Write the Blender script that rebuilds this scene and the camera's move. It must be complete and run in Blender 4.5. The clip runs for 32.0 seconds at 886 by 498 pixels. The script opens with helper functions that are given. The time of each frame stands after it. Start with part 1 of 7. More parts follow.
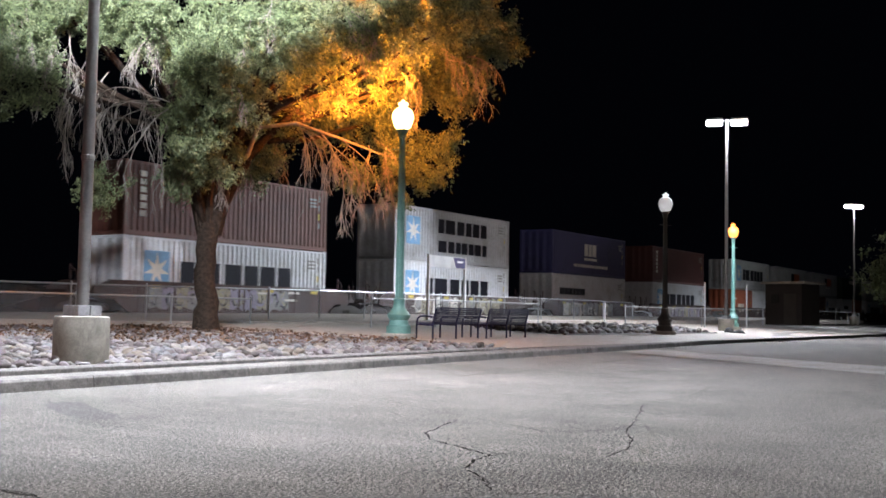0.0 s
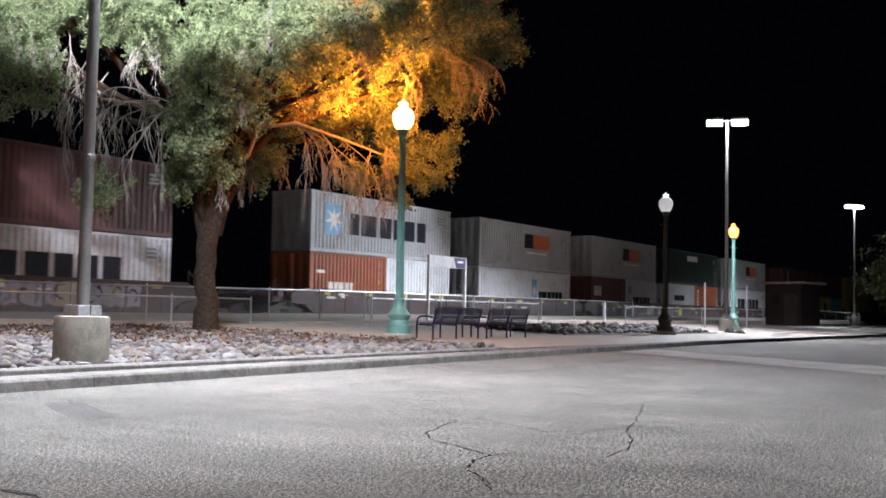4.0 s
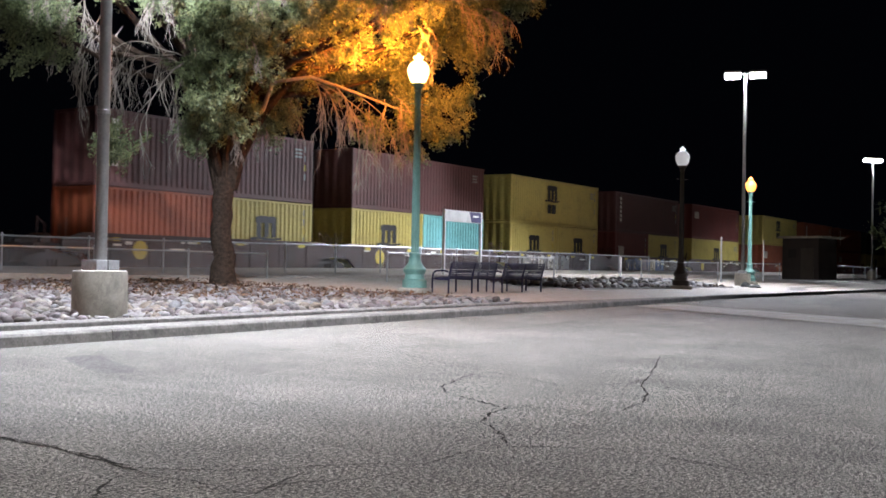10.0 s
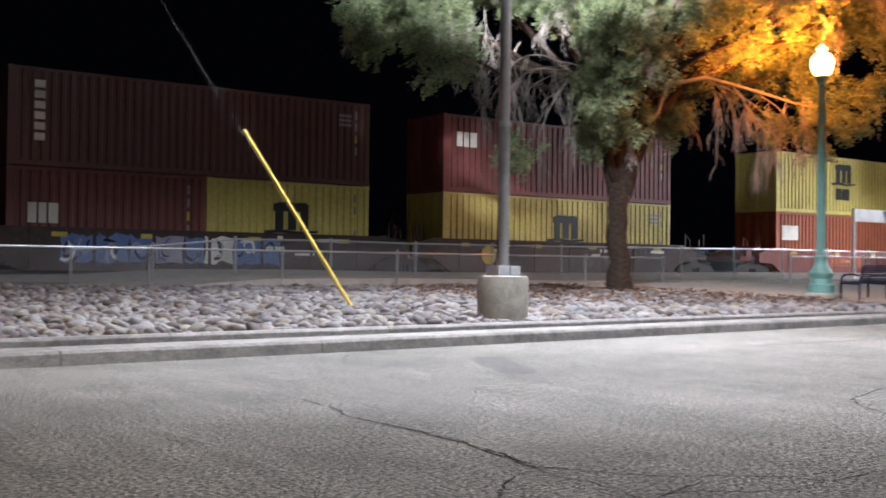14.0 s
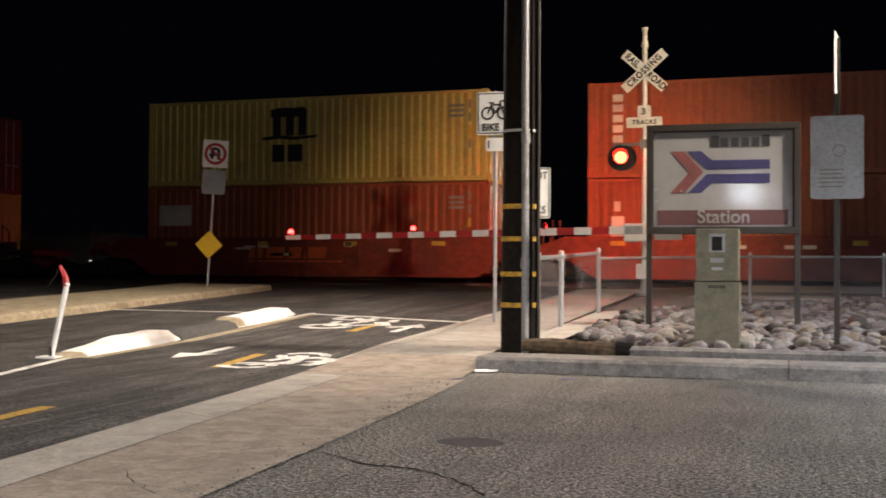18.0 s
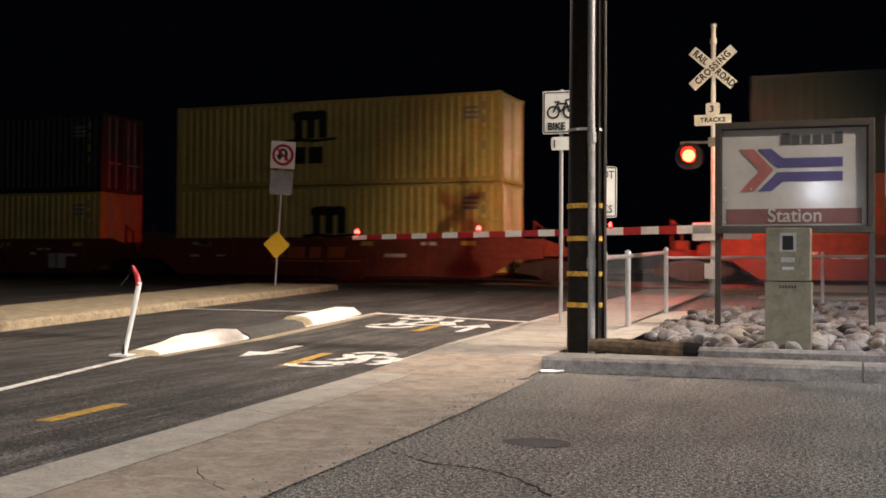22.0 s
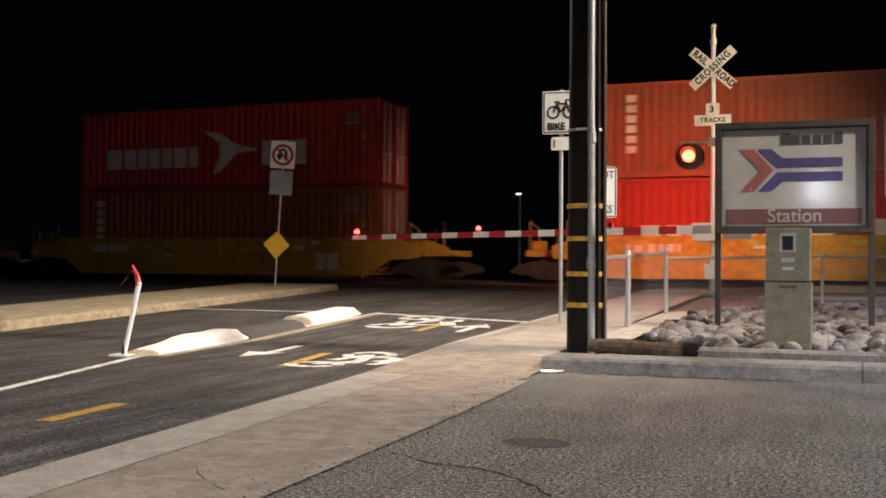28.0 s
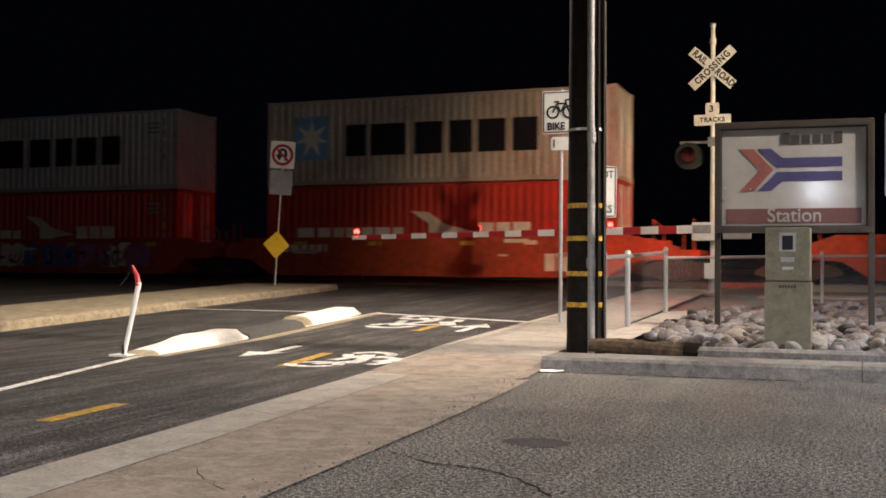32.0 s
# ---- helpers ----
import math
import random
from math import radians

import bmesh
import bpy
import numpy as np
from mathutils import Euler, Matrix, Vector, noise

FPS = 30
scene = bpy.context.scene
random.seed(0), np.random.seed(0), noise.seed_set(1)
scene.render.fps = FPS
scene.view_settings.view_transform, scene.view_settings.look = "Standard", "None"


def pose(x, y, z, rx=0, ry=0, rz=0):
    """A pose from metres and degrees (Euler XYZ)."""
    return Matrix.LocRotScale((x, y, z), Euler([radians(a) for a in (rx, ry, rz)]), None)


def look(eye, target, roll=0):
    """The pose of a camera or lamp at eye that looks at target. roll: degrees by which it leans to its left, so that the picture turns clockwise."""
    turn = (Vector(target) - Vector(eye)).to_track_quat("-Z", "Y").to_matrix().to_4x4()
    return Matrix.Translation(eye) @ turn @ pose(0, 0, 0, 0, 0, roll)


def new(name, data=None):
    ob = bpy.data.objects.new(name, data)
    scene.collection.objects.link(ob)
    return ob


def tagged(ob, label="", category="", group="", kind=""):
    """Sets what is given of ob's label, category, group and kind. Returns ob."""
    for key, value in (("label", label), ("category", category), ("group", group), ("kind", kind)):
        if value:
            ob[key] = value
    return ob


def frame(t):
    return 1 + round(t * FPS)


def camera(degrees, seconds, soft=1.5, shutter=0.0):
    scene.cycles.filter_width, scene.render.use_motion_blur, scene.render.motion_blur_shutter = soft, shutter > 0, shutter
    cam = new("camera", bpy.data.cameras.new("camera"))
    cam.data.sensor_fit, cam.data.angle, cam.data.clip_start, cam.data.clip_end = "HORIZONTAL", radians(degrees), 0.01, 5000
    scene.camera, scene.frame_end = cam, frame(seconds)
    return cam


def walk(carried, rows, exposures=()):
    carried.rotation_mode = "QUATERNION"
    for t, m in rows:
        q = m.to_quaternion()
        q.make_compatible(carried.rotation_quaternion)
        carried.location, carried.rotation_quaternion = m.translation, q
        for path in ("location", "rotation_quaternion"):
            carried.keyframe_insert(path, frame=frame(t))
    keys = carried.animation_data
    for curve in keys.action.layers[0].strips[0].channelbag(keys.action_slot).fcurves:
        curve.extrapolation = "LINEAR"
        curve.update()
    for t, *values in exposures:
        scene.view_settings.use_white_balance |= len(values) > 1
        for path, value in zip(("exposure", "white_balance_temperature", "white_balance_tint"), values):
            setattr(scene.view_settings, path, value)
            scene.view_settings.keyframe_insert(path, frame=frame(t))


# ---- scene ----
cam = camera(45.0, 32.0, soft=1.7, shutter=0.25)


def aim(yaw, pitch, roll):
    """The camera on its spot in the car park, turned to yaw, tilted and rolled, in degrees."""
    return pose(0, 0, 1.05, 0, 0, yaw) @ pose(0, 0, 0, pitch, 0, 0) @ pose(0, 0, 0, 90, roll, 0)


PATH = (
    (0, -57.25, 3.37, -1.06), (3.5, -57.25, 3.37, -1.08), (5.5, -57.18, 3.37, -1.1), (6.5, -57.2, 3.37, -1.08),
    (7, -57.05, 3.36, -1.15), (7.5, -56.94, 3.35, -1.17), (8, -56.84, 3.24, -1.17), (8.5, -56.62, 2.83, -1.17),
    (9, -56.52, 2.48, -1.1), (9.5, -56.46, 1.76, -1.06), (10, -56.45, 0.92, -1.06), (10.5, -56.5, 0.42, -1.01),
    (11, -56.87, 0.6, -0.96), (11.5, -56.74, 0.63, -0.92), (12, -56.73, 0.68, -0.85), (12.5, -56.75, 0.73, -0.91),
    (12.7, -55.75, 0.73, -0.91), (13, -51.9, 0.74, -0.79), (13.5, -44.37, 0.81, -0.7), (14, -35.49, 0.86, -0.67),
    (14.5, -27.05, 0.85, -0.46), (15, -17.77, 0.86, -0.62), (15.5, -10.67, 0.89, -0.53), (17.5, 13.17, 0.98, -0.28),
    (18, 17.7, 1.03, -0.38), (18.5, 21.59, 1.04, -0.34), (19, 21.43, 1.04, -0.37), (19.5, 21.24, 1.04, -0.36),
    (20, 21.23, 1.04, -0.36), (20.5, 21.22, 0.99, -0.35), (25, 21.2, 1.01, -0.39), (27.5, 21.2, 1, -0.39),
    (32, 21.19, 0.99, -0.35),
)
walk(cam, [(t, aim(a, b, c)) for t, a, b, c in PATH], exposures=((0, 0.0), (32, 0.0)))

# ---- night light ----
world = bpy.data.worlds.new("night_sky")
scene.world = world
world.use_nodes = True
world.node_tree.nodes["Background"].inputs[0].default_value = (0.010, 0.012, 0.022, 1)
world.node_tree.nodes["Background"].inputs[1].default_value = 0.06
WHITE, WARM, STREET_FILL = (0.835, 0.89, 1.0), (1.0, 0.28, 0.03), (1.0, 0.86, 0.71)


def lamp(name, kind, power, colour, m, size=0.3, spread=160, blend=0.5):
    data = bpy.data.lights.new(name, kind)
    data.energy, data.color = power, colour
    if kind == "AREA":
        data.shape, data.size = "DISK", size
    else:
        data.shadow_soft_size = size
    if kind == "SPOT":
        data.spot_size, data.spot_blend = radians(spread), blend
    ob = new(name, data)
    ob.matrix_basis = m
    return ob


# ---- materials ----
def shader(name):
    m = bpy.data.materials.new(name)
    m.use_nodes = True
    n, k = m.node_tree.nodes, m.node_tree.links
    return m, n, k, n["Principled BSDF"]


def paint(name, colour, rough=0.6, metal=0.0, grain=40.0, vary=0.25, stain=1.2, bump=0.15, dirt=None, island=0.0, each=0.0, spec=0.5, dist=0.01, mottle=0.0):
    """A surface with fine grain and broad stains; island and each vary it piece by piece."""
    m, n, k, b = shader(name)
    co = n.new("ShaderNodeTexCoord")
    fine, broad = n.new("ShaderNodeTexNoise"), n.new("ShaderNodeTexNoise")
    fine.inputs["Scale"].default_value, fine.inputs["Detail"].default_value = grain, 6
    broad.inputs["Scale"].default_value, broad.inputs["Detail"].default_value, broad.inputs["Roughness"].default_value = stain, 8, 0.65
    for x in (fine, broad):
        k.new(co.outputs["Object"], x.inputs["Vector"])
    ramp = n.new("ShaderNodeMapRange")
    ramp.inputs[1].default_value, ramp.inputs[2].default_value = 0.3, 0.7
    ramp.inputs[3].default_value, ramp.inputs[4].default_value = 1 - vary, 1 + vary
    k.new(fine.outputs["Fac"], ramp.inputs[0])
    mix = n.new("ShaderNodeMix")
    mix.data_type = "RGBA"
    mix.inputs[6].default_value = (*colour, 1)
    d = dirt or tuple(0.55 * c for c in colour)
    mix.inputs[7].default_value = (*d, 1)
    edge = n.new("ShaderNodeMapRange")
    edge.inputs[1].default_value, edge.inputs[2].default_value, edge.inputs[4].default_value = 0.48, 0.72, 0.85
    k.new(broad.outputs["Fac"], edge.inputs[0])
    k.new(edge.outputs[0], mix.inputs[0])
    hsv = n.new("ShaderNodeHueSaturation")
    k.new(mix.outputs[2], hsv.inputs["Color"])
    value = ramp.outputs[0]
    if mottle:
        mid, mr, mul = n.new("ShaderNodeTexNoise"), n.new("ShaderNodeMapRange"), n.new("ShaderNodeMath")
        mid.inputs["Scale"].default_value, mid.inputs["Detail"].default_value, mid.inputs["Roughness"].default_value = 5 * stain, 10, 0.75
        mid.inputs["Distortion"].default_value = 0.6
        k.new(co.outputs["Object"], mid.inputs["Vector"])
        mr.inputs[1].default_value, mr.inputs[2].default_value, mr.inputs[3].default_value, mr.inputs[4].default_value = 0.34, 0.60, 1 - mottle, 1 + 0.4 * mottle
        mul.operation = "MULTIPLY"
        k.new(mid.outputs["Fac"], mr.inputs[0])
        k.new(mr.outputs[0], mul.inputs[0])
        k.new(value, mul.inputs[1])
        value = mul.outputs[0]
    for amount, node, socket in ((island, "ShaderNodeNewGeometry", "Random Per Island"), (each, "ShaderNodeObjectInfo", "Random")):
        if amount:
            r, mr, mul = n.new(node), n.new("ShaderNodeMapRange"), n.new("ShaderNodeMath")
            mr.inputs[3].default_value, mr.inputs[4].default_value = 1 - amount, 1 + amount
            mul.operation = "MULTIPLY"
            k.new(r.outputs[socket], mr.inputs[0])
            k.new(mr.outputs[0], mul.inputs[0])
            k.new(value, mul.inputs[1])
            value = mul.outputs[0]
    k.new(value, hsv.inputs["Value"])
    k.new(hsv.outputs[0], b.inputs["Base Color"])
    b.inputs["Roughness"].default_value, b.inputs["Metallic"].default_value = rough, metal
    b.inputs["Specular IOR Level"].default_value = spec
    if bump:
        bp = n.new("ShaderNodeBump")
        bp.inputs["Strength"].default_value, bp.inputs["Distance"].default_value = bump, dist
        k.new(fine.outputs["Fac"], bp.inputs["Height"])
        k.new(bp.outputs[0], b.inputs["Normal"])
    return m


def glow(name, colour, strength):
    m, n, k, b = shader(name)
    b.inputs["Base Color"].default_value = (*colour, 1)
    b.inputs["Emission Color"].default_value, b.inputs["Emission Strength"].default_value = (*colour, 1), strength
    return m


def glassy(name, colour, rough=0.05, alpha=1.0):
    m, n, k, b = shader(name)
    b.inputs["Base Color"].default_value, b.inputs["Roughness"].default_value = (*colour, 1), rough
    b.inputs["Transmission Weight"].default_value = alpha
    return m


def asphalt(name, light, dark, speck, scuff=0.0):
    m, n, k, b = shader(name)
    co = n.new("ShaderNodeTexCoord")
    scales, out = (110.0, 40.0, 1.1, 0.16), []
    for s in scales:
        x = n.new("ShaderNodeTexNoise")
        x.inputs["Scale"].default_value, x.inputs["Detail"].default_value = s, 5
        k.new(co.outputs["Object"], x.inputs["Vector"])
        out.append(x.outputs["Fac"])
    c = n.new("ShaderNodeMix")
    c.data_type = "RGBA"
    c.inputs[6].default_value, c.inputs[7].default_value = (*dark, 1), (*light, 1)
    mr = n.new("ShaderNodeMapRange")
    mr.inputs[1].default_value, mr.inputs[2].default_value = 0.32, 0.68
    k.new(out[2], mr.inputs[0])
    k.new(mr.outputs[0], c.inputs[0])
    total = None
    for o, lo, hi in ((out[0], 1 - speck, 1 + speck), (out[1], 1 - 0.6 * speck, 1 + 0.6 * speck), (out[3], 0.82, 1.18)):
        r = n.new("ShaderNodeMapRange")
        r.inputs[1].default_value, r.inputs[2].default_value, r.inputs[3].default_value, r.inputs[4].default_value = 0.38, 0.62, lo, hi
        k.new(o, r.inputs[0])
        if total is None:
            total = r.outputs[0]
        else:
            mu = n.new("ShaderNodeMath")
            mu.operation = "MULTIPLY"
            k.new(total, mu.inputs[0])
            k.new(r.outputs[0], mu.inputs[1])
            total = mu.outputs[0]
    if scuff:
        mp, x, r, mu = n.new("ShaderNodeMapping"), n.new("ShaderNodeTexNoise"), n.new("ShaderNodeMapRange"), n.new("ShaderNodeMath")
        mp.inputs["Scale"].default_value, mp.inputs["Rotation"].default_value = (3.2, 0.28, 1.0), (0, 0, -0.1)
        x.inputs["Scale"].default_value, x.inputs["Detail"].default_value, x.inputs["Roughness"].default_value, x.inputs["Distortion"].default_value = 1.0, 12, 0.72, 0.8
        r.inputs[1].default_value, r.inputs[2].default_value, r.inputs[3].default_value, r.inputs[4].default_value = 0.44, 0.72, 1 - 0.3 * scuff, 1 + 1.8 * scuff
        mu.operation = "MULTIPLY"
        k.new(co.outputs["Object"], mp.inputs["Vector"])
        k.new(mp.outputs[0], x.inputs["Vector"])
        k.new(x.outputs["Fac"], r.inputs[0])
        k.new(r.outputs[0], mu.inputs[0])
        k.new(total, mu.inputs[1])
        total = mu.outputs[0]
    h = n.new("ShaderNodeHueSaturation")
    k.new(c.outputs[2], h.inputs["Color"])
    k.new(total, h.inputs["Value"])
    k.new(h.outputs[0], b.inputs["Base Color"])
    b.inputs["Roughness"].default_value, b.inputs["Specular IOR Level"].default_value = 0.88, 0.3
    bp = n.new("ShaderNodeBump")
    bp.inputs["Strength"].default_value, bp.inputs["Distance"].default_value = 1.0, 0.012
    k.new(out[1], bp.inputs["Height"])
    k.new(bp.outputs[0], b.inputs["Normal"])
    return m



def cobble(name, node, socket):
    """River cobbles: mauve, grey, tan and brown, each with its own tone."""
    m, n, k, b = shader(name)
    src, ramp, co, tex, mr, hs, bp = n.new(node), n.new("ShaderNodeValToRGB"), n.new("ShaderNodeTexCoord"), n.new("ShaderNodeTexNoise"), n.new("ShaderNodeMapRange"), n.new("ShaderNodeHueSaturation"), n.new("ShaderNodeBump")
    e = ramp.color_ramp.elements
    ramp.color_ramp.interpolation = "CONSTANT"
    tones = ((0.20, 0.178, 0.178), (0.155, 0.12, 0.125), (0.25, 0.236, 0.226), (0.17, 0.132, 0.10), (0.055, 0.041, 0.034), (0.22, 0.198, 0.206), (0.115, 0.092, 0.092), (0.265, 0.235, 0.205), (0.165, 0.16, 0.17), (0.08, 0.061, 0.058))
    for i, c in enumerate(tuple(0.74 * (0.94 * v + 0.06 * q[2]) for v in q) for q in tones):
        x = e[0] if i == 0 else e.new(i / len(tones))
        x.color = (*c, 1)
    e.remove(e[-1])
    k.new(src.outputs[socket], ramp.inputs["Fac"])
    tex.inputs["Scale"].default_value, tex.inputs["Detail"].default_value = 7.0 if socket == "Random" else 30.0, 8
    k.new(co.outputs["Object"], tex.inputs["Vector"])
    mr.inputs[1].default_value, mr.inputs[2].default_value, mr.inputs[3].default_value, mr.inputs[4].default_value = 0.3, 0.7, 0.7, 1.25
    k.new(tex.outputs["Fac"], mr.inputs[0])
    k.new(ramp.outputs[0], hs.inputs["Color"])
    k.new(mr.outputs[0], hs.inputs["Value"])
    k.new(hs.outputs[0], b.inputs["Base Color"])
    b.inputs["Roughness"].default_value = 0.7
    bp.inputs["Strength"].default_value, bp.inputs["Distance"].default_value = 0.35, 0.02
    k.new(tex.outputs["Fac"], bp.inputs["Height"])
    k.new(bp.outputs[0], b.inputs["Normal"])
    return m


M = dict(
    lot=asphalt("old_asphalt", (0.172, 0.160, 0.144), (0.125, 0.117, 0.107), 1.35, 0.16),
    road=asphalt("road_asphalt", (0.058, 0.053, 0.050), (0.033, 0.031, 0.030), 1.1, 0.9),
    crack=paint("crack_filler", (0.026, 0.024, 0.022), 0.95, vary=0.3, spec=0.1),
    patch=asphalt("patch_asphalt", (0.075, 0.072, 0.07), (0.055, 0.052, 0.05), 0.4),
    dirt=paint("dirt", (0.10, 0.085, 0.065), 0.95, grain=14, vary=0.4, stain=0.4, bump=0.6),
    ballast=paint("ballast", (0.13, 0.12, 0.11), 0.95, grain=18, vary=0.55, bump=1.0, dist=0.03),
    concrete=paint("concrete", (0.27, 0.245, 0.21), 0.85, grain=55, vary=0.14, stain=0.9, bump=0.25, dirt=(0.17, 0.15, 0.12), mottle=0.35),
    walkway=paint("walkway_concrete", (0.36, 0.325, 0.285), 0.85, grain=60, vary=0.2, stain=0.7, bump=0.2, dirt=(0.32, 0.28, 0.24), each=0.06, mottle=0.30),
    kerb=paint("kerb_concrete", (0.195, 0.18, 0.168), 0.9, grain=45, vary=0.22, stain=1.6, bump=0.4, dirt=(0.075, 0.068, 0.064), each=0.08, mottle=0.40),
    apron=paint("apron_concrete", (0.29, 0.235, 0.19), 0.88, grain=50, vary=0.2, stain=0.8, bump=0.3, dirt=(0.22, 0.175, 0.14), each=0.08, mottle=0.42),
    oldkerb=paint("median_concrete", (0.34, 0.28, 0.19), 0.9, grain=40, vary=0.2, stain=1.1, bump=0.4, dirt=(0.24, 0.19, 0.12), mottle=0.45),
    rock=cobble("river_rock", "ShaderNodeNewGeometry", "Random Per Island"),
    stone=cobble("river_stone", "ShaderNodeObjectInfo", "Random"),
    soil=paint("bed_soil", (0.05, 0.04, 0.033), 0.95, grain=30, vary=0.4, bump=0.6),
    litter=paint("leaf_litter", (0.095, 0.048, 0.024), 0.9, grain=30, vary=0.4, island=0.5, bump=0.3),
    steel=paint("galvanised_steel", (0.46, 0.47, 0.48), 0.42, 0.75, grain=30, vary=0.12, stain=3, bump=0.05, dirt=(0.33, 0.33, 0.33)),
    dullsteel=paint("weathered_conduit", (0.27, 0.27, 0.275), 0.6, 0.35, grain=30, vary=0.18, stain=2.5, bump=0.08, dirt=(0.14, 0.13, 0.12)),
    dullpole=paint("painted_pole", (0.20, 0.19, 0.185), 0.55, 0.2, grain=25, vary=0.12, stain=1.5, bump=0.05),
    bronze=paint("dark_bronze_paint", (0.045, 0.037, 0.032), 0.5, 0.3, grain=25, vary=0.2, bump=0.05),
    green=paint("green_cast_iron", (0.11, 0.22, 0.195), 0.5, 0.1, grain=30, vary=0.15, stain=2.5, bump=0.15, dirt=(0.05, 0.14, 0.12)),
    beam_black=paint("matte_black_beam_tube", (0.006, 0.006, 0.006), 0.98, vary=0.2, spec=0.0),
    black=paint("black_paint", (0.012, 0.012, 0.013), 0.5, vary=0.2, bump=0.05),
    blackiron=paint("blue_black_slats", (0.024, 0.022, 0.06), 0.4, 0.2, vary=0.2, bump=0.05),
    signwhite=paint("sign_white", (0.86, 0.86, 0.85), 0.45, grain=25, vary=0.05, stain=2, bump=0.02, dirt=(0.62, 0.61, 0.58)),
    signback=paint("sign_grey", (0.34, 0.34, 0.35), 0.5, 0.4, grain=30, vary=0.15, stain=3, bump=0.05, dirt=(0.22, 0.22, 0.23)),
    signred=paint("sign_red", (0.42, 0.016, 0.02), 0.45, vary=0.08, bump=0.02),
    signblue=paint("sign_blue", (0.055, 0.05, 0.15), 0.45, vary=0.08, bump=0.02),
    maroon=paint("sign_maroon", (0.12, 0.05, 0.052), 0.45, vary=0.1, bump=0.02),
    chevron=paint("sign_faded_red", (0.24, 0.08, 0.075), 0.45, vary=0.1, bump=0.02),
    greytext=paint("sign_grey_text", (0.035, 0.034, 0.036), 0.45, vary=0.08, bump=0.02),
    yellow=paint("sign_yellow", (0.80, 0.48, 0.02), 0.4, vary=0.06, bump=0.02, stain=3, dirt=(0.62, 0.36, 0.02)),
    guard=paint("yellow_plastic", (0.55, 0.41, 0.06), 0.45, vary=0.08, bump=0.02),
    linewhite=paint("road_paint_white", (0.74, 0.73, 0.69), 0.7, grain=25, vary=0.35, stain=3.5, bump=0.1, dirt=(0.30, 0.29, 0.27), mottle=0.70),
    lineyellow=paint("road_paint_yellow", (0.52, 0.30, 0.03), 0.7, grain=25, vary=0.3, stain=3.5, bump=0.1, dirt=(0.25, 0.15, 0.03), mottle=0.70),
    orange=paint("reflector_orange", (0.8, 0.28, 0.04), 0.4, vary=0.1),
    wood=paint("pole_wood", (0.011, 0.0085, 0.007), 0.85, spec=0.15, grain=18, vary=0.4, stain=2.5, bump=0.5, mottle=0.40),
    bark=paint("tree_bark", (0.036, 0.025, 0.019), 0.9, spec=0.1, grain=12, vary=0.5, stain=3, bump=1.0, dist=0.04),
    twig=paint("bare_twig", (0.27, 0.235, 0.205), 0.85, grain=20, vary=0.25, bump=0.2),
    cabinet=paint("beige_cabinet", (0.185, 0.17, 0.12), 0.45, 0.15, grain=30, vary=0.10, stain=1.3, bump=0.05, dirt=(0.13, 0.12, 0.085), mottle=0.32),
    rubber=paint("dark_rubber", (0.02, 0.02, 0.02), 0.8, vary=0.3),
    truck=paint("bogie_steel", (0.045, 0.038, 0.033), 0.75, 0.3, vary=0.3, bump=0.2),
    rail=paint("rail_steel", (0.30, 0.27, 0.25), 0.3, 0.9, vary=0.15, bump=0.05),
    sleeper=paint("sleeper_wood", (0.07, 0.055, 0.045), 0.9, vary=0.3),
    dark=paint("dark_void", (0.006, 0.006, 0.006), 0.8, vary=0.1),
    shed=paint("shed_block", (0.022, 0.019, 0.017), 0.85, vary=0.15, bump=0.2),
    mesh=paint("chain_link_wire", (0.34, 0.35, 0.37), 0.5, 0.3, vary=0.1, bump=0),
    acrylic=paint("sign_acrylic", (0.32, 0.31, 0.305), 0.1, grain=12, vary=0.03, stain=1.2, bump=0.0, dirt=(0.26, 0.25, 0.245), spec=0.6),
    led=glow("led_panel", (0.90, 0.95, 1.0), 90.0),
    globe_warm=glow("sodium_globe", (1.0, 0.70, 0.30), 9.0),
    globe_amber=glow("far_sodium_globe", (1.0, 0.33, 0.06), 2.8),
    globe_white=glow("white_globe", (0.95, 0.95, 1.0), 0.36),
    red_on=glow("lit_red_lens", (1.0, 0.0016, 0.0006), 750.0),
    red_back=glow("lit_red_lens_far_side", (1.0, 0.0004, 0.0003), 2600.0),
    red_tip=glow("lit_gate_lamp", (1.0, 0.012, 0.010), 45.0),
    red_off=paint("dark_red_lens", (0.10, 0.012, 0.014), 0.2, vary=0.1, bump=0.02),
    distant=glow("distant_lamp", (1.0, 0.9, 0.75), 1.2),
    banner=paint("banner_white", (0.75, 0.75, 0.74), 0.5, vary=0.04),
)


# ---- mesh helpers ----
def part(name, bm, material, parent=None, label="", smooth=False):
    """Links a bmesh as one mesh object, under a thing or a part where one is given."""
    me = bpy.data.meshes.new(name)
    bm.to_mesh(me)
    bm.free()
    if material:
        me.materials.append(material)
    if smooth:
        me.polygons.foreach_set("use_smooth", [True] * len(me.polygons))
        me.set_sharp_from_angle(angle=radians(40))
    ob = new(name, me)
    ob.parent = parent
    return tagged(ob, label)


def piece(name, me, parent, m=None):
    ob = new(name, me)
    ob.parent = parent
    if m is not None:
        ob.matrix_basis = m
    return ob


def thing(name, label, category, m=None, group="", kind=""):
    ob = new(name)
    ob.empty_display_size = 0.2
    if m is not None:
        ob.matrix_basis = m
    return tagged(ob, label, category, group, kind)


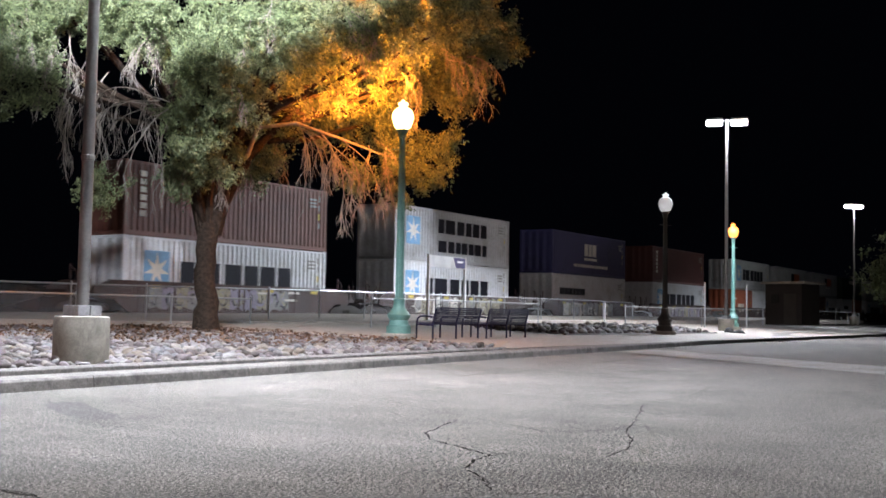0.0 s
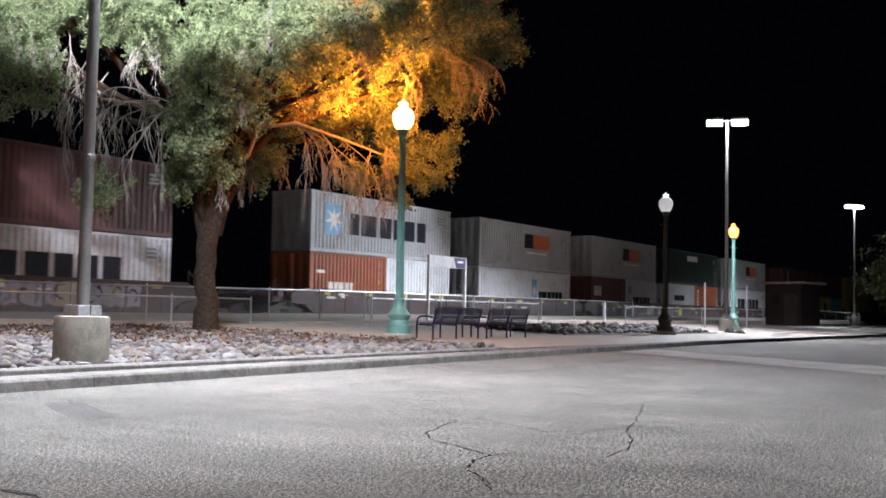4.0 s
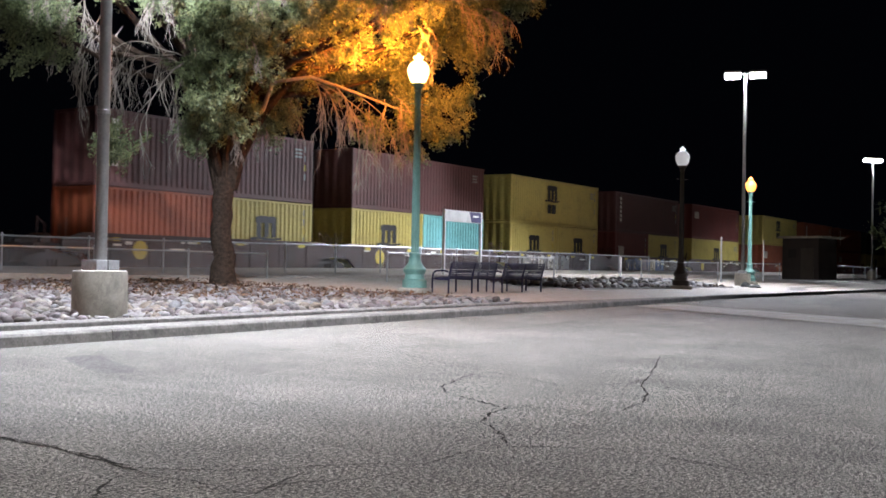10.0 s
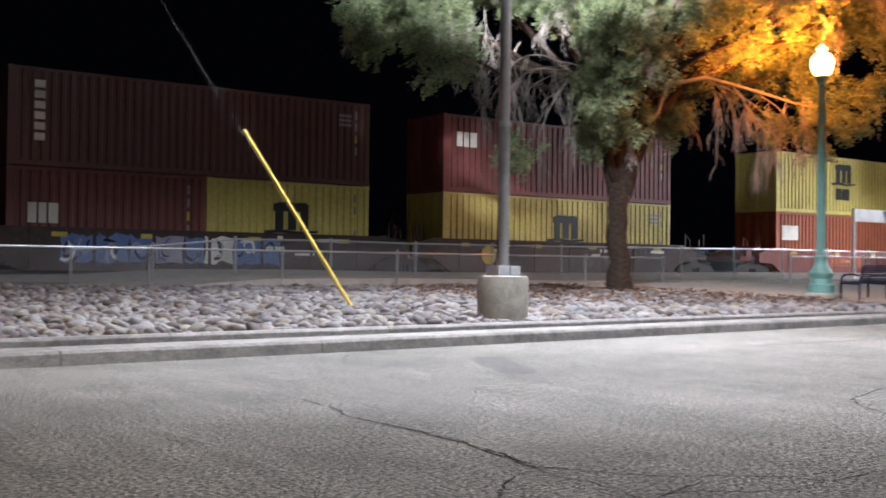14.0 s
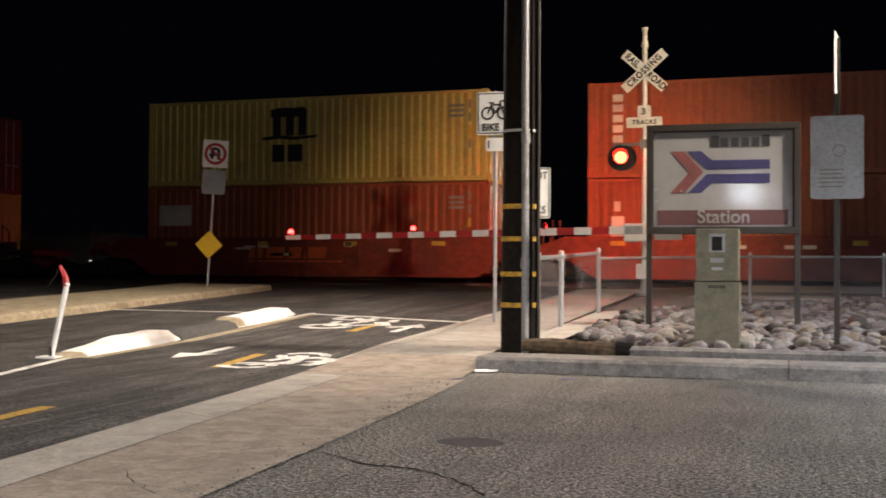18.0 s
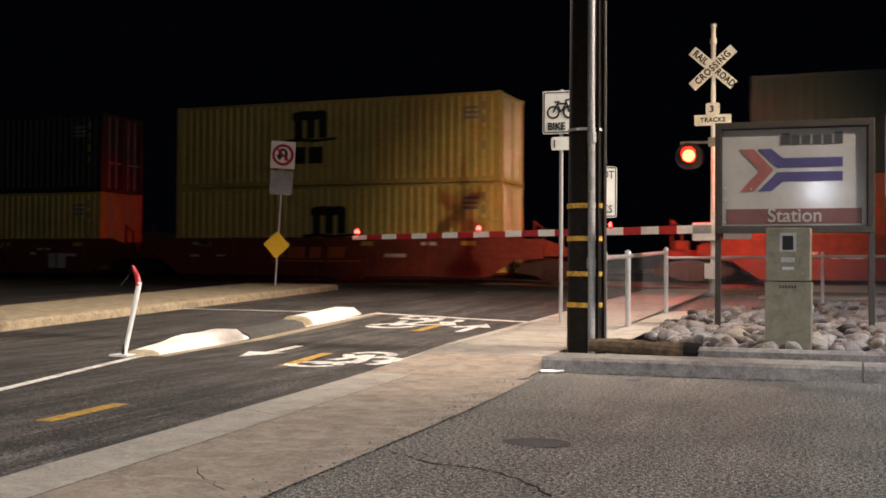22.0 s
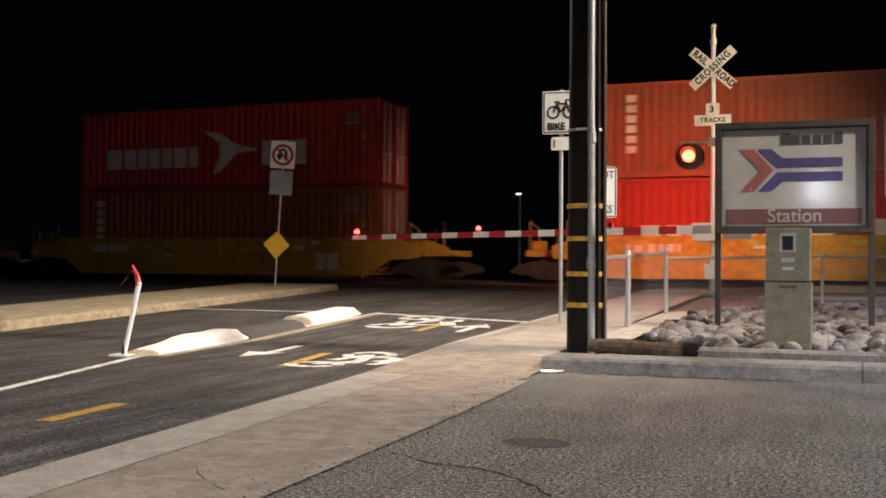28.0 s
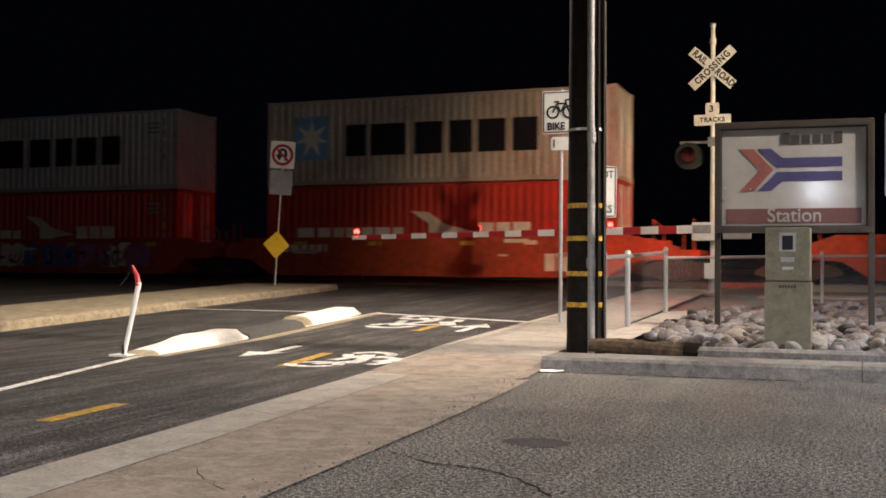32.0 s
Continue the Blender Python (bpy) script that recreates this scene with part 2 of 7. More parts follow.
def box(x0, x1, y0, y1, z0, z1, bevel=0.0, bm=None, m=None):
    b = bmesh.new()
    bmesh.ops.create_cube(b, size=1)
    for v in b.verts:
        v.co = Vector(((x0 + x1) / 2 + v.co.x * (x1 - x0), (y0 + y1) / 2 + v.co.y * (y1 - y0), (z0 + z1) / 2 + v.co.z * (z1 - z0)))
    if bevel:
        bmesh.ops.bevel(b, geom=b.edges[:], offset=bevel, segments=2, affect="EDGES", profile=0.7)
    if m is not None:
        b.transform(m)
    return join(bm, b)


def join(bm, other):
    if bm is None:
        return other
    me = bpy.data.meshes.new("tmp")
    other.to_mesh(me)
    other.free()
    bm.from_mesh(me)
    bpy.data.meshes.remove(me)
    return bm


def tube(points, radii, sides=8, bm=None, caps=True):
    """A round rod along the points, with a radius at each."""
    bm = bm or bmesh.new()
    pts = [Vector(p) for p in points]
    if not hasattr(radii, "__len__"):
        radii = [radii] * len(pts)
    rings, up = [], None
    for i, p in enumerate(pts):
        d = (pts[min(i + 1, len(pts) - 1)] - pts[max(i - 1, 0)]).normalized()
        if up is None:
            up = Vector((0, 0, 1)) if abs(d.z) < 0.9 else Vector((1, 0, 0))
        side = d.cross(up).normalized()
        up = side.cross(d).normalized()
        rings.append([bm.verts.new(p + radii[i] * (math.cos(a) * side + math.sin(a) * up)) for a in (math.tau * j / sides for j in range(sides))])
    for a, b in zip(rings, rings[1:]):
        for j in range(sides):
            bm.faces.new((a[j], a[(j + 1) % sides], b[(j + 1) % sides], b[j]))
    if caps:
        bm.faces.new(rings[0][::-1])
        bm.faces.new(rings[-1])
    return bm


def lathe(profile, sides=20, bm=None):
    """A turned shape about z from (radius, height) pairs."""
    return tube([(0, 0, h) for r, h in profile], [max(r, 0.002) for r, h in profile], sides, bm)


def prism(outline, y0, y1, bm=None):
    """An outline in x and z, drawn out from y0 to y1."""
    bm = bm or bmesh.new()
    a = [bm.verts.new((x, y0, z)) for x, z in outline]
    b = [bm.verts.new((x, y1, z)) for x, z in outline]
    n = len(a)
    bm.faces.new(a)
    bm.faces.new(b[::-1])
    for i in range(n):
        bm.faces.new((a[i], b[i], b[(i + 1) % n], a[(i + 1) % n]))
    return bm


def slab(outline, z0, z1, bm=None, lift=None):
    """An outline in x and y between two heights; lift adds a height for each place."""
    bm = bm or bmesh.new()
    f = lift or (lambda x, y: 0.0)
    a = [bm.verts.new((x, y, z1 + f(x, y))) for x, y in outline]
    b = [bm.verts.new((x, y, z0 + f(x, y))) for x, y in outline]
    n = len(a)
    bm.faces.new(a)
    bm.faces.new(b[::-1])
    for i in range(n):
        bm.faces.new((a[i], b[i], b[(i + 1) % n], a[(i + 1) % n]))
    bmesh.ops.recalc_face_normals(bm, faces=bm.faces[:])
    return bm


def words(text, size, material, parent, m, name="lettering", stretch=1.0, spacing=1.0, bold=0.012):
    """Flat lettering in the built-in font, a little proud of its board; reads along x, faces -y before m."""
    cu = bpy.data.curves.new(name, "FONT")
    cu.body, cu.size, cu.align_x, cu.align_y, cu.extrude, cu.space_character, cu.offset = text, size, "CENTER", "CENTER", 0.002, spacing, bold * size
    tmp = new("tmp", cu)
    me = bpy.data.meshes.new_from_object(tmp.evaluated_get(bpy.context.evaluated_depsgraph_get()))
    bpy.data.objects.remove(tmp)
    me.transform(pose(0, 0, 0, 90, 0, 0) @ Matrix.Diagonal((stretch, 1, 1, 1)))
    me.materials.clear()
    me.materials.append(material)
    return piece(name, me, parent, m)


def ground_height(x, y):
    """The car park is level; the land rises gently to the tracks."""
    return 0.5 * min(max((y - 11.0) / 15.0, 0.0), 1.0)


def sheet(outline_x, outline_y, dz, material, name, skirt=0.0):
    """A strip that follows the ground; outline_x gives its two sides at each y."""
    bm = bmesh.new()
    rows = []
    for y in outline_y:
        xs = outline_x(y)
        rows.append([bm.verts.new((x, y, ground_height(x, y) + dz)) for x in xs])
    for a, b in zip(rows, rows[1:]):
        for i in range(len(a) - 1):
            bm.faces.new((a[i], a[i + 1], b[i + 1], b[i]))
    if skirt:
        out = bmesh.ops.extrude_face_region(bm, geom=bm.faces[:])
        for v in [g for g in out["geom"] if isinstance(g, bmesh.types.BMVert)]:
            v.co.z -= skirt
    bmesh.ops.recalc_face_normals(bm, faces=bm.faces[:])
    return part(name, bm, material)


# ---- ground, road and beds ----
def kerb_y(x):
    """The line of the street kerb's face, a little askew to the tracks."""
    return 10.68 + 0.055 * x


def street_edge(y):
    """The street's near edge, where its asphalt meets the gutter and then the kerb."""
    return -3.42 - 0.112 * y if y < 10.0 else -4.54 - 0.24 * min(1.0, y - 10.0)


def build_ground():
    bm = bmesh.new()
    xs = [-1500, -400, -120, -60, -30, -15, -8, -4, 0, 4, 8, 12, 16, 20, 30, 45, 60, 90, 130, 300, 1500]
    ys = [-1500, -300, -80, -30, -12, 0, 6, 11, 13.5, 16, 18.5, 21, 23.5, 26, 30, 40, 60, 120, 400, 1500]
    grid = [[bm.verts.new((x, y, ground_height(x, y))) for x in xs] for y in ys]
    for a, b in zip(grid, grid[1:]):
        for i in range(len(xs) - 1):
            bm.faces.new((a[i], a[i + 1], b[i + 1], b[i]))
    tagged(part("ground", bm, M["lot"]), "worn grey asphalt car park with cracks", "ground", kind="structure")
    ys = [26.6, 29.0, 29.6, 31.4, 35.6, 37.4, 60, 140, 900]
    for name, x0, x1 in (("trackside_ground", -600, -12.6), ("trackside_ground", -3.0, 800)):
        bm = bmesh.new()
        rows = [[bm.verts.new((x, y, 0.512 - (0.03 if y > 60 else 0))) for x in (x0, x1)] for y in ys]
        for a, b in zip(rows, rows[1:]):
            bm.faces.new((a[0], a[1], b[1], b[0]))
        tagged(part(name, bm, M["dirt"]), "bare dirt beside the tracks", "ground", kind="structure")
    ys = [-60, -20, 0, 4, 8, 11, 13.5, 16, 18.5, 21, 23.5, 26, 30, 38, 60, 120]
    ob = sheet(lambda y: (-40.0, -12.2, street_edge(y)), ys, 0.006, M["road"], "road")
    tagged(ob, "dark asphalt street that climbs to the crossing", "road", kind="structure")


def build_apron():
    """Pale concrete gutter, driveway apron and pavement beside the street."""
    holder = thing("pavement", "pale concrete pavement and driveway apron beside the street", "pavement", kind="structure")
    def strip(name, left, right, ys, dz, mat, label=""):
        ob = sheet(lambda y: (left(y), right(y)), ys, dz, mat, name)
        ob.parent = holder
        tagged(ob, label)
    for a, b in ((-8, 3.2), (3.205, 6.3), (6.305, 9.6)):
        strip("gutter_slab", lambda y: street_edge(y) - 0.03, lambda y: -3.08 - 0.1 * y, [a, (2 * a + b) / 3, (a + 2 * b) / 3, b], 0.011, M["walkway"])
    for a, b in ((-8, 1.4), (1.405, 4.4), (4.405, 7.1), (7.105, 9.6)):
        strip("apron_slab", lambda y: -3.07 - 0.1 * y, lambda y: -2.32 - 0.045 * y - 0.012 * max(0, y - 6) ** 2 * 0.6, [a, (2 * a + b) / 3, (a + 2 * b) / 3, b], 0.010, M["apron"])
    y = 11.45
    while y < 26.0:
        strip("pavement_slab", lambda y: -4.62, lambda y: -3.2, [y, y + 0.75, y + 1.49], 0.06, M["walkway"])
        y += 1.52
    strip("ramp_slab", lambda y: -4.55, lambda y: -2.92, [9.605, 9.9], 0.012, M["apron"])
    bm = bmesh.new()
    for x0, x1 in ((-4.62, -3.2),):
        a = [bm.verts.new((-4.6, 9.905, 0.012)), bm.verts.new((-2.95, 9.905, 0.012)), bm.verts.new((-3.0, 11.0, 0.04)), bm.verts.new((x1, 11.43, 0.074)), bm.verts.new((x0, 11.43, 0.074))]
        bm.faces.new(a)
    part("ramp_slab", bm, M["apron"], holder, "sloping kerb ramp")
    y = 11.0
    while y < 25.5:
        y1 = y + 1.5
        bm = bmesh.new()
        o = []
        for yy in (y, y1 - 0.02):
            g = ground_height(0, yy)
            k = min(1, max(0.12, (yy - 10.6) / 1.2))
            o.append([bm.verts.new((x, yy, g + z)) for x, z in ((-4.80, 0), (-4.78, 0.055 * k), (-4.64, 0.065 * k), (-4.64, -0.05))])
        for i in range(3):
            bm.faces.new((o[0][i], o[0][i + 1], o[1][i + 1], o[1][i]))
        for e in o:
            bm.faces.new(e)
        bmesh.ops.recalc_face_normals(bm, faces=bm.faces[:])
        part("kerb_stone", bm, M["walkway"], holder)
        y = y1


def kerb_run(name, label, x0, x1, offset, width, height, base, step, material, line=kerb_y, r=0.03):
    """A run of kerb stones along a line, with open joints."""
    holder = thing(name, label, "kerb", kind="structure")
    x = x0
    while x < x1 - 0.05:
        e = min(x + step, x1)
        ya, yb = line(x) + offset, line(e) + offset
        ga, gb = base(x, ya), base(e, yb)
        bm = bmesh.new()
        prof = ((0, -0.05), (0.012, height - r), (0.012 + r, height), (width, height), (width, -0.05))
        a = [bm.verts.new((x, ya + p, ga + q)) for p, q in prof]
        b = [bm.verts.new((e - 0.012, yb + p, gb + q)) for p, q in prof]
        for i in range(len(prof) - 1):
            bm.faces.new((a[i], a[i + 1], b[i + 1], b[i]))
        bm.faces.new(a)
        bm.faces.new(b[::-1])
        bmesh.ops.recalc_face_normals(bm, faces=bm.faces[:])
        part("kerb_stone", bm, material, holder)
        x = e
    return holder


def build_kerbs():
    kerb_run("street_kerb", "grey concrete kerb along the car park", -3.0, 50.0, 0.0, 0.62, 0.15, lambda x, y: ground_height(x, y), 3.05, M["kerb"])
    kerb_run("bed_kerb", "low concrete edging of the rock bed", -1.55, 22.6, 0.72, 0.16, 0.235, lambda x, y: ground_height(x, 11), 3.05, M["kerb"])
    kerb_run("bed_kerb", "low dark edging of the far rock bed", 33.5, 48.0, 0.8, 0.16, 0.22, lambda x, y: ground_height(x, y) - 0.02, 3.05, M["kerb"], line=lambda x: 15.6 - 0.035 * (x - 33.5))


def bed_height(x, y):
    return 0.16 + ground_height(x, y) * 0.68


def build_beds():
    rnd = random.Random(5)
    shapes = []
    for i in range(9):
        bm = bmesh.new()
        bmesh.ops.create_icosphere(bm, subdivisions=2, radius=1)
        sx, sy, sz = rnd.uniform(0.8, 1.25), rnd.uniform(0.65, 1.0), rnd.uniform(0.42, 0.68)
        for v in bm.verts:
            k = 1 + 0.34 * noise.noise(v.co * 1.25 + Vector((i * 7.3, 0, 0)))
            v.co = Vector((v.co.x * sx * k, v.co.y * sy * k, v.co.z * sz * k))
        me = bpy.data.meshes.new("rock")
        bm.to_mesh(me)
        bm.free()
        me.polygons.foreach_set("use_smooth", [True] * len(me.polygons))
        me.materials.append(M["stone"])
        shapes.append(me)
    flat = [(np.array([v.co[:] for v in me.vertices]), np.array([p.vertices[:] for p in me.polygons])) for me in shapes]

    def bed(name, label, x0, x1, ylo, yhi, height, size, near):
        holder = thing(name, label, "rock bed", kind="structure")
        bm = bmesh.new()
        n = 24
        a = [bm.verts.new((x0 + (x1 - x0) * i / n, ylo(x0 + (x1 - x0) * i / n), height(0, ylo(x0 + (x1 - x0) * i / n)))) for i in range(n + 1)]
        c = [bm.verts.new((v.co.x, 0.5 * (v.co.y + yhi(v.co.x)), height(0, 0.5 * (v.co.y + yhi(v.co.x))))) for v in a]
        b = [bm.verts.new((v.co.x, yhi(v.co.x), height(0, yhi(v.co.x)))) for v in a]
        for p, q in ((a, c), (c, b)):
            for i in range(n):
                bm.faces.new((p[i], p[i + 1], q[i + 1], q[i]))
        part("bed_soil", bm, M["soil"], holder)
        spots, y = [], 0
        step = size * 1.55
        x = x0 + 0.05
        while x < x1:
            y = ylo(x) + 0.08
            while y < yhi(x):
                spots.append((x + rnd.uniform(-0.55, 0.55) * step, y + rnd.uniform(-0.5, 0.5) * step))
                y += step * 0.92
            x += step
        spots = [s for s in spots if x0 < s[0] < x1 and ylo(s[0]) + 0.06 < s[1] < yhi(s[0])]
        spots.sort(key=lambda s: math.hypot(s[0] - 2, s[1] - 5))
        vs, fs, base = [], [], 0
        for i, (x, y) in enumerate(spots):
            r = size * rnd.choice((0.55, 0.7, 0.85, 0.9, 1.0, 1.1, 1.3))
            m = pose(x, y, height(x, y) + r * rnd.uniform(-0.2, 0.55), rnd.uniform(-38, 38), rnd.uniform(-38, 38), rnd.uniform(0, 360)) @ Matrix.Scale(r, 4)
            j = rnd.randrange(9)
            if i < near:
                piece("rock", shapes[j], holder, m)
            else:
                v, f = flat[j]
                mm = np.array(m)
                vs.append(v @ mm[:3, :3].T + mm[:3, 3])
                fs.append(f + base)
                base += len(v)
        me = bpy.data.meshes.new("loose_rocks")
        me.from_pydata(np.concatenate(vs).tolist(), [], np.concatenate(fs).tolist())
        me.polygons.foreach_set("use_smooth", [True] * len(me.polygons))
        me.materials.append(M["rock"])
        tagged(piece("loose_rocks", me, None), "grey and mauve river cobbles heaped in a bed", "rocks", kind="stuff")
        return holder

    bed("rock_bed", "bed of pale grey and mauve river cobbles behind a kerb", -2.45, 22.4, lambda x: kerb_y(x) + 0.90 + 1.6 * max(0.0, -1.4 - x), lambda x: min(23.2, 17.3 + 1.22 * (x + 2.92)) if x < 17 else 23.2 - (x - 17) * 1.2, bed_height, 0.098, 300)
    bed("rock_bed", "far bed of river cobbles round a lamp post", 33.8, 47.5, lambda x: 16.5 - 0.035 * (x - 33.5), lambda x: 20.5 - 0.1 * (x - 33), lambda x, y: ground_height(x, y) + 0.16 + 0.10 * min(1.0, max(0.0, y - 16.6)), 0.15, 0)


def build_walks():
    """Concrete plaza, platform with its ramp, and the edge strips of the rock bed."""
    rows = [12.75, 14.5, 17, 19.5, 22, 24.5, 26.4]
    ob = sheet(lambda y: (22.55 + 0.0 * y if y < 16.5 else 22.55 - min(2.0, (y - 16.5) * 0.5), 34.0, 80.0), rows, 0.145, M["walkway"], "plaza")
    tagged(ob, "pale concrete plaza in front of the platform", "pavement", kind="structure")
    bm = bmesh.new()
    rise = [(-2.0, 0.46), (7.0, 0.47), (9.5, 0.5), (11.8, 0.66), (16.0, 0.68), (22, 0.62), (30, 0.64), (36, 0.70), (120, 0.95)]
    rows = [[bm.verts.new((x, y, z + dz)) for x, z in rise] for y, dz in ((23.9, -0.3), (23.9, 0.0), (27.0, 0.03), (31.0, 0.17), (31.3, 0.17), (31.3, -0.3))]
    for a, b in zip(rows, rows[1:]):
        for i in range(len(rise) - 1):
            bm.faces.new((a[i], a[i + 1], b[i + 1], b[i]))
    bmesh.ops.recalc_face_normals(bm, faces=bm.faces[:])
    tagged(part("platform", bm, M["walkway"]), "pale concrete platform with a long ramp", "platform", kind="structure")
    holder = thing("bed_border", "pale concrete mow strip at the end of the rock bed", "edging", kind="structure")
    bm = bmesh.new()
    ends = [(-2.98, -2.50, 12.3), (-2.98, -2.50, 14.9), (-2.98, -2.50, 17.55)]
    rows = [[bm.verts.new((x, y, bed_height(0, y) + 0.02)) for x in (a, b)] for a, b, y in ends]
    rows += [[bm.verts.new((x, y, bed_height(0, y) + 0.02)) for x, y in ((x0 - 0.2, y0 + 0.1), (x0 + 0.3, y0 - 0.3))] for x0, y0 in ((-2.8, 17.85), (-0.5, 20.65), (1.9, 23.4))]
    for a, b in zip(rows, rows[1:]):
        bm.faces.new((a[0], a[1], b[1], b[0]))
    rows = [bm.verts.new((x, y, bed_height(0, y) + 0.02)) for x, y in ((1.9, 23.2), (20.0, 23.2), (20.0, 23.88), (1.9, 23.88))]
    bm.faces.new(rows)
    bmesh.ops.recalc_face_normals(bm, faces=bm.faces[:])
    part("mow_strip", bm, M["walkway"], holder)


def build_tracks():
    holder = thing("railway_tracks", "steel railway tracks on ballast", "railway", kind="structure")
    bm = bmesh.new()
    for c in (33.52, 38.5):
        for x0, x1 in ((-500, -12.6), (-3.0, 700)):
            rows = [[bm.verts.new((x, y, z)) for x in (x0, x1)] for y, z in ((c - 2.6, 0.42), (c - 1.6, 0.53), (c + 1.6, 0.53), (c + 2.6, 0.42))]
            for a, b in zip(rows, rows[1:]):
                bm.faces.new((a[0], a[1], b[1], b[0]))
    part("ballast", bm, M["ballast"], holder)
    for c in (33.52, 38.5):
        for s in (-0.75, 0.75):
            part("rail", box(-500, 700, c + s - 0.036, c + s + 0.036, 0.50, 0.585), M["rail"], holder)
    tie = box(-0.11, 0.11, 32.2, 34.85, 0.44, 0.545)
    me = bpy.data.meshes.new("sleeper")
    tie.to_mesh(me)
    tie.free()
    me.materials.append(M["sleeper"])
    for i in range(-40, 120):
        if not -25 < i < -5:
            piece("sleeper", me, holder, pose(i * 0.55 - 0.2, 0, 0))


build_ground()
build_apron()
build_kerbs()
build_walks()
build_tracks()


# ---- the freight train ----
TRAIN_SPEED, SIDE_Y, BOX_W, BOX_H = 15.9, 32.30, 2.438, 2.896
LOW_Z, HIGH_Z = 0.90, 3.815
MOVING = []


def steel_paint(name, c, d=None):
    return paint(name, c, 0.55, 0.0, grain=9, vary=0.12, stain=0.9, bump=0.04, dirt=d or tuple(0.6 * x + 0.01 for x in c), each=0.1)


CP = dict(
    brown=steel_paint("brown_container_paint", (0.15, 0.058, 0.042)),
    maroon=steel_paint("maroon_container_paint", (0.115, 0.045, 0.042)),
    red=steel_paint("red_container_paint", (0.17, 0.046, 0.040)),
    dred=steel_paint("deep_red_container_paint", (0.30, 0.022, 0.014)),
    hred=steel_paint("bright_red_container_paint", (0.44, 0.035, 0.022)),
    rust=steel_paint("rust_container_paint", (0.32, 0.085, 0.038)),
    white=steel_paint("white_container_paint", (0.62, 0.64, 0.66), (0.44, 0.43, 0.40)),
    grey=steel_paint("grey_container_paint", (0.40, 0.41, 0.42), (0.27, 0.26, 0.24)),
    beige=steel_paint("beige_container_paint", (0.46, 0.42, 0.36), (0.33, 0.28, 0.22)),
    blue=steel_paint("blue_container_paint", (0.045, 0.045, 0.135)),
    green=steel_paint("green_container_paint", (0.012, 0.034, 0.026)),
    dgreen=steel_paint("dark_green_container_paint", (0.014, 0.036, 0.028)),
    yellow=steel_paint("yellow_container_paint", (0.53, 0.44, 0.125), (0.38, 0.31, 0.10)),
    cyan=steel_paint("turquoise_container_paint", (0.20, 0.50, 0.50)),
)
CAR = dict(
    brown=paint("brown_car_paint", (0.055, 0.029, 0.024), 0.7, grain=6, vary=0.3, stain=0.8, bump=0.1, dirt=(0.032, 0.024, 0.021), each=0.15),
    red=paint("red_car_paint", (0.20, 0.04, 0.025), 0.65, grain=6, vary=0.25, stain=0.8, bump=0.1, dirt=(0.12, 0.03, 0.02), each=0.1),
    yellow=paint("yellow_car_paint", (0.50, 0.30, 0.04), 0.65, grain=6, vary=0.25, stain=0.8, bump=0.1, dirt=(0.30, 0.17, 0.04), each=0.1),
    orange=paint("orange_red_car_paint", (0.38, 0.06, 0.025), 0.65, grain=6, vary=0.25, stain=0.8, bump=0.1, dirt=(0.22, 0.04, 0.02), each=0.1),
)
INK = dict(black=M["black"], white=M["signwhite"], blue=paint("logo_blue", (0.18, 0.38, 0.60), 0.5, vary=0.1), navy=paint("logo_navy", (0.012, 0.013, 0.02), 0.6, spec=0.15, vary=0.1),
           orange=paint("logo_orange", (0.55, 0.13, 0.04), 0.5, vary=0.1), cream=paint("logo_cream", (0.72, 0.68, 0.60), 0.5, vary=0.1), dullyellow=paint("stencil_yellow", (0.55, 0.42, 0.06), 0.6, vary=0.2),
           pink=paint("spray_pink", (0.40, 0.14, 0.25), 0.6, vary=0.3, stain=3), sky=paint("spray_blue", (0.10, 0.16, 0.36), 0.6, vary=0.3, stain=3), grey=paint("spray_grey", (0.26, 0.26, 0.25), 0.6, vary=0.3, stain=3),
           lilac=paint("spray_lilac", (0.30, 0.27, 0.36), 0.6, vary=0.3, stain=3), straw=paint("spray_straw", (0.36, 0.33, 0.22), 0.6, vary=0.3, stain=3))
MESHES = {}


def shared(key, build):
    if key not in MESHES:
        bm = build()
        me = bpy.data.meshes.new(key[0])
        bm.to_mesh(me)
        bm.free()
        me.materials.append(key[-1])
        MESHES[key] = me
    return MESHES[key]


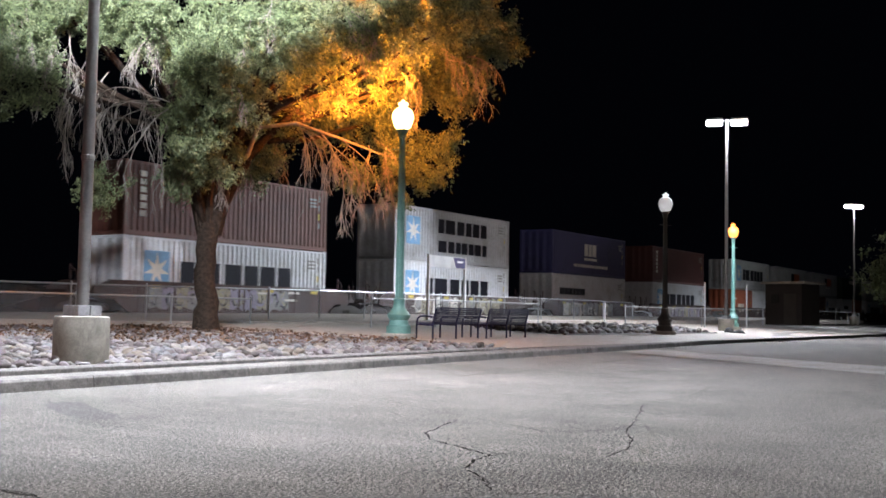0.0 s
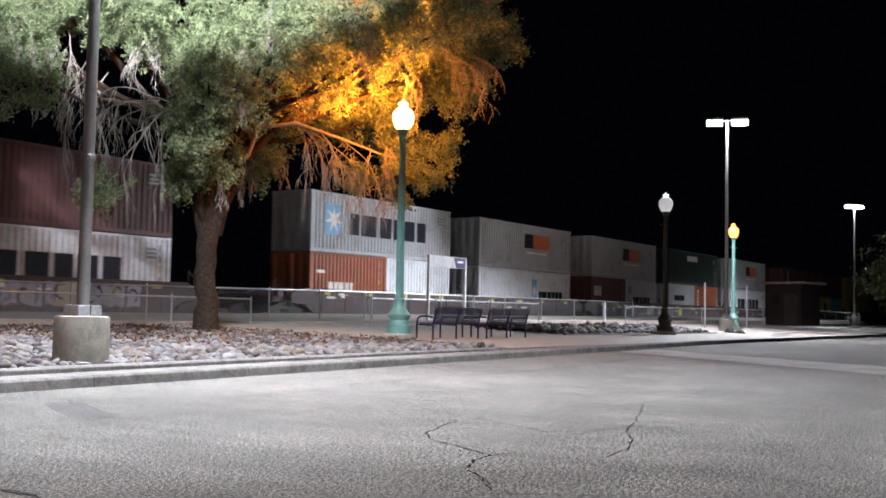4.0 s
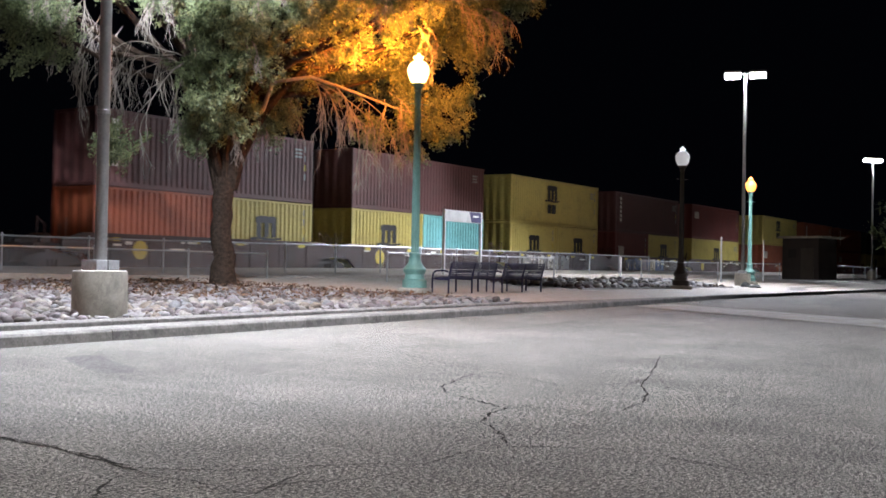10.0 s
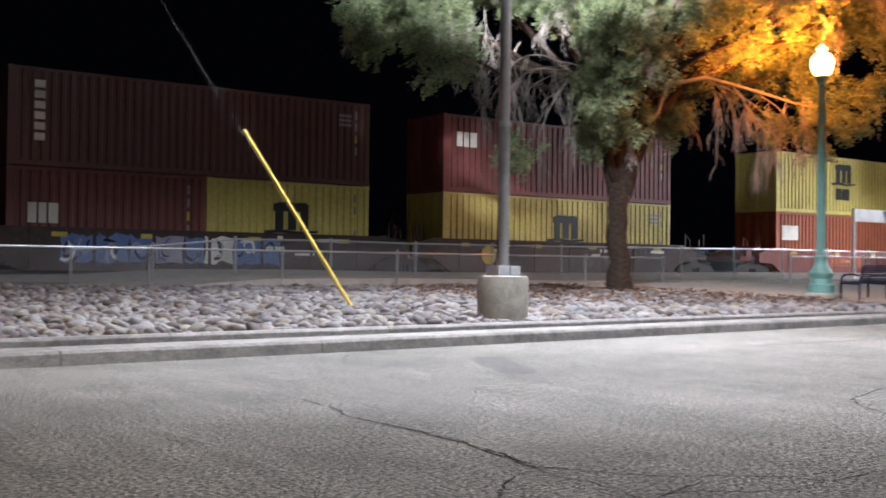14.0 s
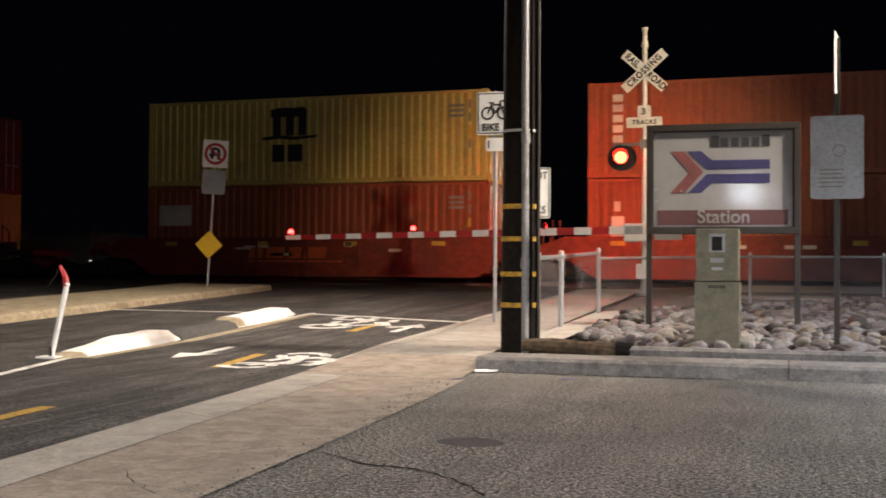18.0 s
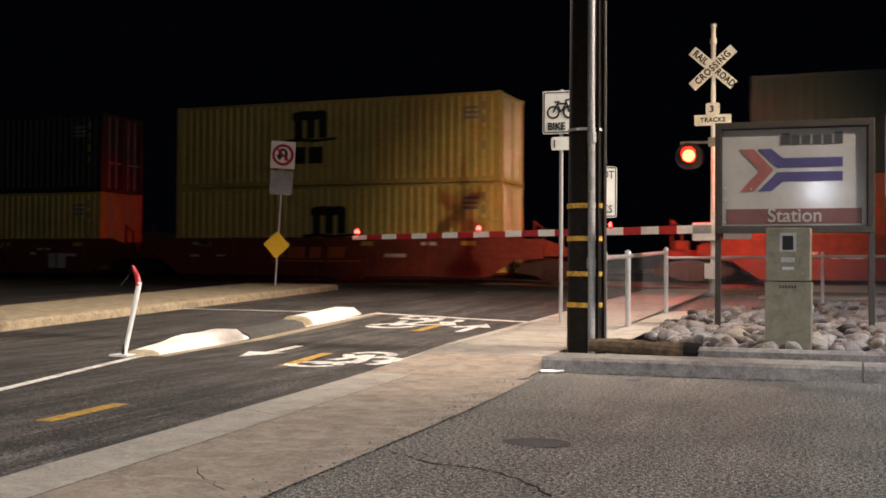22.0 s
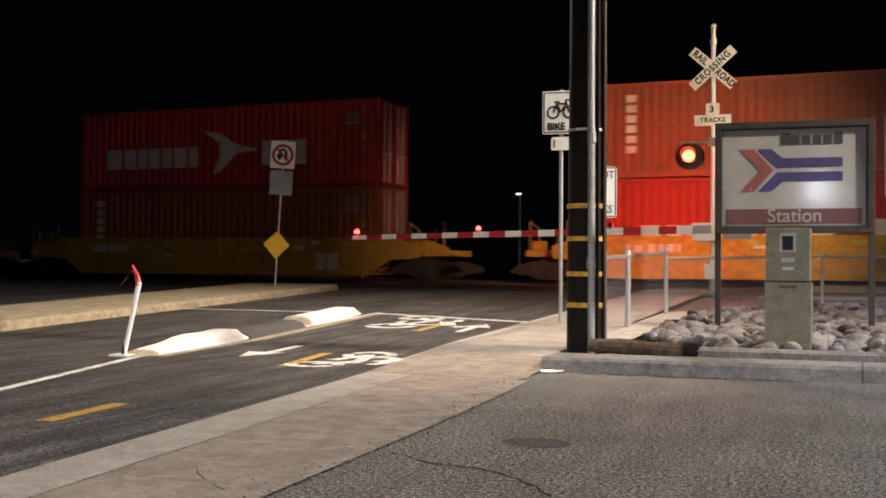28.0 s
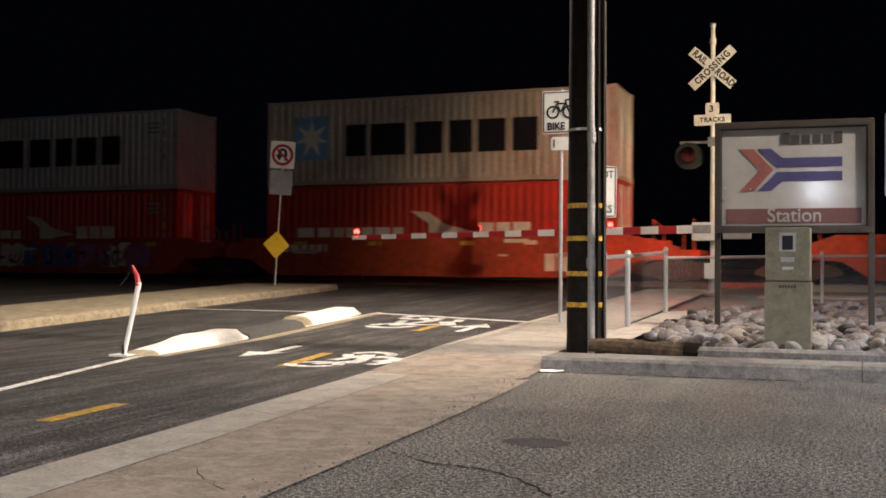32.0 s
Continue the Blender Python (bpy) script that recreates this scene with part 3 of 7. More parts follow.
def corrugated(length):
    """Folded side sheets and roof of a container; the near side is at y = 0."""
    bm = bmesh.new()
    x0, x1, z0, z1 = 0.14, length - 0.14, 0.16, BOX_H - 0.1
    n = round((x1 - x0) / 0.278)
    p = (x1 - x0) / n
    pts = []
    for i in range(n):
        pts += [(x0 + i * p, 0.012), (x0 + (i + 0.38) * p, 0.012), (x0 + (i + 0.5) * p, 0.056), (x0 + (i + 0.88) * p, 0.056)]
    pts.append((x1, 0.012))
    for flip in (False, True):
        f = (lambda y: BOX_W - y) if flip else (lambda y: y)
        a = [bm.verts.new((x, f(y), z0)) for x, y in pts]
        b = [bm.verts.new((x, f(y), z1)) for x, y in pts]
        for i in range(len(a) - 1):
            bm.faces.new((a[i], a[i + 1], b[i + 1], b[i]) if not flip else (a[i + 1], a[i], b[i], b[i + 1]))
    for x, s in ((0.05, 1), (length - 0.05, -1)):
        pts2 = [(0.13 + (BOX_W - 0.26) * i / 16, 0.0 if i % 4 < 2 else 0.04) for i in range(17)]
        a = [bm.verts.new((x + s * d, y, 0.14)) for y, d in pts2]
        b = [bm.verts.new((x + s * d, y, BOX_H - 0.08)) for y, d in pts2]
        for i in range(16):
            bm.faces.new((a[i], b[i], b[i + 1], a[i + 1]) if s > 0 else (a[i + 1], b[i + 1], b[i], a[i]))
    bm.faces.new([bm.verts.new(v) for v in ((0.05, 0.05, BOX_H - 0.02), (length - 0.05, 0.05, BOX_H - 0.02), (length - 0.05, BOX_W - 0.05, BOX_H - 0.02), (0.05, BOX_W - 0.05, BOX_H - 0.02))])
    return bm


def box_frame(length):
    """Corner posts, rails and castings of a container."""
    bm = None
    for x in (0.0, length - 0.15):
        for y in (0.0, BOX_W - 0.15):
            bm = box(x, x + 0.15, y, y + 0.15, 0.118, BOX_H - 0.118, 0, bm)
            for z in (0.0, BOX_H - 0.118):
                bm = box(x - 0.004, x + 0.17, y - 0.004, y + 0.154, z, z + 0.118, 0, bm)
        for z in (0.01, BOX_H - 0.12):
            bm = box(x + 0.02, x + 0.13, 0.15, BOX_W - 0.15, z, z + 0.11, 0, bm)
    for y in (0.0, BOX_W - 0.07):
        bm = box(0.15, length - 0.15, y, y + 0.07, 0.01, 0.165, 0, bm)
        bm = box(0.15, length - 0.15, y, y + 0.07, BOX_H - 0.10, BOX_H - 0.015, 0, bm)
    return bm


def lock_rod(length):
    bm = tube([(length + 0.02, 0, 0.12), (length + 0.02, 0, BOX_H - 0.12)], 0.022, 6)
    return box(length - 0.01, length + 0.03, -0.03, 0.26, 1.05, 1.10, 0, bm)


def flat(outline, z=0):
    """A thin plate on a container's side, drawn in x and z."""
    return prism(outline, -0.010, 0.008)


def rect(x0, x1, z0, z1):
    return [(x0, z0), (x1, z0), (x1, z1), (x0, z1)]


def star(cx, cz, r, n=7):
    return [(cx + (r if i % 2 == 0 else 0.36 * r) * math.sin(math.pi * i / n), cz + (r if i % 2 == 0 else 0.36 * r) * math.cos(math.pi * i / n)) for i in range(2 * n)]


def bars(x0, x1, z0, z1, n, lean=0.0, gap=0.06):
    """A row of plain letter-sized bars."""
    out, widths = [], [(1.3, 1.0, 0.8, 0.95, 0.85, 1.1, 0.75)[(i + n) % 7] for i in range(n)]
    unit, a = (x1 - x0) / sum(widths), x0
    for i in range(n):
        w = widths[i] * unit * (1 - gap)
        for p, q in ((0.0, 0.84 if z1 - z0 > 0.3 else 0.75),):
            out.append(prism([(a + p * w, z0), (a + q * w, z0), (a + q * w + lean, z1), (a + p * w + lean, z1)], -0.010, 0.008))
        a += widths[i] * unit
    return out


def mark(kind, length, owner):
    """Markings of a container, in plain shapes; kinds follow the painted schemes."""
    L = length
    def put(name, bms, ink, label):
        for bm in bms if isinstance(bms, list) else [bms]:
            part(name, bm, INK[ink], owner, label)
    if kind in ("star", "star_big", "star2"):
        k = L / 12.19
        put("logo_square", flat(rect(1.05 * k, 2.35 * k, 0.85, 2.35)), "blue", "light blue logo square")
        bm = flat(star(1.7 * k, 1.6, 0.68 * min(1, k * 1.3)))
        bm.transform(pose(0, -0.008, 0))
        put("logo_star", bm, "cream", "white logo star")
        if kind == "star2":
            put("lettering_bar", bars(4.2, 9.6, 1.62, 2.4, 6), "navy", "plain dark bars of lettering")
            put("lettering_bar", bars(4.2, 9.6, 0.55, 1.2, 7), "navy", "plain dark bars of lettering")
        else:
            put("lettering_bar", bars(3.0 * k, 9.9 * k, 0.95, 2.0 if k > 0.7 else 1.6, 6), "navy", "plain dark bars of lettering")
    elif kind == "small":
        put("lettering_bar", bars(1.2, 5.2 if L > 8 else 3.6, 1.5, 1.95, 10), "navy", "plain small dark bars of lettering")
    elif kind == "mcc":
        put("lettering_bar", bars(5.0, 7.1, 1.35, 2.2, 3), "cream", "plain white bars of lettering")
        put("lettering_bar", flat(rect(5.0, 7.1, 1.05, 1.22)), "cream", "thin white bar")
        put("lettering_bar", bars(3.3, 9.0, 0.55, 0.75, 20), "cream", "small white bars of lettering")
    elif kind == "po":
        put("logo_square", flat(rect(5.6, 6.7, 1.4, 2.3)), "navy", "navy logo square")
        put("logo_square", flat(rect(6.75, 9.0, 1.4, 2.3)), "orange", "orange logo square")
        put("lettering_bar", bars(5.8, 8.6, 1.05, 1.18, 12), "cream", "small pale bars of lettering")
    elif kind in ("m", "msc"):
        c = 0.5 * L if kind == "m" else 0.44 * L
        z = 1.27 if kind == "m" else 1.62
        bm = None
        for dx in (-0.46, 0.02, 0.48):
            bm = prism(rect(c + dx - 0.15, c + dx + 0.15, z, z + 0.72), -0.010, 0.008, bm)
        for x0, x1 in ((-0.72, 0.16), (-0.05, 0.63)):
            bm = prism([(c + x0 + 0.04, z + 0.62), (c + x1, z + 0.62), (c + x1, z + 0.84), (c + x1 - 0.1, z + 0.93), (c + x0 + 0.3, z + 0.93), (c + x0 + 0.04, z + 0.86)], -0.012, 0.008, bm)
        bm = prism([(c - 0.98, z - 0.14), (c - 0.4, z - 0.10), (c + 0.2, z - 0.15), (c + 0.98, z - 0.08), (c + 1.02, z), (c + 0.2, z - 0.04), (c - 0.4, z + 0.02), (c - 1.02, z - 0.04)], -0.012, 0.008, bm)
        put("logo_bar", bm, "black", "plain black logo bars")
        if kind == "msc":
            put("lettering_bar", bars(c - 0.62, c + 0.62, 0.75, 1.32, 2), "black", "plain black bars of lettering")
    elif kind == "triton":
        put("lettering_bar", [flat(rect(0.75, 1.05, 2.3 - i * 0.31, 2.52 - i * 0.31)) for i in range(6)], "cream", "")
    elif kind == "tex":
        put("lettering_bar", [flat(rect(0.7, 1.1, 0.6, 1.2)), flat(rect(0.7, 1.1, 1.35, 1.75)), flat(rect(0.8, 0.98, 1.9, 2.2))], "cream", "upright row of pale bars")
    elif kind == "cai":
        put("lettering_bar", bars(0.6, 1.62, 1.7, 2.25, 3), "cream", "plain white bars of lettering")
    elif kind == "cai_low":
        put("lettering_bar", bars(0.6, 1.55, 1.25, 1.85, 3), "cream", "plain white bars of lettering")
    elif kind == "capital":
        put("lettering_bar", bars(4.3, 6.9, 2.05, 2.5, 7), "cream", "plain pale bars of lettering")
    elif kind == "label":
        put("label_plate", flat(rect(0.45, 1.7, 1.55, 2.25)), "cream", "white label plate")
    elif kind == "box":
        put("label_plate", bars(1.4, 3.4, 0.8, 1.5, 5), "cream", "plain white bars of lettering")
        put("label_plate", flat(rect(0.5, 1.1, 1.9, 2.05)), "cream", "thin white bar")
    elif kind == "gull":
        z = 0.75
        put("lettering_bar", bars(1.2, 5.2, z, z + 0.72, 7), "cream", "plain white bars of lettering")
        put("lettering_bar", bars(7.75, 9.6, z, z + 0.85, 3), "cream", "plain white bars of lettering")
        wing = [(5.35, z + 1.25), (6.0, z + 1.2), (6.6, z + 0.8), (7.6, z + 0.55), (6.7, z + 0.45), (6.0, z - 0.2), (5.75, z - 0.28), (6.05, z + 0.42), (6.0, z + 0.85)]
        put("logo_wing", flat(wing), "cream", "white bird-shaped logo")
    if kind != "none":
        for i in range(4):
            put("stencil_bar", flat(rect(L - 0.60, L - 0.52, 2.3 - i * 0.42, 2.58 - i * 0.42)), "grey" if i != 2 else "dullyellow", "")
    if kind not in ("cai", "tex") and L > 8:
        put("stencil_bar", [flat(rect(L - 1.25, L - 0.75, 2.35 - i * 0.16, 2.44 - i * 0.16)) for i in range(3)], "grey", "")


def container(u, z, length, colour, kind, label, start=0.0):
    ob = thing("shipping_container", label, "shipping container", group="containers on the train")
    mat = CP[colour]
    piece("corrugated_body", shared(("corrugated_body", length, mat), lambda: corrugated(length)), ob)
    piece("frame", shared(("frame", length, mat), lambda: box_frame(length)), ob)
    for y in (0.45, 0.85, 1.55, 1.95):
        piece("lock_rod", shared(("lock_rod", length, M["steel"]), lambda: lock_rod(length)), ob, pose(0, y, 0))
    mark(kind, length, ob)
    MOVING.append((ob, u + start, SIDE_Y, z))


def sill(colour):
    """One deep side of a well, tapered towards the bogies."""
    out = [(-1.5, 1.75), (-1.5, 1.35), (-0.55, 1.30), (0.25, 0.78), (11.9, 0.78), (12.75, 1.30), (13.7, 1.35), (13.7, 1.75), (12.9, 2.02), (-0.7, 2.02)]
    bm = prism(out, -0.22, -0.10)
    bm = box(-0.7, 12.9, -0.25, -0.02, 1.97, 2.04, 0, bm)
    bm = box(0.25, 11.9, -0.26, -0.05, 0.76, 0.84, 0, bm)
    for i in range(7):
        x = 0.6 + i * 1.83
        bm = box(x, x + 0.1, -0.245, -0.21, 0.84, 1.97, 0, bm)
    return bm


def wheel_mesh():
    bm = lathe([(0.02, 0), (0.40, 0.0), (0.46, 0.03), (0.42, 0.05), (0.42, 0.13), (0.30, 0.12), (0.12, 0.06), (0.12, 0.15), (0.02, 0.15)], 18)
    bm.transform(pose(0, 0, 0, 90, 0, 0))
    return bm


def truck_frame():
    bm = None
    for y in (0.02, BOX_W - 0.14):
        bm = join(bm, prism([(-1.25, 0.92), (-1.05, 1.12), (-0.45, 1.28), (0.45, 1.28), (1.05, 1.12), (1.25, 0.92), (0.95, 0.86), (0.5, 0.80), (0.35, 0.70), (-0.35, 0.70), (-0.5, 0.80), (-0.95, 0.86)], y, y + 0.12))
        for x in (-0.18, 0.0, 0.18):
            bm = tube([(x, y - 0.02, 0.78), (x, y - 0.02, 1.05)], 0.07, 6, bm)
    bm = box(-0.25, 0.25, 0.14, BOX_W - 0.14, 0.95, 1.35, 0, bm)
    return bm


def bogie(owner, x):
    f = piece("bogie", shared(("bogie", M["truck"]), truck_frame), owner, pose(x, 0, 0))
    for dx in (-0.88, 0.88):
        for y in (0.55, 2.05):
            piece("wheel", shared(("wheel", M["truck"]), wheel_mesh), f, pose(dx, y, 1.01))


def end_deck(x):
    bm = box(x - 0.75, x + 0.75, 0.1, BOX_W - 0.1, 1.42, 1.62)
    bm = box(x - 0.12, x + 0.12, 0.9, 1.5, 1.0, 1.5, 0, bm)
    for dx, y in ((-0.6, 0.1), (0.6, 0.1), (-0.3, 0.1), (0.3, 0.1)):
        bm = tube([(x + dx, y, 1.5), (x + dx, y, 2.55 if abs(dx) > 0.5 else 2.3)], 0.025, 5, bm)
    bm = tube([(x - 0.6, 0.1, 2.5), (x - 0.3, 0.1, 2.28)], 0.02, 5, bm)
    bm = box(x - 0.5, x - 0.1, 0.0, 0.3, 1.62, 1.9, 0.02, bm)
    return bm


def well_car(u, colour, label, marks, tail):
    ob = thing("well_car", label, "rail car", group="cars of the train")
    mat = CAR[colour]
    me = shared(("side_sill", mat), lambda: sill(colour))
    piece("side_sill", me, ob)
    piece("side_sill", me, ob, pose(0, BOX_W, 0) @ Matrix.Diagonal((1, -1, 1, 1)))
    piece("well_floor", shared(("well_floor", mat), lambda: box(0.1, 12.0, 0.0, BOX_W, 0.80, 0.895)), ob)
    for x in (-1.7, 13.9):
        piece("end_deck", shared(("end_deck", x, mat), lambda: end_deck(x)), ob)
    for x in ((-1.7,) if not tail else (-1.7, 13.9)):
        bogie(ob, x)
    rnd = random.Random(int(u))
    for i in range(5):
        x = rnd.uniform(0.6, 11.0)
        z = rnd.uniform(1.3, 1.85)
        part("stencil_bar", flat_low(x, x + rnd.uniform(0.2, 0.9), z, z + rnd.uniform(0.05, 0.14)), INK["cream"], ob)
    for i in range(4):
        x = 0.9 + i * 3.3 + rnd.uniform(-0.4, 0.4)
        part("reflector_strip", flat_low(x, x + 0.45, 1.76, 1.90), INK["dullyellow"], ob)
    def stencil(bms, ink):
        for bm in bms:
            part("lettering_bar", bm, INK[ink], ob).location.y = -0.222
    if marks == "slogan":
        stencil(bars(4.0, 7.0, 1.35, 1.72, 4, 0.06), "orange")
        part("stripe", flat_low(4.0, 7.4, 1.22, 1.28), INK["orange"], ob)
    if marks == "roundel":
        bm = lathe([(0.36, 0.0), (0.36, 0.02)], 20)
        bm.transform(pose(2.0, -0.215, 1.45, 90, 0, 0))
        part("roundel", bm, INK["dullyellow"], ob, "faded round emblem")
    if marks == "numbers":
        stencil(bars(0.8, 2.6, 1.55, 1.8, 6), "cream")
        stencil(bars(10.0, 10.9, 0.95, 1.5, 2), "cream")
    if marks.startswith("spray"):
        inks = dict(spray=("grey", "lilac", "straw"), spray_violet=("lilac", "sky", "cream"), spray_blue=("pink", "sky", "cream"), spray_cream=("straw", "cream", "grey"))[marks]
        x = rnd.uniform(0.8, 2.0)
        stop = rnd.uniform(6.5, 10.8)
        while x < stop:
            w = rnd.uniform(0.55, 0.95)
            fill = [(x + w * p, 1.42 + 0.46 * q + rnd.uniform(-0.05, 0.05)) for p, q in ((-0.05, -0.9), (0.35, -1.0), (0.6, -0.75), (1.05, -0.95), (1.0, 0.1), (1.1, 0.85), (0.6, 1.0), (0.3, 0.7), (-0.02, 0.95), (0.05, 0.0))]
            part("spray_shape", prism(fill, -0.231, -0.215), INK[rnd.choice(inks)], ob)
            for k in range(3):
                c, r, a0, z = x + w * rnd.uniform(0.25, 0.75), rnd.uniform(0.14, 0.32), rnd.uniform(0, math.tau), 1.42 + rnd.uniform(-0.15, 0.15)
                arc = [a0 + rnd.uniform(2.2, 4.2) * j / 8 for j in range(9)]
                out = [(c + r * math.cos(a), z + 1.15 * r * math.sin(a)) for a in arc] + [(c + 0.7 * r * math.cos(a), z + 0.8 * r * math.sin(a)) for a in arc[::-1]]
                part("spray_stroke", prism(out, -0.234, -0.215), INK["navy" if k < 1 else rnd.choice(inks)], ob)
            x += w * rnd.uniform(0.9, 1.25)
    MOVING.append((ob, u, SIDE_Y, 0.0))


def flat_low(x0, x1, z0, z1):
    return prism(rect(x0, x1, z0, z1), -0.232, -0.215)


# Unit: place along the train, car colour, car marks, upper box, lower boxes (colour, marking, words).
UNITS = (
    (27.67, "brown", "spray", ("brown", "triton"), (("white", "star", 12.19),)),
    (45.54, "brown", "spray_cream", ("grey", "star2"), (("white", "star", 12.19),)),
    (63.66, "brown", "spray_cream", ("blue", "mcc"), (("white", "small", 12.19),)),
    (81.47, "brown", "spray", ("maroon", "triton"), (("white", "star", 12.19),)),
    (102.31, "brown", "plain", ("grey", "star"), (("rust", "box", 6.06), ("white", "none", 6.06))),
    (117.76, "brown", "plain", ("grey", "po"), (("white", "none", 6.06), ("white", "star", 6.06))),
    (133.43, "brown", "plain", ("grey", "po"), (("maroon", "label", 6.06), ("white", "star", 6.06))),
    (148.70, "brown", "roundel", ("green", "capital"), (("white", "small", 6.06), ("rust", "triton", 6.06))),
    (164.23, "brown", "plain", ("grey", "po"), (("white", "star", 12.19),)),
    (184.53, "brown", "roundel", ("maroon", "triton"), (("rust", "none", 6.06), ("yellow", "m", 6.06))),
    (199.67, "brown", "roundel", ("maroon", "none"), (("yellow", "m", 6.06), ("cyan", "none", 6.06))),
    (215.02, "brown", "spray_cream", ("yellow", "msc"), (("yellow", "m", 6.06), ("yellow", "m", 6.06))),
    (230.19, "brown", "spray_violet", ("maroon", "triton"), (("red", "cai_low", 6.06), ("yellow", "m", 6.06))),
    (245.61, "brown", "roundel", ("red", "cai"), (("yellow", "m", 12.19),)),
    (265.13, "red", "slogan", ("yellow", "msc"), (("rust", "label", 12.19),)),
    (280.51, "red", "plain", ("rust", "triton"), (("rust", "tex", 12.19),)),
    (296.10, "red", "slogan", ("rust", "triton"), (("rust", "label", 12.19),)),
    (311.47, "red", "numbers", ("green", "capital"), (("yellow", "m", 12.19),)),
    (327.02, "red", "slogan", ("yellow", "msc"), (("yellow", "m", 12.19),)),
    (346.89, "red", "plain", ("dgreen", "none"), (("rust", "none", 12.19),)),
    (362.70, "red", "numbers", ("dred", "cai"), (("hred", "none", 12.19),)),
    (378.63, "red", "numbers", ("rust", "triton"), (("hred", "cai_low", 12.19),)),
    (398.35, "yellow", "plain", ("red", "triton"), (("hred", "label", 12.19),)),
    (418.17, "yellow", "numbers", ("hred", "gull"), (("rust", "triton", 12.19),)),
    (437.88, "yellow", "numbers", ("rust", "triton"), (("hred", "gull", 12.19),)),
    (457.85, "orange", "numbers", ("beige", "star"), (("blue", "mcc", 12.19),)),
    (473.84, "orange", "spray_blue", ("grey", "star"), (("hred", "gull", 12.19),)),
    (489.76, "orange", "numbers", ("beige", "star"), (("hred", "gull", 12.19),)),
    (508.90, "orange", "numbers", None, ()),
)
SHADE = dict(brown="brown", maroon="dull maroon", red="dark red", hred="bright red", dred="deep red", rust="rust-coloured", white="white", grey="pale grey", beige="beige", blue="deep blue", green="dark green", dgreen="blackish green", yellow="yellow", cyan="turquoise", orange="orange-red")
SCHEME = dict(star="with a blue star logo", star2="with two rows of dark bars", small="with a small line of bars", mcc="with white bars", po="with a navy and orange logo", m="with a black bar logo", msc="with black bar logos", triton="with an upright row of bars", tex="with upright white bars", cai="with white bars near one corner", cai_low="with white bars near one corner", capital="with pale bars", label="with a white label plate", box="with a white panel of bars", gull="with a white bird logo", none="with plain sides")


def build_train():
    for i, (u, car, marks, top, low) in enumerate(UNITS):
        tail = i + 1 == len(UNITS) or UNITS[i + 1][0] - u > 16.5
        well_car(u, car, f"{SHADE[car]} steel well car of a freight train" + (" with sprayed graffiti" if "spray" in marks else ""), marks, tail)
        at = 0.0
        for colour, kind, length in low:
            container(u, LOW_Z, length, colour, kind, f"{SHADE[colour]} corrugated container {SCHEME[kind]}, below", at)
            at += 6.13
        if top:
            container(u, HIGH_Z, 12.19, top[0], top[1], f"{SHADE[top[0]]} corrugated container {SCHEME[top[1]]}, stacked")


build_train()


# ---- lamps and posts ----
def lot_light(x, y, base, h, heads, label):
    """A tall car park light on a concrete pedestal."""
    ob = thing("lot_light", label, "street lamp", pose(x, y, base), group="tall car park lights")
    part("pedestal", lathe([(0.385, -0.05), (0.39, 0.0), (0.385, 0.66), (0.375, 0.70), (0.33, 0.71)], 28), M["concrete"], ob, "stained concrete pedestal", smooth=True)
    for s in (-1, 1):
        b = box(-0.205 if s < 0 else 0.008, -0.008 if s < 0 else 0.205, -0.17, 0.17, 0.71, 0.86, 0.02)
        part("base_cover", b, M["signback"], ob)
    part("pole", tube([(0, 0, 0.72), (0, 0, h * 0.5), (0, 0, h)], [0.088, 0.08, 0.065], 14), M["dullpole"], ob, smooth=True)
    part("pole_collar", lathe([(0.09, 2.95), (0.098, 2.96), (0.098, 3.02), (0.09, 3.03)], 14), M["dullpole"], ob)
    for ang, reach in heads:
        m = pose(0, 0, h - 0.12, 0, 0, ang)
        a = tube([(0, 0, 0), (reach, 0, 0.08)], 0.035, 8)
        a.transform(m)
        part("arm", a, M["dullpole"], ob)
        b = box(reach, reach + 0.82, -0.22, 0.22, 0.05, 0.19, 0.03)
        b.transform(m)
        head = part("lamp_head", b, M["dullpole"], ob, "flat LED lamp head")
        # glowing box enlarged beyond a flat panel, standing in for glare
        b = box(reach + 0.02, reach + 0.80, -0.24, 0.24, -0.17, 0.045, 0.07)
        b.transform(m)
        part("led_panel", b, M["led"], head, "glowing white LED panel")
    return ob


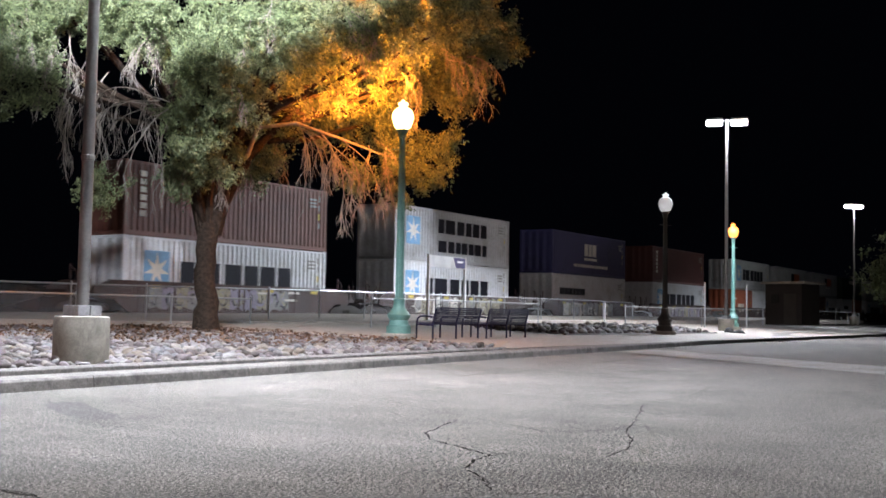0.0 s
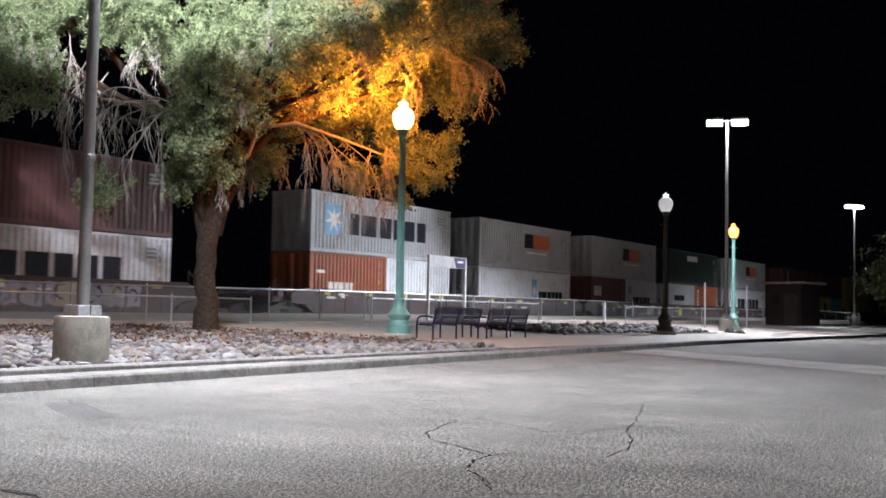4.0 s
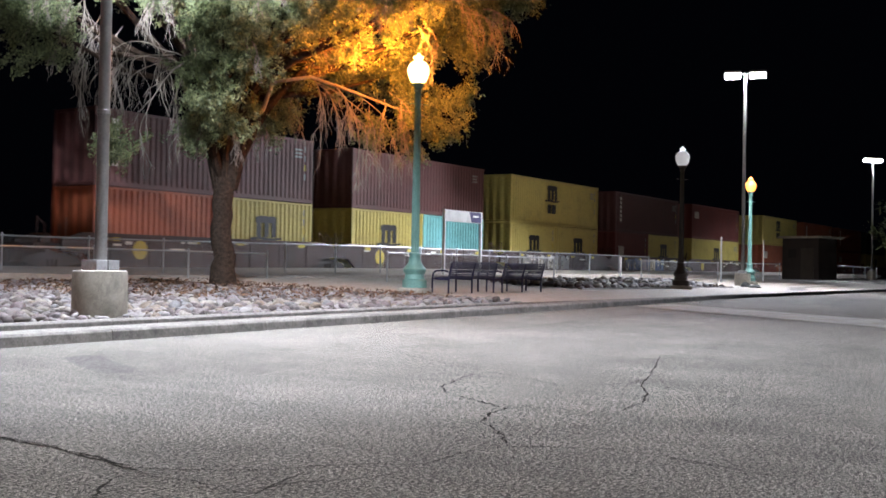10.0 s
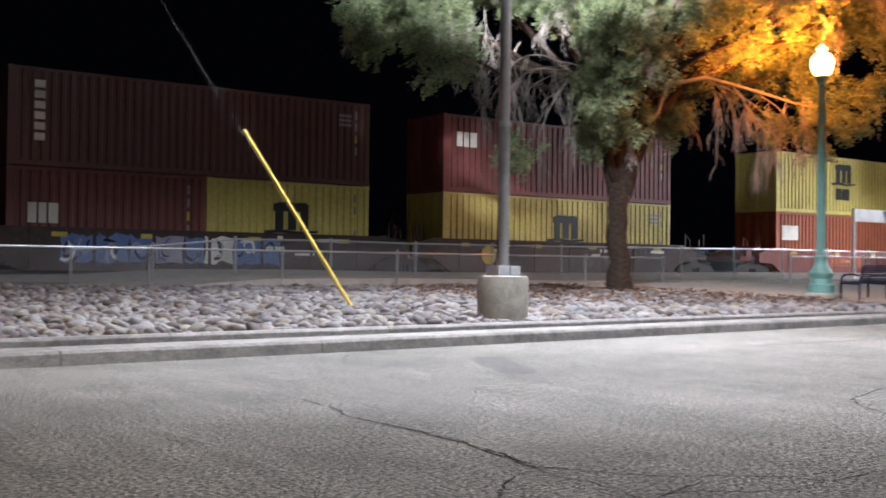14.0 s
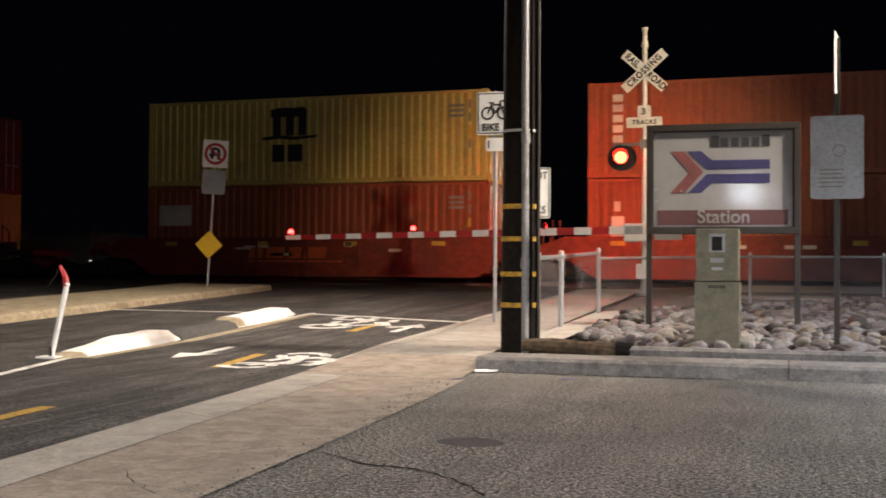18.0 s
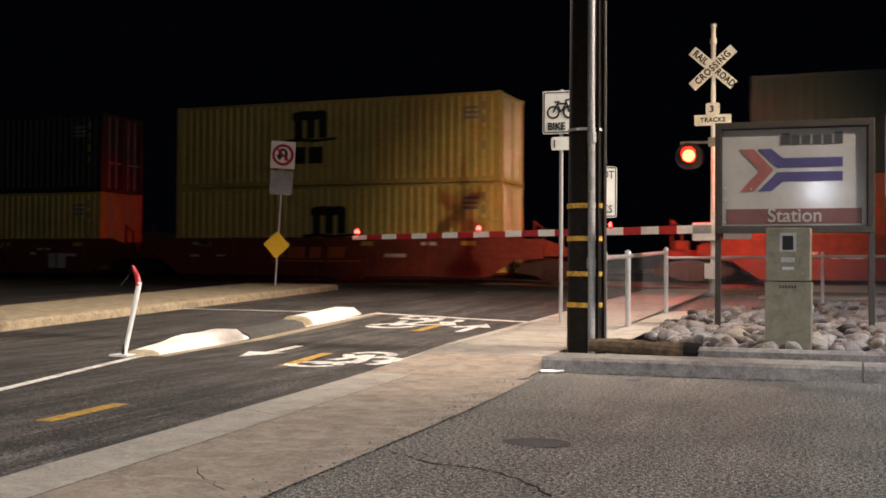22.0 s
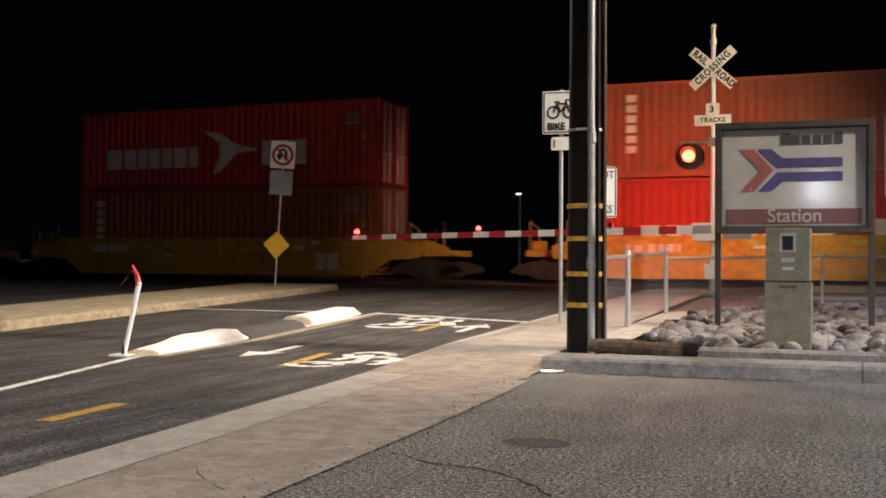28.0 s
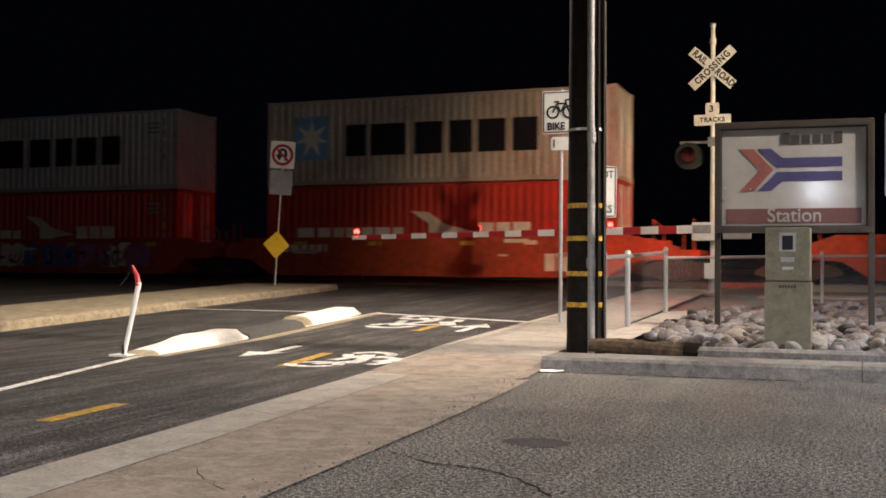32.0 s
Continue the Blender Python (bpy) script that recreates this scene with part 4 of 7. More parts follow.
def acorn_lamp(x, y, base, h, iron, globe, label):
    """A period lamp post with an acorn globe on top."""
    ob = thing("acorn_street_lamp", label, "street lamp", pose(x, y, base), group="acorn lamp posts")
    part("plinth", lathe([(0.46, -0.2), (0.46, 0.10), (0.44, 0.13)], 24), M["concrete"], ob, "round concrete plinth")
    part("base", lathe([(0.33, 0.13), (0.33, 0.32), (0.27, 0.36), (0.25, 0.48), (0.30, 0.55), (0.31, 0.62), (0.26, 0.68), (0.17, 0.80), (0.14, 0.96), (0.155, 0.99), (0.155, 1.03), (0.115, 1.06)], 16), iron, ob, smooth=True)
    shaft = bmesh.new()
    top = h - 0.95
    rings = []
    for z, r in ((1.05, 0.112), (top * 0.6, 0.10), (top, 0.078)):
        rings.append([shaft.verts.new(((r if j % 2 else r * 0.88) * math.cos(math.tau * j / 24), (r if j % 2 else r * 0.88) * math.sin(math.tau * j / 24), z)) for j in range(24)])
    for a, b in zip(rings, rings[1:]):
        for j in range(24):
            shaft.faces.new((a[j], a[(j + 1) % 24], b[(j + 1) % 24], b[j]))
    part("fluted_shaft", shaft, iron, ob)
    part("capital", lathe([(0.08, top), (0.11, top + 0.02), (0.09, top + 0.06), (0.12, top + 0.14), (0.16, top + 0.20), (0.16, top + 0.23), (0.10, top + 0.24)], 16), iron, ob, smooth=True)
    part("globe", lathe([(0.15, top + 0.24), (0.205, top + 0.29), (0.245, top + 0.38), (0.28, top + 0.52), (0.283, top + 0.60), (0.255, top + 0.70), (0.18, top + 0.78), (0.10, top + 0.825), (0.085, top + 0.86)], 20), globe, ob, "acorn-shaped glass globe", smooth=True).visible_shadow = False
    part("finial", lathe([(0.085, top + 0.86), (0.13, top + 0.90), (0.125, top + 0.94), (0.045, top + 0.96), (0.04, top + 1.0), (0.01, top + 1.03)], 12), globe, ob, "flared glass cap").visible_shadow = False
    a = tube([(-0.3, 0.0, top - 0.32), (0.3, 0.0, top - 0.32)], 0.014, 6)
    a.transform(pose(0, 0, 0, 0, 0, -30))
    part("ladder_rest", a, iron, ob)
    return ob


def build_lamps():
    lot_light(10.13, 12.64, 0.19, 9.6, ((-100, 0.25), (60, 0.25)), "tall lot light on a stained round concrete pedestal")
    lot_light(52.63, 16.98, 0.26, 10.75, ((108, 0.2), (-72, 0.2)), "tall twin-headed lot light glowing cold white")
    lot_light(98.1, 20.3, 0.62, 10.5, ((145, 0.05), (-35, 0.05)), "distant twin-headed lot light glowing cold white")
    # the next two are added, out of view, to fill lot and street
    lot_light(14.0, -14.0, 0.0, 9.6, ((90, 0.25), (-90, 0.25)), "added unseen lot light at the back of the car park")
    lot_light(-11.5, -6.0, 0.0, 9.6, ((60, 0.25),), "added unseen single-headed light beside the road")
    lot_light(6.28, -70.0, 0.0, 8.3, ((90, 0.1), (-90, 0.1)), "far lot light across the car park")
    acorn_lamp(23.1, 16.2, 0.34, 6.25, M["green"], M["globe_warm"], "green cast-iron lamp post with a glowing amber globe")
    acorn_lamp(41.44, 15.9, 0.32, 5.7, M["bronze"], M["globe_white"], "dark lamp post with a pale white globe")
    acorn_lamp(57.53, 18.18, 0.42, 5.7, M["green"], M["globe_amber"], "green lamp post with a glowing amber globe, far off")
    spots = (("lot_and_fill_spot", 11500, WHITE, (10.35, 12.4, 9.45), (11.0, 12.0, 0.0), 114, 0.6), ("lot_and_fill_spot", 6300, WHITE, (10.3, 12.42, 9.45), (11.2, 14.6, 0.0), 122, 0.25),
             # added upward fill beam that brightens the tree's crown
             ("lot_and_fill_spot", 35000, WHITE, (10.8, 12.5, 9.6), (17.2, 19.0, 13.6), 84, 0.25),
             # the first two are added fill beams, onto the train and the plaza
             ("lot_and_fill_spot", 13000, WHITE, (52.4, 17.1, 10.7), (41.0, 31.0, 2.5), 62, 0.6), ("lot_and_fill_spot", 9000, WHITE, (10.75, 12.55, 9.5), (23.0, 19.6, 0.0), 36, 0.8), ("lot_and_fill_spot", 23000, WHITE, (52.6, 16.9, 10.75), (51.0, 16.5, 0.0), 148, 0.3), ("lot_and_fill_spot", 16000, WHITE, (98.1, 20.2, 10.85), (98.0, 19.0, 0.0), 150, 0.3),
             # added spots of the two unseen lights behind the camera
             ("lot_and_fill_spot", 46000, WHITE, (14.0, -13.6, 9.3), (14.0, -13.0, 0.0), 152, 0.2), ("added_street_spot", 10000, STREET_FILL, (-11.1, -5.5, 9.3), (-10.9, -5.0, 0.0), 148, 0.25),
             # added: the pole's made-up street light, then a warm beam onto the crossing
             ("added_street_spot", 3600, STREET_FILL, (-7.0, 15.7, 8.6), (-6.6, 14.9, 0.0), 136, 0.6), ("lot_and_fill_spot", 22000, STREET_FILL, (9.9, 12.5, 9.45), (-10.0, 13.6, 0.5), 50, 0.9),
             # added warm fill beam that brightens the train at the crossing
             ("lot_and_fill_spot", 27000, (1.0, 0.74, 0.43), (10.1, 12.45, 9.45), (-5.8, 32.3, 2.6), 30, 1.0),
             ("lot_and_fill_spot", 3000, WHITE, (6.28, -69.6, 8.0), (0.5, 10.6, 2.0), 14, 0.5))
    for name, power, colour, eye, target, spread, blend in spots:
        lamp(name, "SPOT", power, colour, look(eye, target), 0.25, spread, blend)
    lamp("post_lamp", "POINT", 1050, WARM, pose(23.1, 16.2, 6.16), 0.22)
    lamp("post_lamp", "SPOT", 8500, WARM, look((23.1, 16.2, 6.2), (22.6, 17.4, 8.2)), 0.2, 124, 0.35)
    lamp("post_lamp", "POINT", 60, WHITE, pose(41.44, 15.9, 5.6), 0.2)
    lamp("post_lamp", "POINT", 220, WARM, pose(57.53, 18.18, 5.75), 0.22)


# ---- tree ----
def build_tree():
    rnd = random.Random(11)
    base = Vector((20.6, 20.7, 0.42))
    tree = thing("shade_tree", "large spreading shade tree with drooping bare twigs", "tree", pose(*base))
    wood, twigs = bmesh.new(), bmesh.new()

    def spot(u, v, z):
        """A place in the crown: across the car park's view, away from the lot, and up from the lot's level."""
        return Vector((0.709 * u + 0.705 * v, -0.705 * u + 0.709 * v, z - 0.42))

    def limb(pts, radii, sides=9):
        """A limb through a few places, bent and roughened between them."""
        line, rad = [], []
        for (a, ra), (b, rb) in zip(zip(pts, radii), zip(pts[1:], radii[1:])):
            for i in range(3):
                t = i / 3
                line.append(a.lerp(b, t) + Vector([rnd.uniform(-0.05, 0.05) * (1 if line else 0) for k in range(3)]))
                rad.append(ra + (rb - ra) * t)
        tube(line + [pts[-1]], rad + [radii[-1]], sides, wood)
        return line + [pts[-1]]

    limb([spot(0, 0, 0.3), spot(0.0, 0, 1.2), spot(-0.04, 0, 2.3), spot(-0.02, 0.05, 3.3)], [0.39, 0.29, 0.265, 0.28], 14)
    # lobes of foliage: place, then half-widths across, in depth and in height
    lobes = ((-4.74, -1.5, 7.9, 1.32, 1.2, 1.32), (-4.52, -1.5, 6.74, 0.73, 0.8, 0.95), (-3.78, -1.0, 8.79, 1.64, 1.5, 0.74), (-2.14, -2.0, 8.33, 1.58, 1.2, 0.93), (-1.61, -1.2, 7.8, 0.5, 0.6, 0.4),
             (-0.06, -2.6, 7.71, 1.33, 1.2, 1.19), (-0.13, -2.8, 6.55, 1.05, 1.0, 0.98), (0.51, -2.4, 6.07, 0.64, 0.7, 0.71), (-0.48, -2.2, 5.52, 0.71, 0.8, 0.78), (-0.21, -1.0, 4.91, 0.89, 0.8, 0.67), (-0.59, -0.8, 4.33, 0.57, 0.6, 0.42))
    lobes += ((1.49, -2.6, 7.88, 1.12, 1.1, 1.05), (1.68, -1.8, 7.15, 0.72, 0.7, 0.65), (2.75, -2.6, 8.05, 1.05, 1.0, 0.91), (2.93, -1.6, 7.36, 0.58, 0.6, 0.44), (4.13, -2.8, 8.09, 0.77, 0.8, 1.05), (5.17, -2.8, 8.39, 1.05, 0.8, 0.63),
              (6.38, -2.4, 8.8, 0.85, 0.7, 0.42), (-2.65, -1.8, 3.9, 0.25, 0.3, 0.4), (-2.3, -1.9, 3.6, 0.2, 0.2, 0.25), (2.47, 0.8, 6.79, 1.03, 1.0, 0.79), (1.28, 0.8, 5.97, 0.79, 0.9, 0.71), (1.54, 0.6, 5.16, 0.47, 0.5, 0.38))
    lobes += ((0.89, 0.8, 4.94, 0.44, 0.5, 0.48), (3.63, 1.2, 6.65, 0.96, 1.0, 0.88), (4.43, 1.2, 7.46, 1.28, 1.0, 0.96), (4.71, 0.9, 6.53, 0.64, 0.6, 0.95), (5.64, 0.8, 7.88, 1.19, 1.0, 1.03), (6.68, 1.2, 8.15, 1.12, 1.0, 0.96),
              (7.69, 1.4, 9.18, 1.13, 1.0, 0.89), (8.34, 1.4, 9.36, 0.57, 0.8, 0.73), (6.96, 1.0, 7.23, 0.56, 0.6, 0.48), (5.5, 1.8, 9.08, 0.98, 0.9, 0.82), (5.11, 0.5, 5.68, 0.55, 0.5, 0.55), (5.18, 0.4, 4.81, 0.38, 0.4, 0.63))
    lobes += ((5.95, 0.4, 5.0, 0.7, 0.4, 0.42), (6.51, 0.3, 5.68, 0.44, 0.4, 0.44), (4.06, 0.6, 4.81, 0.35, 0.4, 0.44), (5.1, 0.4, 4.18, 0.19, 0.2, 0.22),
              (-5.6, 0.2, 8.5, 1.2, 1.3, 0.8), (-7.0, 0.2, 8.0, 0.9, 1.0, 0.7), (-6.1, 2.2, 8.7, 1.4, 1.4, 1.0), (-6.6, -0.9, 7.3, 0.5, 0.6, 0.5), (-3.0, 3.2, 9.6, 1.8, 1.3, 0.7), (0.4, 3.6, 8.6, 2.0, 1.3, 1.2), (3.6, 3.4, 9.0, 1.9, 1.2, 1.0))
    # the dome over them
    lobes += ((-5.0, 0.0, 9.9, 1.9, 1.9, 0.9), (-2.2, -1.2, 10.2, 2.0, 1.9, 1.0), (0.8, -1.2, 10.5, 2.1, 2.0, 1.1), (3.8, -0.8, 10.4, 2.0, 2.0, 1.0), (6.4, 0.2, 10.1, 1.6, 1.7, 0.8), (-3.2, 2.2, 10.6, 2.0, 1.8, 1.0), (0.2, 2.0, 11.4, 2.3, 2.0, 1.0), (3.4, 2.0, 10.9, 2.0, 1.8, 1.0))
    clumps = []
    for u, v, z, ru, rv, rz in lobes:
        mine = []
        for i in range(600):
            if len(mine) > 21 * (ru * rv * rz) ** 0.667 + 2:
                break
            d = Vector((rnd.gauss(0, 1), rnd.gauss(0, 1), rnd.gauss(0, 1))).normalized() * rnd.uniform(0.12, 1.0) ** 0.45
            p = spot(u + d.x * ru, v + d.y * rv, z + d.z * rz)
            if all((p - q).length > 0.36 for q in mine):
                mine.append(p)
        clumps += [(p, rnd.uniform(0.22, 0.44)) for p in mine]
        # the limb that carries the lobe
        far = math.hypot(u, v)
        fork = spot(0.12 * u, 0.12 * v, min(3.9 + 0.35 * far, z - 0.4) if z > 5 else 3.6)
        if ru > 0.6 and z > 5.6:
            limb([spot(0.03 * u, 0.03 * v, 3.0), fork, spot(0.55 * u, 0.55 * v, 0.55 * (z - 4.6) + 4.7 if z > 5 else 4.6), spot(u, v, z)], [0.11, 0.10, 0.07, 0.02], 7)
    leaves_v, leaves_f, count = [], [], 0
    rng = np.random.default_rng(4)
    for c, s in clumps:
        sprays = 6
        o = rng.normal(size=(sprays, 3)) * np.array([0.55, 0.55, 0.40]) * s
        hang = np.array([c.x, c.y, 0.0]) / max(0.5, math.hypot(c.x, c.y)) * 0.45 + rng.normal(size=(sprays, 3)) * 0.45 + np.array([0, 0, -0.75])
        hang /= np.linalg.norm(hang, axis=1)[:, None]
        m = 50
        n = sprays * m
        along = rng.uniform(-0.6, 0.9, (sprays, m, 1)) * s
        ctr = (np.array(c) + o[:, None, :] + hang[:, None, :] * along + rng.normal(size=(sprays, m, 3)) * 0.06).reshape(-1, 3)
        t = (hang[:, None, :] * 0.8 + rng.normal(size=(sprays, m, 3)) * 0.65).reshape(-1, 3)
        t /= np.linalg.norm(t, axis=1)[:, None]
        w = np.cross(t, rng.normal(size=(n, 3)))
        w /= np.linalg.norm(w, axis=1)[:, None]
        ln, wd = rng.uniform(0.035, 0.08, (n, 1)), rng.uniform(0.014, 0.029, (n, 1))
        bend = np.cross(t, w) * ln * 0.18
        q = np.stack([ctr - t * ln, ctr + w * wd + bend, ctr + t * ln, ctr - w * wd + bend], 1).reshape(-1, 3)
        keep = rng.random(n) < 0.55 + 0.45 * (s > 0.3)
        q = q.reshape(-1, 4, 3)[keep].reshape(-1, 3)
        n = int(keep.sum())
        leaves_v.append(q)
        leaves_f.append(np.arange(count, count + 4 * n).reshape(-1, 4))
        count += 4 * n
    me = bpy.data.meshes.new("crown")
    me.from_pydata(np.concatenate(leaves_v).tolist(), [], np.concatenate(leaves_f).tolist())
    me.materials.append(LEAF)
    tagged(piece("crown", me, tree), "dense small green leaves in loose drooping clumps")

    # drooping, leafless branches that fork into fine twigs
    def droop(p, d, length, r, depth):
        n = 9
        pts, q, v = [p.copy()], p.copy(), d.copy()
        for i in range(n):
            v = (v + Vector((rnd.uniform(-0.3, 0.3), rnd.uniform(-0.3, 0.3), rnd.uniform(-0.28, 0.2) - 0.045 * i))).normalized()
            q = q + v * length / n
            if q.z < 2.5:
                break
            pts.append(q.copy())
        if len(pts) < 3:
            return
        tube(pts, [r * (1 - 0.65 * i / (len(pts) - 1)) for i in range(len(pts))], (6, 4, 3)[depth], twigs, caps=False)
        if depth < 2:
            for i in range((9, 6)[depth]):
                j = rnd.randint(1, len(pts) - 1)
                side = Vector((rnd.uniform(-1, 1), rnd.uniform(-1, 1), rnd.uniform(-0.9, 0.25)))
                droop(pts[j], (v * 0.9 + side * 0.8).normalized(), length * rnd.uniform(0.3, 0.5), max(0.0048, r * 0.55), depth + 1)

    hangs = ((-1.13, -2.2, 6.08, -1, 0.25, 2.14), (-1.06, -2.0, 6.05, -0.7, -0.1, 2.16), (-1.19, -2.3, 5.92, -0.5, -0.6, 2.42), (-0.92, -2.0, 5.76, -0.25, -0.9, 2.16), (-1.35, -2.1, 6.1, -1, -0.2, 1.86), (-4.43, -1.6, 8.32, -0.4, -0.5, 1.17), (-3.86, -1.5, 8.06, -0.3, -0.7, 1.17), (-4.71, -1.7, 8.14, 0.2, -0.8, 1.16), (-3.76, -1.2, 7.85, 0.1, -1, 1.63), (-3.09, -0.5, 7.27, -0.4, -0.9, 1.97), (-2.71, 0.3, 7.14, -0.5, -0.8, 2.18), (-1.38, -1.5, 8.11, -0.2, -1, 1.61))
    hangs += ((-1.59, -1.6, 7.93, -0.4, -0.7, 1.31), (3.27, -3.0, 8.57, 0.5, -0.5, 1.52), (3.13, -3.0, 8.36, 0.5, -0.8, 1.38), (3.54, -3, 8.65, 0.2, -0.9, 1.52), (1.19, -3, 8.47, -0.3, -0.8, 1.11), (0.91, -3, 8.05, -0.1, -1, 0.83), (0.5, -2.9, 6.54, 0.3, -0.7, 0.69), (2.53, -0.4, 5.95, 0.7, -0.5, 2.28), (2.84, -0.3, 5.9, 0.5, -0.8, 2.29), (3.14, -0.3, 5.75, 0.4, -1, 2.14), (2.24, -0.2, 5.98, 0.3, -0.9, 1.69), (3.64, 0, 5.81, 0.5, -0.7, 2.01))
    hangs += ((4.29, 0.2, 5.78, 0.4, -0.9, 1.86), (4.75, 0.2, 5.71, -0.1, -1, 1.86), (6.31, -0.5, 8.2, 0.8, -0.4, 1.67), (6.02, -0.4, 8.53, 0.7, -0.7, 1.52), (7.18, 0.6, 8.33, 0.8, -0.3, 1.26), (5.15, -0.2, 7.64, 0.4, -0.8, 1.23), (1.67, 0.6, 5.71, 0.2, -1, 1.1), (0.88, 0.4, 5.2, -0.3, -0.9, 1.09), (2.12, 0.3, 6.92, 0.8, 0.3, 2.18), (0.24, -0.6, 4.74, -0.1, -1, 0.91), (-3.61, 0, 6.29, -0.2, -1, 1.39), (-6.9, -0.2, 7.9, -0.9, -0.2, 1.0), (-6.3, -0.6, 7.4, -0.6, -0.7, 0.9))
    for u, v, z, du, dz, length in hangs:
        for i in range(1 if length > 2 else 2):
            to = spot(du, rnd.uniform(-0.4, 0.2), dz + 0.42)
            droop(spot(u + rnd.uniform(-0.15, 0.15), v + rnd.uniform(-0.2, 0.2), z + rnd.uniform(-0.15, 0.15)), (to + Vector((0, 0, 0.25))).normalized(), length * rnd.uniform(0.8, 1.1), 0.019 if i == 0 else 0.013, 0)
    # the limb that carries the bare branches, and the long bare limb towards the lamp
    limb([spot(-0.05, 0, 3.2), spot(-0.5, -0.9, 4.6), spot(-0.9, -1.9, 5.7), spot(-1.3, -2.2, 6.1)], [0.14, 0.10, 0.06, 0.03], 7)
    limb([spot(0.05, 0.0, 3.1), spot(0.5, 0.1, 4.2), spot(1.1, 0.0, 5.3), spot(2.0, 0.2, 6.3), spot(2.9, 0.4, 7.2)], [0.20, 0.17, 0.13, 0.09, 0.04], 9)
    limb([spot(-0.05, 0.0, 3.1), spot(-0.35, -0.2, 4.1), spot(-0.5, -0.6, 5.6), spot(-0.2, -1.6, 7.4)], [0.20, 0.17, 0.12, 0.04], 9)
    part("trunk", wood, M["bark"], tree, "dark furrowed trunk and limbs", smooth=True)
    part("bare_limb", tube([spot(0.9, 0.0, 5.0), spot(1.2, -0.3, 5.9), spot(2.2, -0.5, 6.05), spot(3.4, -0.2, 5.75), spot(4.6, 0.3, 5.45), spot(5.9, 0.5, 5.2)], [0.07, 0.06, 0.05, 0.04, 0.03, 0.012], 7), M["twig"], tree, "bare limb that reaches towards the lamp", smooth=True)
    part("dead_branch", twigs, M["twig"], tree, "pale leafless twigs that hang in tangles")
    # fallen leaves under it
    lv, lf = [], []
    for i in range(5200):
        a, r = rnd.uniform(0, math.tau), 6.5 * math.sqrt(rnd.random())
        x, y = 20.0 + r * math.cos(a) * 1.1, 19.0 + 0.75 * r * math.sin(a)
        if x > 22.4 or y < 13.6 or y > 23.2:
            continue
        z = bed_height(x, y) + rnd.uniform(0.02, 0.13)
        m = pose(x, y, z, rnd.uniform(-40, 40), rnd.uniform(-40, 40), rnd.uniform(0, 360))
        k = len(lv)
        s = rnd.uniform(0.03, 0.085)
        lv += [(m @ Vector(v))[:] for v in ((-s, 0, 0), (0, -0.4 * s, 0.03), (s, 0, 0), (0, 0.4 * s, 0.03))]
        lf.append((k, k + 1, k + 2, k + 3))
    me = bpy.data.meshes.new("fallen_leaves")
    me.from_pydata(lv, [], lf)
    me.materials.append(M["litter"])
    tagged(piece("fallen_leaves", me, None), "brown fallen leaves among the rocks", "leaves", kind="stuff")


def leaf_material():
    m, n, k, b = shader("leaf_green")
    geo, mr, hs = n.new("ShaderNodeNewGeometry"), n.new("ShaderNodeMapRange"), n.new("ShaderNodeHueSaturation")
    hs.inputs["Color"].default_value = (0.166, 0.200, 0.100, 1)
    mr.inputs[3].default_value, mr.inputs[4].default_value = 0.45, 1.7
    k.new(geo.outputs["Random Per Island"], mr.inputs[0])
    k.new(mr.outputs[0], hs.inputs["Value"])
    k.new(hs.outputs[0], b.inputs["Base Color"])
    b.inputs["Roughness"].default_value = 0.5
    b.inputs["Subsurface Weight"].default_value = 0.0
    tr, mix = n.new("ShaderNodeBsdfTranslucent"), n.new("ShaderNodeMixShader")
    k.new(hs.outputs[0], tr.inputs["Color"])
    mix.inputs[0].default_value = 0.3
    k.new(b.outputs[0], mix.inputs[1])
    k.new(tr.outputs[0], mix.inputs[2])
    k.new(mix.outputs[0], n["Material Output"].inputs["Surface"])
    return m


LEAF = leaf_material()


# ---- benches and fences ----
def build_benches():
    def bench(x, y, z):
        ob = thing("park_bench", "long black metal bench with slatted seats, facing the tracks", "bench", pose(x, y, z), group="benches on the plaza")
        L = 2.38
        for i in range(3):
            fx = i * L / 2
            bm = tube([(fx, 0.36, 0.0), (fx, 0.36, 0.40), (fx, 0.33, 0.56), (fx, 0.24, 0.62), (fx, 0.0, 0.63), (fx, -0.16, 0.60)], 0.026, 7)
            tube([(fx, -0.17, 0.0), (fx, -0.17, 0.42), (fx, -0.28, 0.84)], 0.026, 7, bm)
            tube([(fx, 0.36, 0.40), (fx, -0.17, 0.38)], 0.022, 6, bm)
            part("end_frame", bm, M["blackiron"], ob, smooth=True)
        for i in range(9):
            t = i / 8
            yy, zz = 0.36 - 0.50 * t, 0.45 - 0.05 * math.sin(t * math.pi)
            part("seat_slat", box(0.02, L - 0.02, yy - 0.022, yy + 0.022, zz - 0.008, zz + 0.008), M["blackiron"], ob)
        for i in range(8):
            t = i / 7
            yy, zz = -0.16 - 0.13 * t, 0.47 + 0.38 * t
            part("back_slat", box(0.02, L - 0.02, yy - 0.008, yy + 0.008, zz - 0.021, zz + 0.021), M["blackiron"], ob)
    bench(24.25, 16.05, 0.305)
    bench(27.0, 15.98, 0.303)


